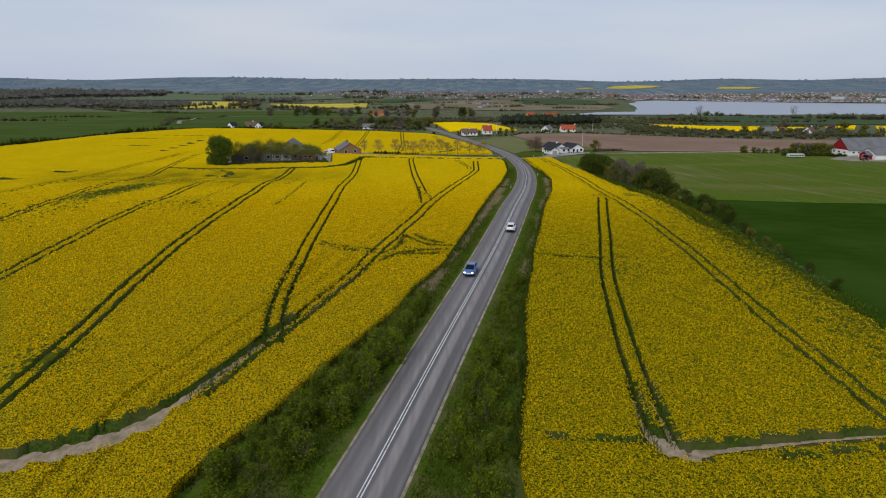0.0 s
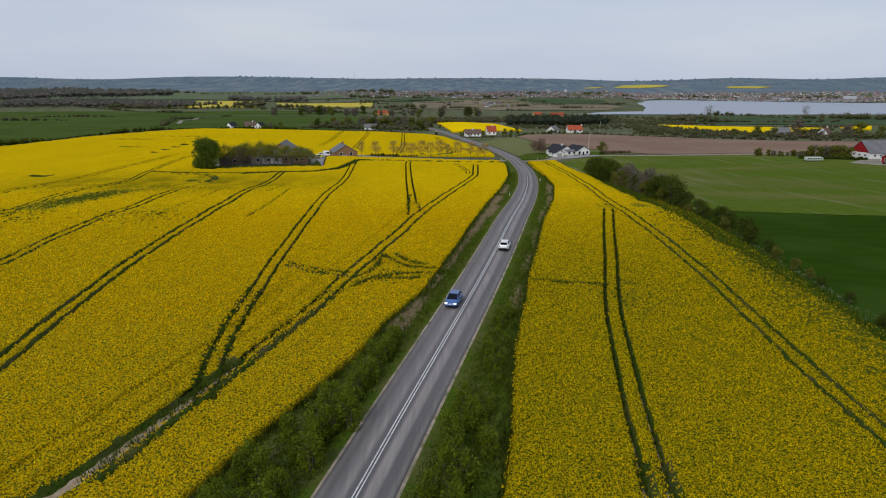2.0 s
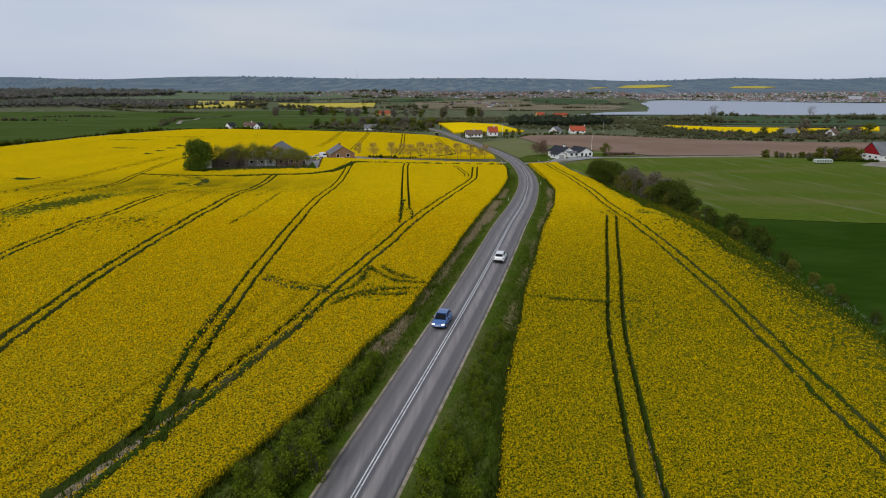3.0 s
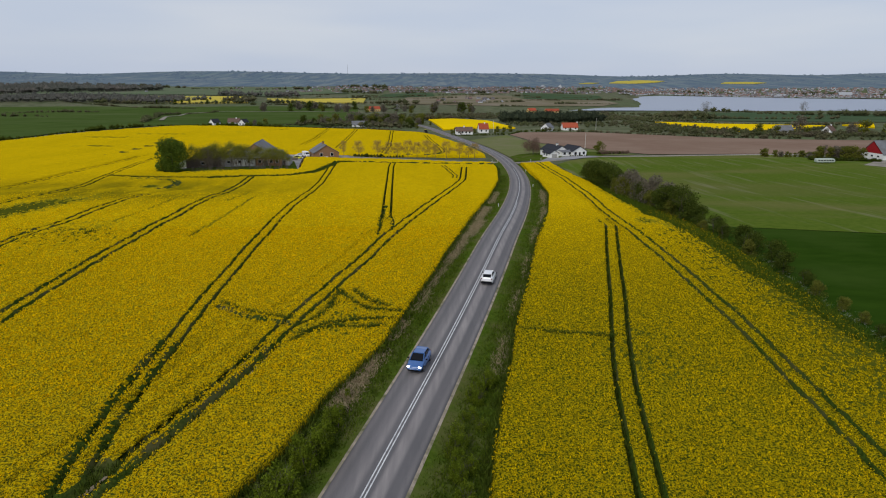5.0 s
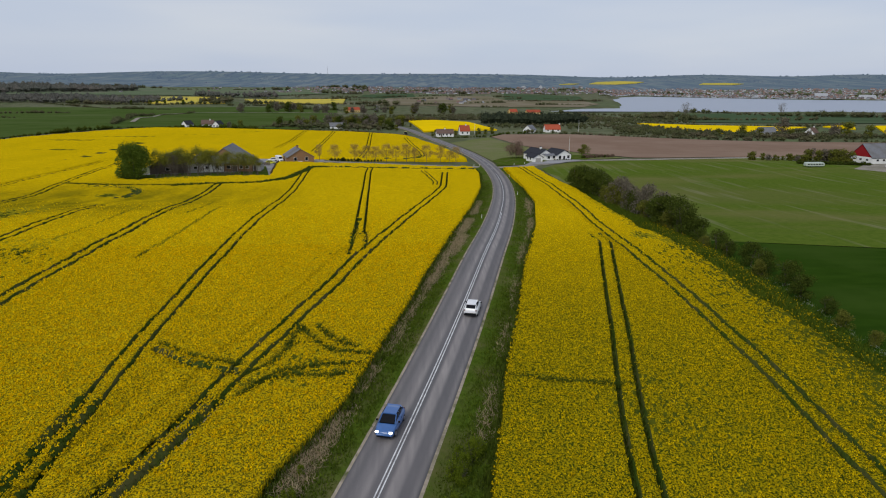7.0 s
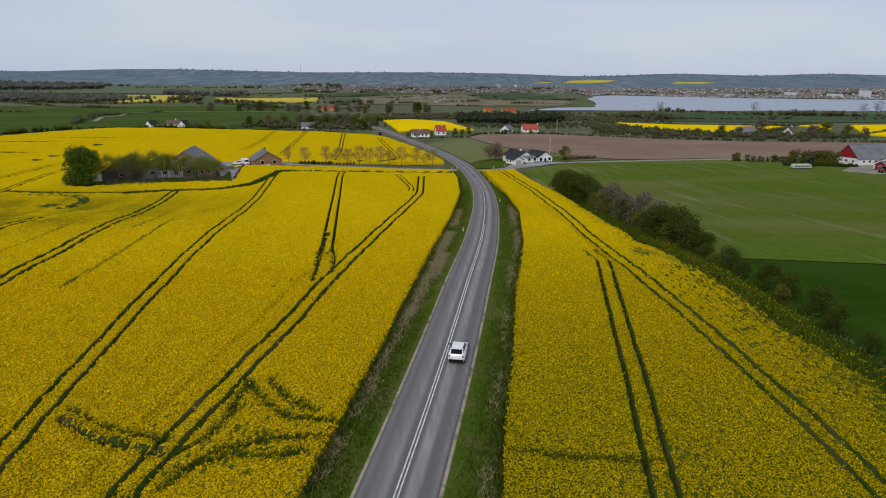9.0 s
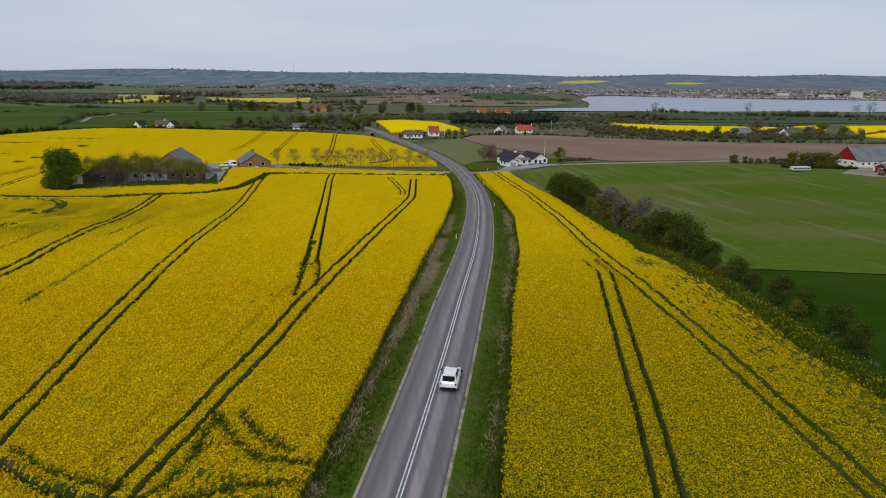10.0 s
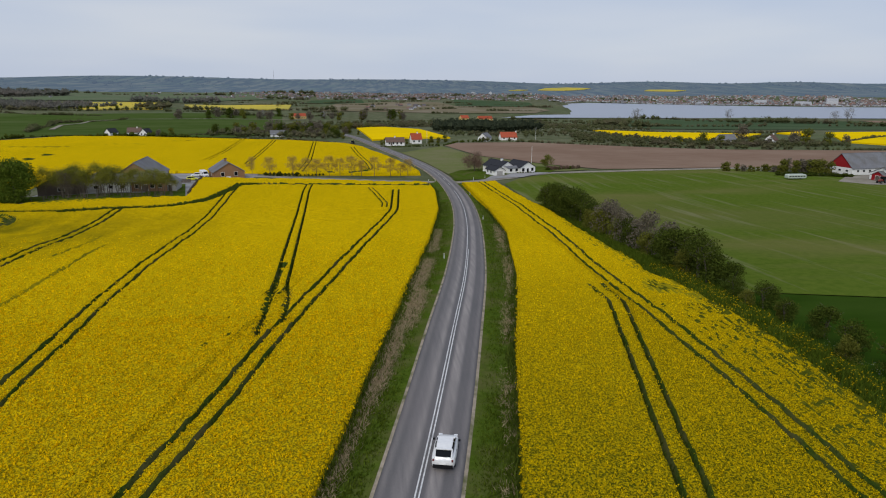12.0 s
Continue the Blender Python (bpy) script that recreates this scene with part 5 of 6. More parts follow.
def wheel(e, x, y, r=0.32, w=0.2):
    bm = bmesh.new()
    tube(bm, (x, y - w / 2, r), (x, y + w / 2, r), r, r, 18)
    bmesh.ops.bevel(bm, geom=[k for k in bm.edges if abs(k.verts[0].co.y - k.verts[1].co.y) < 1e-4], offset=0.03, segments=2, affect="EDGES")
    t = part("wheel", bm, M_TYRE, e)
    s = 1 if y > 0 else -1
    bm = bmesh.new()
    tube(bm, (x, y + s * (w / 2 - 0.02), r), (x, y + s * (w / 2 + 0.012), r), r * 0.62, r * 0.55, 14)
    part("rim", bm, M_RIM, t)


def hatchback(name, x, y, turn, paint, label, lamp_on=False, lift=0.30):
    """Front towards local +x."""
    e = thing(name, x, y, float(height(x, y)) + lift, turn)
    bm = loft(bmesh.new(), [ring(-2.02, 0.68, 0.36, 0.80), ring(-1.94, 0.80, 0.26, 0.96), ring(-1.6, 0.87, 0.22, 1.0), ring(-0.7, 0.89, 0.2, 0.99), ring(0.4, 0.885, 0.2, 0.97), ring(0.95, 0.87, 0.2, 0.93), ring(1.45, 0.84, 0.22, 0.84), ring(1.85, 0.77, 0.26, 0.72), ring(2.04, 0.60, 0.34, 0.56)])
    bmesh.ops.bevel(bm, geom=bm.edges[:], offset=0.045, segments=2, affect="EDGES")
    part("body", bm, paint, e, smooth=True)
    bm = loft(bmesh.new(), [ring(-1.86, 0.60, 0.9, 1.0, 0.03), ring(-1.30, 0.66, 0.9, 1.42, 0.12), ring(-0.75, 0.71, 0.9, 1.49, 0.12), ring(0.15, 0.71, 0.9, 1.46, 0.12), ring(0.95, 0.68, 0.9, 0.97, 0.03)])
    cabin = part("cabin", bm, M_GLASS, e)
    bm = loft(bmesh.new(), [[(-1.44, -0.56, 1.37), (-1.44, 0.56, 1.37), (-1.42, 0.54, 1.43), (-1.42, -0.54, 1.43)], [(-0.8, -0.65, 1.43), (-0.8, 0.65, 1.43), (-0.8, 0.56, 1.53), (-0.8, -0.56, 1.53)], [(0.22, -0.64, 1.40), (0.22, 0.64, 1.40), (0.22, 0.55, 1.50), (0.22, -0.55, 1.50)]])
    bmesh.ops.bevel(bm, geom=bm.edges[:], offset=0.02, segments=2, affect="EDGES")
    part("roof", bm, paint, e)
    part("tailgate", loft(bmesh.new(), [[(-1.99, -0.60, 0.84), (-1.99, 0.60, 0.84), (-1.90, 0.62, 0.84), (-1.90, -0.62, 0.84)], [(-1.86, -0.56, 1.04), (-1.86, 0.56, 1.04), (-1.78, 0.56, 1.04), (-1.78, -0.56, 1.04)]]), paint, e)
    for s in (-1, 1):
        for x0, z0, x1, z1, nm in ((-1.84, 0.98, -1.30, 1.42, "pillar"), (0.97, 0.95, 0.18, 1.46, "pillar"), (-0.25, 0.96, -0.32, 1.46, "pillar")):
            bm = bmesh.new()
            tube(bm, (x0, s * (0.62 if x0 < -1 else 0.72), z0), (x1, s * 0.62, z1), 0.07 if x0 < -1 else 0.045, 0.05, 6)
            part(nm, bm, paint, e)
        part("mirror", boxed(0.55, 0.68, s * 0.98 - 0.09, s * 0.98 + 0.09, 0.95, 1.09, 0.03), M_PLASTIC, e)
        for wx in (-1.28, 1.28):
            wheel(e, wx, s * 0.79)
        part("tail_light", boxed(-2.04, -1.9, s * 0.70 - 0.07, s * 0.70 + 0.07, 0.78, 0.93, 0.03), M_TAILLIGHT, e)
        part("headlight", boxed(1.84, 1.99, s * 0.6 - 0.15, s * 0.6 + 0.15, 0.58, 0.72, 0.03), M_LAMPON if lamp_on else M_CHROME, e, "lit white headlight" if lamp_on else "")
        part("door_handle", boxed(-0.55, -0.38, s * 0.89 - 0.015, s * 0.89 + 0.015, 0.84, 0.87), M_PLASTIC, e)
    part("bumper", boxed(-2.09, -1.9, -0.74, 0.74, 0.24, 0.52, 0.04), M_PLASTIC, e)
    part("bumper", boxed(1.9, 2.07, -0.6, 0.6, 0.24, 0.38, 0.04), M_PLASTIC, e)
    part("number_plate", boxed(-2.07, -2.03, -0.25, 0.25, 0.56, 0.67), M_WHITE, e)
    part("spoiler", boxed(-1.46, -1.25, -0.62, 0.62, 1.42, 1.46, 0.015), paint, e)
    part("wiper", boxed(-1.84, -1.80, -0.25, 0.2, 1.06, 1.09), M_PLASTIC, e)
    return tagged(e, label, "car")


def lamp_material():
    m, n, l, b = shader("lit_headlamp", 0.2)
    b.inputs["Emission Color"].default_value, b.inputs["Emission Strength"].default_value = (1, 0.97, 0.9, 1), 3.0
    return m


M_LAMPON = lamp_material()


def along(y):
    x, nx, ny = road_frame(np.array([float(y)]))
    return float(x[0]), float(nx[0]), float(ny[0]), math.degrees(math.atan2(float(nx[0]), -float(ny[0])))


cx, nx_, ny_, head = along(120.0)
hatchback("white_car", cx + 1.45 * nx_, 120.0 + 1.45 * ny_, head, M_CARWHITE, "white hatchback with dark rear window driving on the road")
BLUE_Y = 94.0
cx, nx_, ny_, head = along(BLUE_Y)
hatchback("blue_car", cx - 1.55 * nx_, BLUE_Y - 1.55 * ny_, head + 180, M_CARBLUE, "blue hatchback with lit headlights on the road", True)
hatchback("parked_car", -61, 327.5, 200, M_CARWHITE, "small white car parked in the farm yard", lift=0.08)
hatchback("parked_car", -57.2, 308.5, 15, M_CARYELLOW, "small yellow car parked by the farm fence", lift=0.08)


def delivery_van(x, y, turn, label):
    e = thing("delivery_van", x, y, float(height(x, y)) + 0.08, turn)
    bm = loft(bmesh.new(), [ring(-2.9, 0.95, 0.45, 2.35, 0.2), ring(-2.8, 1.0, 0.4, 2.5, 0.22), ring(1.0, 1.0, 0.4, 2.5, 0.22), ring(1.45, 0.98, 0.4, 2.3, 0.2), ring(2.1, 0.95, 0.4, 1.45, 0.12), ring(2.75, 0.9, 0.45, 1.15, 0.12), ring(2.9, 0.8, 0.5, 0.95, 0.1)])
    part("body", bm, M_CARWHITE, e)
    bm = loft(bmesh.new(), [[(2.13, -0.8, 1.48), (2.13, 0.8, 1.48), (2.17, 0.8, 1.44), (2.17, -0.8, 1.44)], [(1.5, -0.78, 2.22), (1.5, 0.78, 2.22), (1.54, 0.78, 2.2), (1.54, -0.78, 2.2)]])
    part("windscreen", bm, M_GLASS, e)
    for s in (-1, 1):
        part("side_window", boxed(0.9, 1.6, s * 0.985 - 0.02, s * 0.985 + 0.02, 1.4, 2.05, 0.01), M_GLASS, e)
        part("headlight", boxed(2.72, 2.86, s * 0.7 - 0.14, s * 0.7 + 0.14, 0.85, 1.1, 0.02), M_CHROME, e)
        part("mirror", boxed(1.75, 1.9, s * 1.12 - 0.1, s * 1.12 + 0.1, 1.4, 1.7, 0.03), M_PLASTIC, e)
        for wx in (-1.8, 1.9):
            wheel(e, wx, s * 0.88, 0.36, 0.24)
    part("grille", boxed(2.84, 2.93, -0.55, 0.55, 0.62, 0.82, 0.02), M_PLASTIC, e)
    return tagged(e, label, "van")


delivery_van(-57.4, 325.5, -60, "white delivery van parked beside the brick house")

# trees along the farm lane
alder = plant("lane_tree", 8.6, 4.2, M_BUDS, 2200, 0.125, "small bare tree with brownish yellow buds along the lane", "tree", low=0.36, lobes=26, thick=0.11, hollow=0.0, grain=0.7, squash=1.0, at=plant_at(-25, 332))
alder["group"] = "trees along the lane"
for x, s in ((-34, 0.95), (-19.8, 0.95), (-15.8, 0.9), (-10.8, 1.05), (-6.5, 0.95), (-1.8, 1.05), (2, 0.85), (7.2, 1.0), (13.5, 0.95), (17.6, 0.7), (20.5, 0.9)):
    plant_row(alder, [(x, 331.0 - 0.03 * x, s)])
plant_row(alder, [(-42, 338, 0.9)])
shrub = plant("garden_shrub", 1.5, 1.3, M_LEAFDARK, 420, 0.19, "clipped dark green garden shrub", "bush", stems=3, low=0.1, lobes=9, thick=0.05, at=plant_at(-31, 336))
for i in range(16):
    plant_row(shrub, [(-36 + i * 1.5, 334.5 + 0.15 * i, rng.uniform(0.6, 0.95) * (1 if i < 9 else 0.6))])

# ---- white bungalow at the junction ----
gable_house("garage", 55.2, 325.6, -72, 7.5, 4.3, 2.2, 1.3, M_WHITE, M_DARKROOF, "white garage wing with a dark roof and pale door", (("f", 0.5, 0.9, 0.9, 1.0), ("f", -2.2, 0.9, 0.9, 1.0)), (("r", 0.0, 2.6, 1.9, M_GREYWALL),), None, over=0.4)
gable_house("bungalow", 58.6, 335.5, -68, 12.5, 8.0, 2.5, 2.3, M_WHITE, M_DARKROOF, "white rendered bungalow with a dark tiled roof", (("r", -2, 0.9, 1.3, 1.2), ("r", 2, 0.9, 1.3, 1.2), ("f", -3, 0.9, 1.4, 1.2), ("f", 1, 0.9, 1.4, 1.2)), (), 2.0)
gable_house("bungalow", 67.2, 333.6, -66, 10, 7.6, 2.5, 2.1, M_WHITE, M_DARKROOF, "white rendered gabled wing of the bungalow", (("r", -2.3, 0.9, 1.2, 1.3), ("r", 2.3, 0.9, 1.2, 1.3)), (("r", 0.0, 1.0, 2.0, M_GLASS),), None)
gable_house("porch", 62.4, 329.6, 24, 5.4, 4.0, 2.2, 0.5, M_WHITE, M_GREYROOF, "low white porch between the bungalow's gables", (("f", -1.4, 0.9, 1.2, 1.1), ("f", 1.4, 0.9, 1.2, 1.1)), (), None)
drape("driveway", [(49, 312.5), (53, 321.5), (58, 320.5), (62, 326.5), (73, 331), (80, 331.5), (64, 315)], M_YARD, 0.22, 3, "grey paved driveway before the bungalow", "driveway")
drape("garden_lawn", [(38, 313.5), (37.5, 335), (44, 349), (56, 354), (84, 366), (92, 360), (80, 333), (72, 328), (54, 322.5), (49, 313.5)], M_VERGE, 0.2, 4, "green garden lawn round the bungalow", "lawn")
plant("copper_tree", 8.6, 6.8, M_PURPLE, 6000, 0.17, "purple-brown budding tree in the bungalow's garden", "tree", low=0.22, lobes=34, thick=0.2, hollow=0.0, grain=0.75, squash=1.0, at=plant_at(49.5, 343))
plant("copper_tree", 5.4, 1.4, M_PURPLE, 600, 0.18, "slim purple-brown tree behind the bungalow", "tree", low=0.2, lobes=12, thick=0.12, hollow=0.1, at=plant_at(57, 350))
plant("garden_tree", 6.2, 3.8, M_LEAFOLIVE, 1700, 0.2, "rounded olive green tree beside the bungalow", "tree", low=0.22, lobes=24, thick=0.14, grain=0.8, at=plant_at(86, 361))
brownhedge = plant("garden_hedge", 1.7, 1.5, M_PURPLE, 600, 0.16, "brown garden hedge bush", "bush", stems=3, low=0.1, lobes=9, thick=0.05, at=plant_at(83, 347))
for i in range(18):
    plant_row(brownhedge if i % 3 else shrub, [(82 + i * 1.05, 345.5 + i * 0.75 + rng.uniform(-0.8, 2.5), rng.uniform(0.7, 1.05))])
for i in range(8):
    plant_row(shrub, [(64.5 + i * 1.2, 326.6 + 0.5 * i + rng.uniform(-0.3, 0.3), rng.uniform(0.3, 0.5))])


def flagpole(x, y, tall, label):
    e = thing("flagpole", x, y)
    bm = bmesh.new()
    tube(bm, (0, 0, -0.2), (0, 0, tall), 0.09, 0.05, 8)
    part("pole", bm, M_WHITE, e)
    part("base", boxed(-0.2, 0.2, -0.2, 0.2, -0.2, 0.35, 0.03), M_GREYWALL, e)
    bm = bmesh.new()
    bmesh.ops.create_icosphere(bm, subdivisions=1, radius=0.11, matrix=Matrix.Translation((0, 0, tall + 0.06)))
    part("finial", bm, M_CHROME, e)
    return tagged(e, label, "flagpole")


flagpole(78.5, 361, 9.5, "white flagpole in the bungalow's garden")
flagpole(43, 522, 8.5, "white flagpole beside the red-roofed house")
flagpole(128, 552, 9.0, "white flagpole behind the ploughed field")


def marker_post(x, y):
    e = thing("marker_post", x, y)
    part("post", boxed(-0.06, 0.06, -0.03, 0.03, -0.2, 1.0, 0.015), M_WHITE, e)
    part("reflector", boxed(-0.035, 0.035, -0.036, -0.028, 0.72, 0.86), M_PLASTIC, e)
    return tagged(e, "white roadside marker post in the verge", "marker post", "marker posts")


for yy, side in ((228, 1), (182, -1), (275, 1), (312, -1)):
    x, ax, ay, _ = along(yy)
    marker_post(x + side * 4.0 * ax, yy + side * 4.0 * ay)
for x, y in ((27.5, 313.5), (44.5, 312.8), (49.5, 316.4)):
    marker_post(x, y)

# ---- farm by the green field ----
gable_house("farm_stable", 215, 325, 11, 30, 11.8, 3.0, 5.4, M_WHITE, M_GREYROOF, "long white stable with a red boarded gable and grey roof", (("l", -3.4, 1.4, 1.1, 0.7), ("l", 0, 1.4, 1.1, 0.7), ("l", 3.4, 1.4, 1.1, 0.7)) + tuple(("f", -12 + 3.2 * i, 1.4, 1.1, 0.8) for i in range(7)), (("f", 12, 2.4, 2.5, M_TIMBER),), None, gable_m=M_REDWOOD)
gable_house("farm_shed", 213, 300, 11, 30, 10, 2.6, 2.4, M_WHITE, M_GREYROOF, "low white farm shed with a grey roof", (("f", -8, 1.2, 1.0, 0.8), ("f", 2, 1.2, 1.0, 0.8)), (), None)
gable_house("red_shed", 199, 297, 11, 6, 5, 2.2, 1.4, M_REDWOOD, M_GREYROOF, "small red boarded shed in the farm yard", (), (("l", 0, 1.8, 1.9, M_TIMBER),), None)
drape("stable_yard", [(180, 296), (186, 287), (200, 284), (238, 290), (238, 318), (206, 315), (192, 308)], M_GRAVEL, 0.16, 4, "pale gravel yard before the stable", "yard")


def caravan(x, y, turn):
    e = thing("caravan", x, y, float(height(x, y)) + 0.1, turn)
    bm = loft(bmesh.new(), [ring(-4.0, 0.95, 0.6, 1.6, 0.35), ring(-3.7, 1.1, 0.4, 1.95, 0.35), ring(3.4, 1.1, 0.4, 1.95, 0.35), ring(4.0, 1.0, 0.5, 1.5, 0.3)])
    part("body", bm, plain("pale_green_white_panels", (0.46, 0.52, 0.45), 0.5), e)
    for i in range(6):
        for s in (-1, 1):
            part("window", boxed(-3.5 + i * 1.2, -2.65 + i * 1.2, s * 1.1 - 0.02, s * 1.1 + 0.02, 1.0, 1.45, 0.01), M_GLASS, e)
    for wx in (-1.6, 1.6):
        for s in (-1, 1):
            wheel(e, wx, s * 0.98, 0.34, 0.22)
    part("drawbar", boxed(4.1, 5.2, -0.05, 0.05, 0.45, 0.55), M_PLASTIC, e)
    return tagged(e, "long pale caravan standing on the grass by the hedge", "caravan")


caravan(169, 305, 4)


def tractor(x, y, turn, paint, label):
    e = thing("tractor", x, y, float(height(x, y)) + 0.1, turn)
    bm = loft(bmesh.new(), [ring(0.1, 0.42, 0.75, 1.55, 0.1), ring(1.6, 0.40, 0.75, 1.45, 0.1), ring(2.0, 0.32, 0.8, 1.2, 0.1)])
    part("bonnet", bm, paint, e)
    part("chassis", boxed(-1.2, 1.8, -0.3, 0.3, 0.55, 0.85, 0.04), M_PLASTIC, e)
    bm = loft(bmesh.new(), [ring(-1.25, 0.68, 1.1, 2.5, 0.1), ring(0.1, 0.66, 1.1, 2.5, 0.1)])
    part("cab", bm, M_GLASS, e)
    part("cab_roof", boxed(-1.35, 0.2, -0.75, 0.75, 2.5, 2.66, 0.05), paint, e)
    for s in (-1, 1):
        wheel(e, -0.85, s * 0.9, 0.85, 0.45)
        wheel(e, 1.45, s * 0.8, 0.5, 0.32)
    return tagged(e, label, "tractor")


tractor(192.5, 290, 200, plain("dull_red_paint", (0.22, 0.05, 0.04), 0.5), "old dull tractor standing in the stable yard")
tractor(-8.5, 510, 120, M_CARYELLOW, "yellow tractor at the edge of the rapeseed")
for i in range(34):
    a = rng.uniform(0, 1)
    x, y = 158 + 42 * a, 341 - 20 * a + rng.uniform(-3, 9) * (0.4 + a)
    plant_row(far_trees[(2, 1, 2, 2)[i % 4]], [(x, y, rng.uniform(0.35, 0.6) + (0.5 if 0.55 < a < 0.95 else 0.0) + (0.25 if a < 0.12 else 0))])
for i in range(30):
    plant_row(shrub, [(170 + i * 0.85, 318 - 0.35 * i + rng.uniform(-0.5, 0.5), rng.uniform(0.7, 1.1))])

# ---- houses farther along the road ----
gable_house("roadside_house", 20, 501, 6, 12, 7.0, 2.4, 2.6, M_WHITE, M_BROWNROOF, "long white house with a brown tiled roof by the road", [("f", -4 + 2.6 * i, 0.9, 1.1, 1.2) for i in range(4)], [("f", -2.7, 1.0, 2.0, M_TIMBER)], 0.0)
gable_house("red_roofed_house", 35, 519, 8, 7.0, 8, 2.8, 3.8, M_WHITE, M_REDTILE, "white house with a steep red tiled roof by the road", [("f", -2, 0.9, 1.1, 1.2), ("f", 1.6, 0.9, 1.1, 1.2)], [], 1.0)
gable_house("grey_roofed_house", 87, 540, 60, 10, 7, 2.4, 3.2, M_WHITE, M_GREYROOF, "white house with a grey roof behind the ploughed field", [("l", -2, 0.9, 1.1, 1.2), ("l", 2, 0.9, 1.1, 1.2)], [], None)
gable_house("red_roofed_house", 106, 549, 4, 12, 8, 2.2, 3.4, M_WHITE, M_REDTILE, "low white house with a bright red roof behind the ploughed field", [("f", -4, 0.9, 1.1, 1.2), ("f", 0, 0.9, 1.1, 1.2), ("f", 4, 0.9, 1.1, 1.2)], [], 6.0)
gable_house("thatched_house", -197, 598, 68, 8.5, 5.6, 2.6, 2.9, M_WHITE, M_DARKROOF, "white house with a dark roof beyond the rapeseed", [("l", 0, 0.9, 1.1, 1.2)], [], None)
gable_house("brown_roofed_house", -181, 602, 8, 10, 6, 2.8, 3.2, M_WHITE, M_BROWNROOF, "white house with a brown roof beyond the rapeseed", [("f", -3, 0.9, 1.1, 1.2), ("f", 3, 0.9, 1.1, 1.2)], [], 2.0)
gable_house("thatched_house", -171, 598, 75, 8, 5.8, 2.6, 2.9, M_WHITE, M_DARKROOF, "white gabled house with a dark roof beyond the rapeseed", [("l", -1.5, 0.9, 1.1, 1.2), ("l", 1.5, 0.9, 1.1, 1.2)], [], None)
gable_house("grey_roofed_house", -69, 588, 10, 11, 6, 1.9, 2.8, M_WHITE, M_GREYROOF, "white house with a grey roof beyond the rapeseed", [("f", 3, 0.9, 1.1, 1.2), ("f", -3, 0.9, 1.1, 1.2)], [], None)
gable_house("ochre_farmhouse", -130, 1244, 28, 24, 10, 4.5, 4.5, M_ORANGE, M_REDTILE, "ochre farmhouse with a bright orange-red roof in the lowland", [("f", -8 + 4 * i, 1.0, 1.2, 1.4) for i in range(5)], [], None)
gable_house("ochre_farmhouse", 160, 1193, 24, 15, 10, 5.0, 4.5, M_ORANGE, M_REDTILE, "ochre farmhouse with a red roof near the shore", [("f", -4, 1.0, 1.2, 1.4), ("f", 4, 1.0, 1.2, 1.4)], [], None)
gable_house("ochre_farmhouse", 196, 1190, 14, 26, 10, 4.6, 4.2, M_ORANGE, M_REDTILE, "long ochre farm building with a red roof near the shore", [("f", -9 + 4.5 * i, 1.0, 1.2, 1.4) for i in range(5)], [], None)
gable_house("white_cottage", 292, 512, 40, 9, 7, 2.8, 3.6, M_WHITE, M_BROWNROOF, "white cottage among trees behind the ploughed field", [("l", 0, 0.9, 1.1, 1.2)], [], 3.0)
gable_house("white_cottage", 262, 520, 15, 14, 7, 2.6, 3.4, M_GREYWALL, M_GREYROOF, "grey cottage among trees behind the ploughed field", [("f", 0, 0.9, 1.1, 1.2)], [], None)


# ---- hedges, scrub and woods ----
def hedgerow(name, lines, material, label, category="hedge", size=0.9, per=1.0, tall=4.0, wide=3.0):
    """Leafy clumps along lines of the plan, as one mass."""
    C, R = [], []
    for pts in lines:
        p = np.array(pts, dtype=float)
        s = np.concatenate([[0], np.cumsum(np.hypot(*np.diff(p, axis=0).T))])
        n = max(4, int(s[-1] / (wide * 0.36)))
        t = np.sort(rng.uniform(0, s[-1], n))
        x = np.interp(t, s, p[:, 0]) + rng.normal(0, wide * 0.18, n)
        y = np.interp(t, s, p[:, 1]) + rng.normal(0, wide * 0.18, n)
        h = tall * rng.uniform(0.45, 1.15, n) * (0.75 + 0.4 * np.sin(t / (wide * 6) + rng.uniform(0, 6)))
        dry = ~inside(x, y, BAY)
        x, y, h = x[dry], y[dry], h[dry]
        C.append(np.stack([x, y, height(x, y) + h * 0.45], axis=1))
        R.append(np.maximum(h * 0.55, wide * 0.3))
    C, R = np.concatenate(C), np.concatenate(R)
    ob = clumped(name, C, R, int(len(C) * 28 * per), size * 0.5, material)
    return tagged(ob, label, category, kind="stuff")


def wood(name, poly, spacing, tall, material, label, size=1.6, per=22):
    lo, hi = np.min(poly, axis=0), np.max(poly, axis=0)
    n = int((hi[0] - lo[0]) * (hi[1] - lo[1]) / spacing ** 2)
    x, y = rng.uniform(lo[0], hi[0], n), rng.uniform(lo[1], hi[1], n)
    m = inside(x, y, poly)
    x, y = x[m], y[m]
    h = tall * rng.uniform(0.6, 1.15, len(x))
    return tagged(clumped(name, np.stack([x, y, height(x, y) + h * 0.5], axis=1), h * 0.5, len(x) * per, size * 0.6, material, 1.0), label, "wood", kind="stuff")


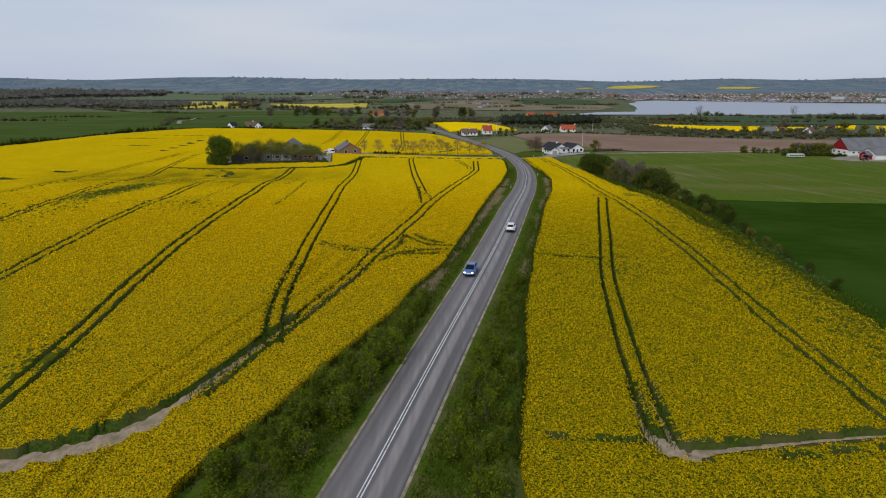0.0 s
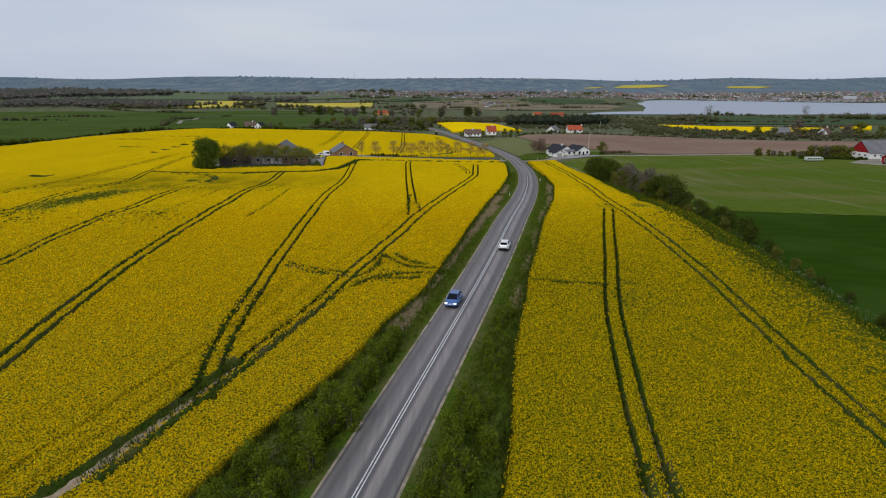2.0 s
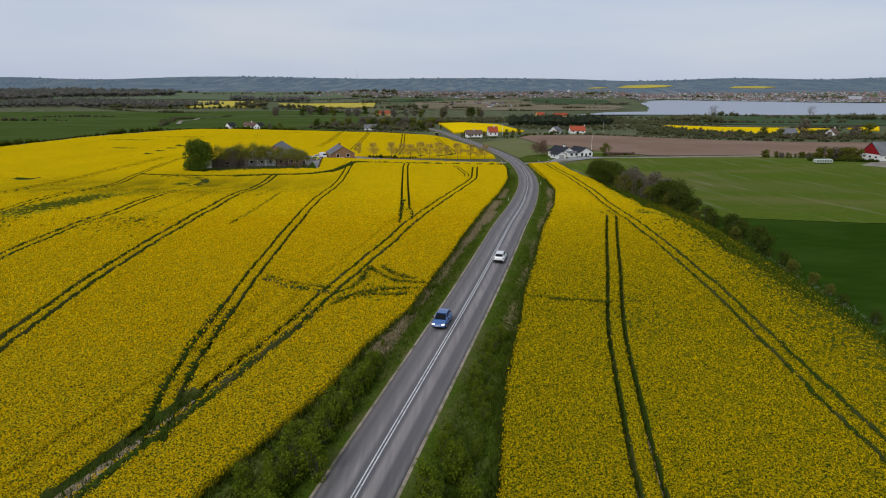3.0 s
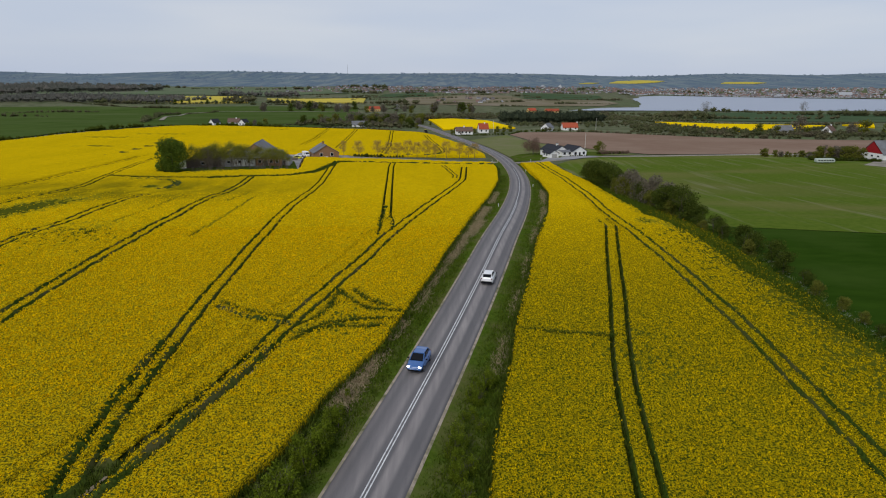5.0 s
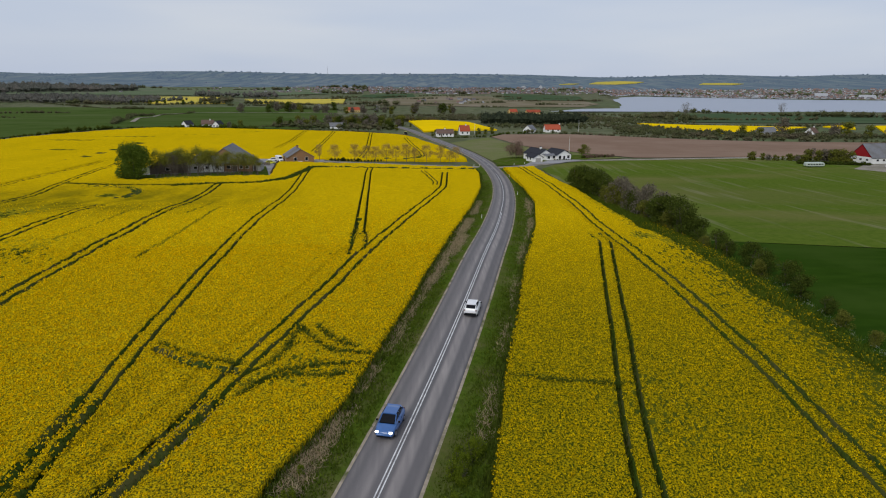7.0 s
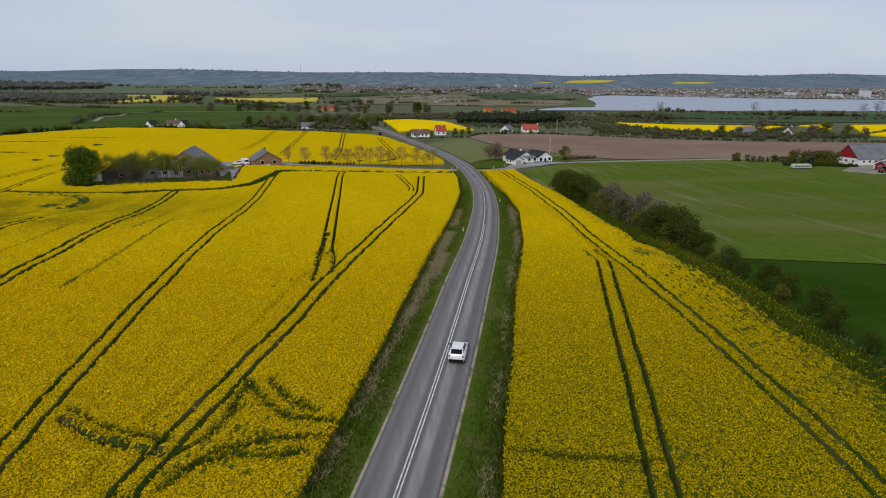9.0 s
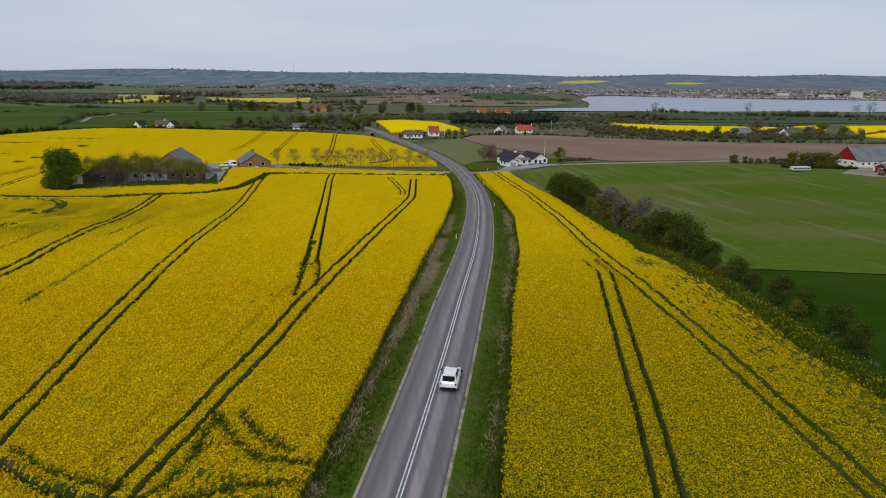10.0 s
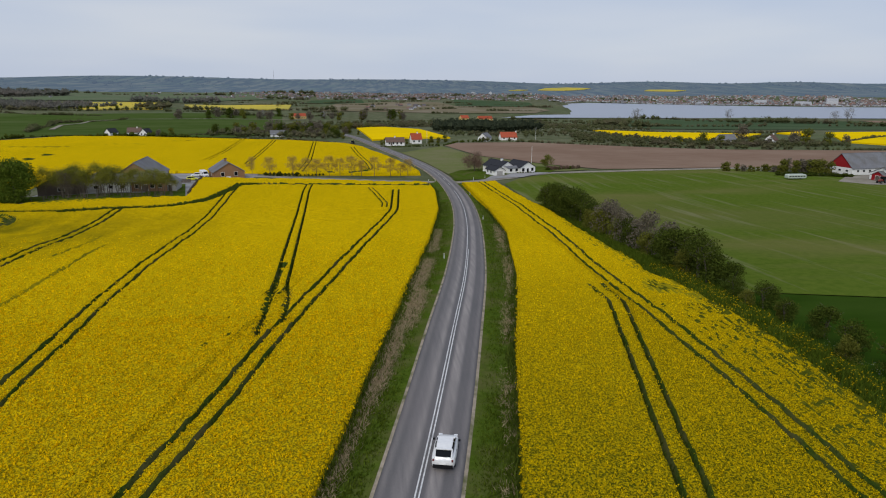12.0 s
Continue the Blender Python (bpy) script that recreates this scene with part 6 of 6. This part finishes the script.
# left hedge of the large field and the ones in the green fields
hedgerow("field_hedge", [[(-267, 150), (-267, 380), (-268, 478), (-245, 580), (-190, 584), (-120, 560)]], M_LEAFDARK, "low dark hedge along the field's edge", tall=4.4, wide=3.6, size=0.45)
hedgerow("field_hedge", [[(-280, 640), (-340, 800), (-430, 1010), (-400, 1185)], [(-500, 850), (-620, 840), (-900, 800)], [(-870, 1520), (-630, 1335), (-480, 1290)], [(-760, 1150), (-600, 1160)]], M_WOOD, "dark hedges between the green fields", tall=5.5, wide=5.0, size=0.9)
lane("field_track", [(-285, 690), (-350, 850), (-436, 1140), (-403, 1180), (-250, 1190), (-100, 1190)], 5.0, M_GRAVEL, "pale farm track between green fields", 0.9)
hedgerow("field_hedge", [[(-120, 562), (-60, 556), (-20, 520)], [(-160, 605), (-100, 612)]], M_WOOD, "low scrub along the far edge of the rapeseed", tall=1.8, wide=2.6, size=0.4)
wood("roadside_scrub", [(-128, 588), (-60, 566), (-24, 545), (-18, 575), (-30, 640), (-130, 650)], 6.0, 5.0, M_WOOD, "brown-green scrub beyond the rapeseed", 0.8, 16)
# trees where the road goes down
for i in range(26):
    x, y = rng.uniform(-75, -18), rng.uniform(600, 680)
    plant_row((far_trees[1], far_trees[2], far_trees[1], far_trees[0])[i % 4], [(x, y, rng.uniform(0.9, 1.7))])
for i in range(10):
    plant_row(far_trees[(1, 2)[i % 2]], [(-115 + 12 * i + rng.uniform(-3, 3), rng.uniform(615, 640), rng.uniform(0.6, 1.1))])
for x, y, s in ((-22, 568, 1.1), (-25, 575, 1.2), (-17, 560, 0.8), (-118, 598, 1.5), (-110, 600, 1.1), (14, 512, 0.7), (28, 512, 0.6), (46, 524, 0.8), (51, 520, 0.7), (44, 512, 0.5), (11, 505, 0.55), (56, 528, 0.9)):
    plant_row(far_trees[2] if s < 1 else far_trees[0], [(x, y, s)])
for x, y, k, s in ((-100, 592, 1, 1.3), (-95, 596, 2, 1.25), (-80, 586, 1, 0.7), (-62, 583, 0, 0.75), (-56, 586, 1, 0.9), (-50, 590, 2, 1.1), (-44, 594, 1, 1.3), (-38, 592, 1, 1.1), (-33, 598, 2, 1.2), (-160, 592, 1, 0.9), (-152, 596, 2, 1.1), (-205, 592, 2, 0.4), (-190, 590, 2, 0.3), (-176, 590, 0, 0.3)):
    plant_row(far_trees[k], [(x, y, s)])
for i in range(30):
    plant_row(far_trees[(1, 2, 1, 0)[i % 4]], [(rng.uniform(-360, 60), rng.uniform(1190, 1320), rng.uniform(1.6, 3.0))])
for i in range(16):
    plant_row(far_trees[(1, 2)[i % 2]], [(rng.uniform(-125, -15), rng.uniform(592, 650), rng.uniform(1.2, 1.9))])
hedgerow("garden_hedge", [[(10, 487), (30, 489), (50, 494)], [(52, 497), (64, 521), (84, 528)]], M_LEAFDARK, "dark hedge before the roadside houses", tall=2.2, wide=2.4, size=0.4)
# behind the ploughed field
hedgerow("field_hedge", [[(84, 529), (113, 527), (160, 500), (200, 480), (235, 469)], [(150, 530), (215, 498), (240, 500), (290, 490)], [(240, 470), (330, 461), (480, 455)]], M_WOOD, "mixed dark hedge behind the ploughed field", tall=3.4, wide=4.0, size=0.6)
hedgerow("field_hedge", [[(205, 520), (222, 545), (240, 528), (300, 556), (345, 590)], [(215, 700), (300, 660), (380, 650), (440, 690)], [(300, 490), (350, 515), (440, 580)]], M_WOOD, "scrub round the yellow fields", tall=3.0, wide=4.5, size=0.7)
wood("conifer_wood", [(62, 680), (90, 650), (128, 655), (172, 690), (165, 740), (120, 780), (70, 760)], 7.0, 11, M_CONIFER, "dark conifer wood behind the red-roofed houses", 1.3, 40)
for x, y, s in ((240, 512, 1.4), (250, 505, 1.2), (305, 505, 1.6), (318, 510, 1.9), (328, 500, 1.6), (283, 500, 0.9), (270, 500, 1.1), (345, 505, 1.2), (222, 512, 1.0)):
    plant_row(far_trees[(2, 1)[int(x) % 2]], [(x, y, s)])
plant_row(far_trees[1], [(286, 540, 2.1)])
wood("field_scrub", [(150, 535), (200, 500), (240, 488), (330, 478), (345, 500), (300, 520), (225, 545), (205, 620), (170, 600)], 4.6, 3.4, M_WOOD, "tangled scrub between the ploughed and the yellow field", 0.9, 26)
wood("field_scrub", [(60, 600), (110, 575), (190, 590), (205, 690), (140, 640), (70, 640)], 8.0, 4.0, M_WOOD, "scrub and young trees behind the houses", 0.9, 22)
wood("lowland_scrub", [(-95, 650), (-10, 830), (30, 1180), (300, 1180), (300, 720), (215, 715), (150, 800), (60, 815), (10, 815)], 9.0, 4.0, M_WOOD, "olive scrub and rough grass in the lowland", 1.1, 12)
# along the shore and the lowland
hedgerow("shore_scrub", [[(250, 1235), (400, 1150), (420, 1090)], [(300, 820), (400, 900), (520, 880)], [(560, 1180), (700, 1100), (1000, 1040), (1400, 1060)], [(620, 900), (800, 880), (1000, 900)], [(310, 980), (380, 1010), (330, 1120)], [(480, 1235), (590, 1225), (660, 1200)]], M_WOOD, "dark scrub and trees along the shore", tall=11, wide=9, size=1.5)
# twigs of the shore trees greyed pale, haze put into their colour
shore_tree = plant("shore_tree", 6.2, 3.2, surface("hazed_bare_twigs", (0.24, 0.235, 0.225), (0.31, 0.30, 0.285), fine=0.5, island=0.2, bump=0), 420, 0.17, "bare grey tree on the shore", "tree", stems=3, low=0.3, lobes=22, thick=0.1, hollow=0.2, at=plant_at(700, 1165))
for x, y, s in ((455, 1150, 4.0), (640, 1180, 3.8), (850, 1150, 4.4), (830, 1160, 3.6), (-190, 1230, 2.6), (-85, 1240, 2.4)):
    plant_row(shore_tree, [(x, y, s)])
lowland = [[(-420 + 31 * i + 30 * math.sin(i * 1.7), 1440 + 60 * ((i * 7) % 9)), (-340 + 31 * i + 40 * math.cos(i * 2.3), 1450 + 60 * ((i * 7) % 9))] for i in range(26)]
hedgerow("lowland_hedges", lowland, M_WOOD, "hedges and tree rows across the lowland", tall=6, wide=7, size=1.2)
hedgerow("marsh_scrub", [[(-20, 840), (120, 860), (260, 820)], [(-60, 960), (80, 980), (260, 1000)], [(60, 1080), (240, 1100)], [(-100, 1100), (20, 1140)], [(200, 900), (300, 960)], [(-40, 700), (20, 830)]], M_WOOD, "brown-green scrub in the lowland before the bay", tall=6.5, wide=9, size=1.3, per=1.4)
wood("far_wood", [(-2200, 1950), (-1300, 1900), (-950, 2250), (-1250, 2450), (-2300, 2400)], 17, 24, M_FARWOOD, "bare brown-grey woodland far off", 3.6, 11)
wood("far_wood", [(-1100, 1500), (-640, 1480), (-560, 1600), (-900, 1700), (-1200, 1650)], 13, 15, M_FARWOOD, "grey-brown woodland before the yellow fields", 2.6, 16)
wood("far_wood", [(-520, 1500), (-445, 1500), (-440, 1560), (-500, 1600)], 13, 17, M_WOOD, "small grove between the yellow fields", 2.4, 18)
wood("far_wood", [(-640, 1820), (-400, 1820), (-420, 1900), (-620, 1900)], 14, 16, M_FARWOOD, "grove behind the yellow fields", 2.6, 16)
for i, x in enumerate((-640, -600, -585, -570, -530)):
    plant_row(far_trees[0], [(x, 1478 + i, 1.7)])


# woods on the far hills, sharing the hills' added glow for haze
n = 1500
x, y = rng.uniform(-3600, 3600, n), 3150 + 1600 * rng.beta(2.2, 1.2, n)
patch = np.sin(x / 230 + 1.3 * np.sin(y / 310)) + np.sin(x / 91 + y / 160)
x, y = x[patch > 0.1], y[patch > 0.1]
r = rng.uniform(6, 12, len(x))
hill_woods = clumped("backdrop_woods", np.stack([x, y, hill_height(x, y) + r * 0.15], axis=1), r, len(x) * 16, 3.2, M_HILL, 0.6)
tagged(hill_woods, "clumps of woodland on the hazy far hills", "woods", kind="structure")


# ---- town on the far shore ----
def town(name, spots, label, walls, roofs):
    """Many small gabled houses joined into one mass; spots: x, y, length, width, height."""
    V, F, MI = [], [], []
    for x, y, l, w, h in spots:
        a = rng.uniform(-0.6, 0.6) + (1.57 if rng.random() < 0.35 else 0)
        c, s = math.cos(a), math.sin(a)
        z = float(height(x, y)) - 1
        rh = w * rng.uniform(0.35, 0.6)
        pts = [(-l, -w, 0), (l, -w, 0), (l, w, 0), (-l, w, 0), (-l, -w, h), (l, -w, h), (l, w, h), (-l, w, h), (-l, 0, h + rh), (l, 0, h + rh)]
        o = len(V)
        V += [(x + 0.5 * (px * c - py * s), y + 0.5 * (px * s + py * c), z + pz + 1) for px, py, pz in pts]
        wi, ri = int(rng.integers(0, len(walls))), len(walls) + int(rng.integers(0, len(roofs)))
        for f, m in (((0, 1, 5, 4), wi), ((1, 2, 6, 5), wi), ((2, 3, 7, 6), wi), ((3, 0, 4, 7), wi), ((4, 7, 8), wi), ((5, 9, 6), wi), ((4, 5, 9, 8), ri), ((7, 8, 9, 6), ri)):
            F.append([o + k for k in f])
            MI.append(m)
    ob = put_mesh(name, V, F, list(walls) + list(roofs), mat_index=MI)
    return tagged(ob, label, "town", kind="stuff")


ROOFS = (M_HAZYRED, M_HAZYROOF, M_HAZYROOF, M_HAZYROOF, M_BROWNROOF, M_HAZYROOF)
spots = []
for i in range(950):
    x, y = rng.normal(120, 330), rng.uniform(2120, 2740)
    if not inside(np.array(x), np.array(y), BAY):
        spots.append((x, y, rng.uniform(6.5, 10), rng.uniform(5, 7), rng.uniform(2.0, 3.4)))
for i in range(16):
    spots.append((rng.uniform(-20, 150), rng.uniform(1500, 1720), rng.uniform(8, 13), 7.0, 2.8))
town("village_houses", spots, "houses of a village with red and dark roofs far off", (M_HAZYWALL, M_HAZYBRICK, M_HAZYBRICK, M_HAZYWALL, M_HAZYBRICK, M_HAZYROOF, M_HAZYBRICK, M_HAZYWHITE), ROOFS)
spots = []
for i in range(1500):
    t = rng.uniform(0, 1)
    x = 640 + 1400 * t
    shore = float(np.interp(x, [640, 720, 840, 1020, 1240, 1650, 2400], [2420, 2440, 2580, 2420, 2250, 2150, 2220]))
    d = 4 + 620 * rng.uniform(0, 1) ** 1.9 * (0.5 + t * 0.5)
    spots.append((x, shore + d, rng.uniform(7, 11), rng.uniform(5, 8), rng.uniform(2.5, 5.0)))
town("harbour_town", spots, "harbour town of white houses with red roofs along the water", (M_HAZYWALL, M_HAZYWHITE, M_HAZYWALL, M_HAZYBRICK), (M_HAZYRED, M_HAZYRED, M_HAZYROOF, M_HAZYROOF))
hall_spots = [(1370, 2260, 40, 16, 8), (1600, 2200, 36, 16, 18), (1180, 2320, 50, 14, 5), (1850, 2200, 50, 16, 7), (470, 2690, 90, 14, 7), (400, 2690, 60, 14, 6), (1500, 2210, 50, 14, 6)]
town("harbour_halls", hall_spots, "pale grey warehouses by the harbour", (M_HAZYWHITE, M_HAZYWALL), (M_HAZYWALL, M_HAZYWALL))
hedgerow("village_trees", [[(-260 + 45 * i + 20 * math.sin(i * 2.1), 2100 + 33 * ((i * 7) % 18)), (-200 + 45 * i, 2105 + 33 * ((i * 7) % 18))] for i in range(24)], M_WOOD, "trees among the houses of the village", tall=9, wide=8, size=1.6)
hedgerow("field_trees", [[(-780, 1480), (-600, 1474), (-440, 1490)], [(-400, 1500), (-180, 1505), (-60, 1480)], [(-420, 1735), (-190, 1705)], [(-300, 1330), (-160, 1300), (-60, 1330)]], M_WOOD, "brown-green trees along the far yellow fields", tall=11, wide=8, size=1.4)
C = [[(x, y) for x, y in ((-400 + 70 * i, 1960 + 37 * ((i * 5) % 17)), (-340 + 70 * i, 1975 + 37 * ((i * 5) % 17)))] for i in range(22)]
hedgerow("town_trees", C + [[(700, 2480), (900, 2640), (1100, 2520)], [(1200, 2420), (1600, 2330), (2200, 2400)]], M_WOOD, "trees among the houses of the town", tall=11, wide=9, size=2.0)
hedgerow("hill_hedges", [[(-2500 + 260 * i, 2350 + 45 * ((i * 5) % 7)), (-2300 + 260 * i, 2370 + 45 * ((i * 5) % 7))] for i in range(9)], M_WOOD, "far hedges at the foot of the hills", tall=14, wide=14, size=3.0)

def radio_mast(x, y, tall):
    e = thing("radio_mast", x, y, float(hill_height(x, y)) - 1.0)
    bm = bmesh.new()
    for i in range(3):
        a, b = i * 2.094, (i + 1) * 2.094
        tube(bm, (1.6 * math.cos(a), 1.6 * math.sin(a), 0), (0.5 * math.cos(a), 0.5 * math.sin(a), tall), 0.35, 0.2, 5)
        for k in range(8):
            f, g = k / 8, (k + 1) / 8
            r, q = 1.6 - 1.1 * f, 1.6 - 1.1 * g
            tube(bm, (r * math.cos(a), r * math.sin(a), f * tall), (q * math.cos(b), q * math.sin(b), g * tall), 0.12, 0.12, 4)
    part("lattice", bm, M_GREYROOF, e)
    bm = bmesh.new()
    tube(bm, (0, 0, tall), (0, 0, tall * 1.2), 0.2, 0.1, 5)
    part("aerial", bm, M_GREYROOF, e)
    return tagged(e, "slender grey radio mast on the far ridge", "mast")


radio_mast(-705, 4740, 55)

# ---- grass and weeds on the verges ----
def blades(name, px, py, tall, material, label, spread=0.12, lift=0.0, n_blade=3, bend=0.35, slim=1.0):
    """Tufts of a few upright blades each."""
    n = len(px)
    z = height(px, py) + lift
    V = np.zeros((n, n_blade, 3, 3))
    for b in range(n_blade):
        a = rng.uniform(0, 2 * np.pi, n)
        h = tall * rng.uniform(0.5, 1.2, n)
        w = slim * spread * rng.uniform(0.4, 0.9, n)
        lx, ly = np.cos(a), np.sin(a)
        ox, oy = rng.normal(0, spread, n), rng.normal(0, spread, n)
        lean = rng.normal(0, bend, (2, n)) * h
        V[:, b, 0] = np.stack([px + ox - ly * w / 2, py + oy + lx * w / 2, z], axis=1)
        V[:, b, 1] = np.stack([px + ox + ly * w / 2, py + oy - lx * w / 2, z], axis=1)
        V[:, b, 2] = np.stack([px + ox + lean[0], py + oy + lean[1], z + h], axis=1)
    ob = put_mesh(name, V.reshape(-1, 3), np.arange(n * n_blade * 3).reshape(-1, 3), material)
    return tagged(ob, label, "grass", kind="stuff")


def verge_spots(y0, y1, lo, hi, per_m, side):
    n = int((y1 - y0) * per_m)
    y = rng.uniform(y0, y1, n)
    x, ax, ay = road_frame(y)
    o = side * rng.uniform(lo, hi, n)
    return x + o * ax, y + o * ay


gxs, gys = zip(verge_spots(38, 96, 8.0, 12.5, 70, -1), verge_spots(38, 96, 7.5, 11.5, 70, 1), verge_spots(40, 130, 3.5, 8.2, 120, -1), verge_spots(40, 130, 3.5, 8.0, 120, 1), verge_spots(130, 260, 3.6, 8.0, 40, -1), verge_spots(130, 260, 3.6, 9.0, 40, 1))
blades("verge_grass", np.concatenate(gxs), np.concatenate(gys), 0.28, M_GRASS, "rough green grass on the verges", 0.19, 0.0, 2)
# pale dead grass in patches
px, py = [], []
for y0, y1, o0, o1, side, n in ((84, 97, 5.6, 8.0, -1, 1100), (98, 106, 5.8, 7.4, -1, 350), (107, 124, 5.6, 7.6, -1, 800), (122, 134, 5.6, 7.2, -1, 500), (128, 146, 5.2, 7.8, -1, 1100), (144, 162, 4.6, 6.8, -1, 900), (160, 182, 5.4, 8.2, -1, 1000), (186, 214, 5.6, 8.0, -1, 800), (94, 104, 5.6, 7.4, 1, 300), (108, 120, 5.6, 7.0, 1, 220), (122, 136, 5.4, 7.6, 1, 420), (140, 156, 5.4, 7.4, 1, 400), (156, 186, 6.0, 9.0, 1, 1100), (188, 222, 5.6, 9.5, 1, 1600)):
    n = int(n * (0.65 if side < 0 else 0.4))
    y = y0 + (y1 - y0) * rng.beta(1.6, 1.6, n)
    x, ax, ay = road_frame(y)
    o = side * (o0 + (o1 - o0) * rng.beta(1.6, 1.6, n))
    px.append(x + o * ax), py.append(y + o * ay)
blades("dead_grass", np.concatenate(px), np.concatenate(py), 0.36, M_STRAW, "pale dead grass and reeds on the bank", 0.28, 0.02, 5, 0.9, 0.32)
# green leafy edge of the crop
ex, ey = [], []
for poly in (LEFT_FIELD[1:18], RIGHT_FIELD[1:13]):
    for (x0, y0), (x1, y1) in zip(poly[:-1], poly[1:]):
        n = int(math.hypot(x1 - x0, y1 - y0) * (14 if y0 < 140 else 6))
        t = rng.uniform(0, 1, n)
        ex.append(x0 + (x1 - x0) * t + rng.normal(0, 0.3, n)), ey.append(y0 + (y1 - y0) * t + rng.normal(0, 0.3, n))
blades("crop_edge_leaves", np.concatenate(ex), np.concatenate(ey), 0.85, M_STEM, "green stems and leaves at the crop's edge", 0.25, 0.0, 3)
# weedy, thinly flowering margin by the hedge
n = 7600
y = rng.uniform(95, 215, n)
x = 54.6 - np.abs(rng.normal(0, 2.2, n))
blades("margin_weeds", x, y, 0.95, M_GRASS, "green weeds along the field margin", 0.26, 0.1, 3)
n = 1900
y = rng.uniform(84, 172, n)
x = 55.2 - np.abs(rng.normal(0, 2.4, n))
V, F = leaf_cloud(np.stack([x, y, height(x, y) + rng.uniform(0.75, 1.15, n)], axis=1), np.full(n, 0.12), n * 2, 0.055, 0.8, 0.0)
tagged(put_mesh("stray_rape_flowers", V, F, M_HEAD), "thin scattered yellow rape flowers among weeds", "wildflowers", kind="stuff")
n = 7000
y = rng.uniform(60, 252, n)
blades("hedge_bottom", 55.2 + rng.normal(0, 1.1, n), y, 0.6, M_GRASS, "long grass along the hedge bottom", 0.2, 0.0, 4)
n = 150
y = 88 + 52 * rng.beta(1.2, 1.6, n)
x = 57.2 + rng.normal(0, 0.5, n)
V, F = leaf_cloud(np.stack([x, y, height(x, y) + 0.55], axis=1), np.full(n, 0.45), n * 7, 0.045, 0.5, 0.1)
tagged(put_mesh("cow_parsley", V, F, M_PARSLEY), "white flowering cow parsley along the hedge", "wildflowers", kind="stuff")
# green stems showing in and beside the wheel lines
sx, sy = [], []
for line, half in TRACKS:
    if half > 0.5:
        continue
    for a, b in zip(line[:-1], line[1:]):
        if a[1] > 170:
            continue
        n = int(np.hypot(*(b - a)) * 12)
        t = rng.uniform(0, 1, n)[:, None]
        d = (b - a) / max(np.hypot(*(b - a)), 1e-6)
        s = rng.choice([-1, 1], n)[:, None] * (half + rng.uniform(-0.2, 0.12, n)[:, None])
        p = a + t * (b - a) + s * np.array([-d[1], d[0]])
        sx.append(p[:, 0]), sy.append(p[:, 1])
blades("track_edge_leaves", np.concatenate(sx), np.concatenate(sy), 0.75, M_STEM, "green stems beside the wheel tracks", 0.22, 0.0, 2)
# leafy plants left standing in the wide lane below the farm
sx, sy = [], []
for line, half in TRACKS:
    for a, b in zip(line[:-1], line[1:]):
        if half < 0.45 or not 240 < a[1] < 300 or a[0] > -34:
            continue
        run = np.hypot(*(b - a))
        n = int(run * 34)
        d = (b - a) / max(run, 1e-6)
        p = a + rng.uniform(0, 1, n)[:, None] * (b - a) + rng.normal(0, half * 0.62, n)[:, None] * np.array([-d[1], d[0]])
        sx.append(p[:, 0]), sy.append(p[:, 1])
blades("lane_leaves", np.concatenate(sx), np.concatenate(sy), 1.0, M_STEM, "green leafy plants in the lane through the rapeseed", 0.4, 0.15, 3)
# pressed plants showing their leaves along the turning lines
sx, sy = [], []
for line, half in SHALLOW:
    for a, b in zip(line[:-1], line[1:]):
        if a[1] > 150:
            continue
        run = np.hypot(*(b - a))
        n = int(run * 46)
        t = rng.uniform(0, 1, n)[:, None]
        d = (b - a) / max(run, 1e-6)
        p = a + t * (b - a) + rng.normal(0, half * 0.55, n)[:, None] * np.array([-d[1], d[0]])
        sx.append(p[:, 0]), sy.append(p[:, 1])
blades("pressed_leaves", np.concatenate(sx), np.concatenate(sy), 0.42, M_STEM, "green leaves of pressed plants in the turning lines", 0.2, 0.66, 2, 0.8)
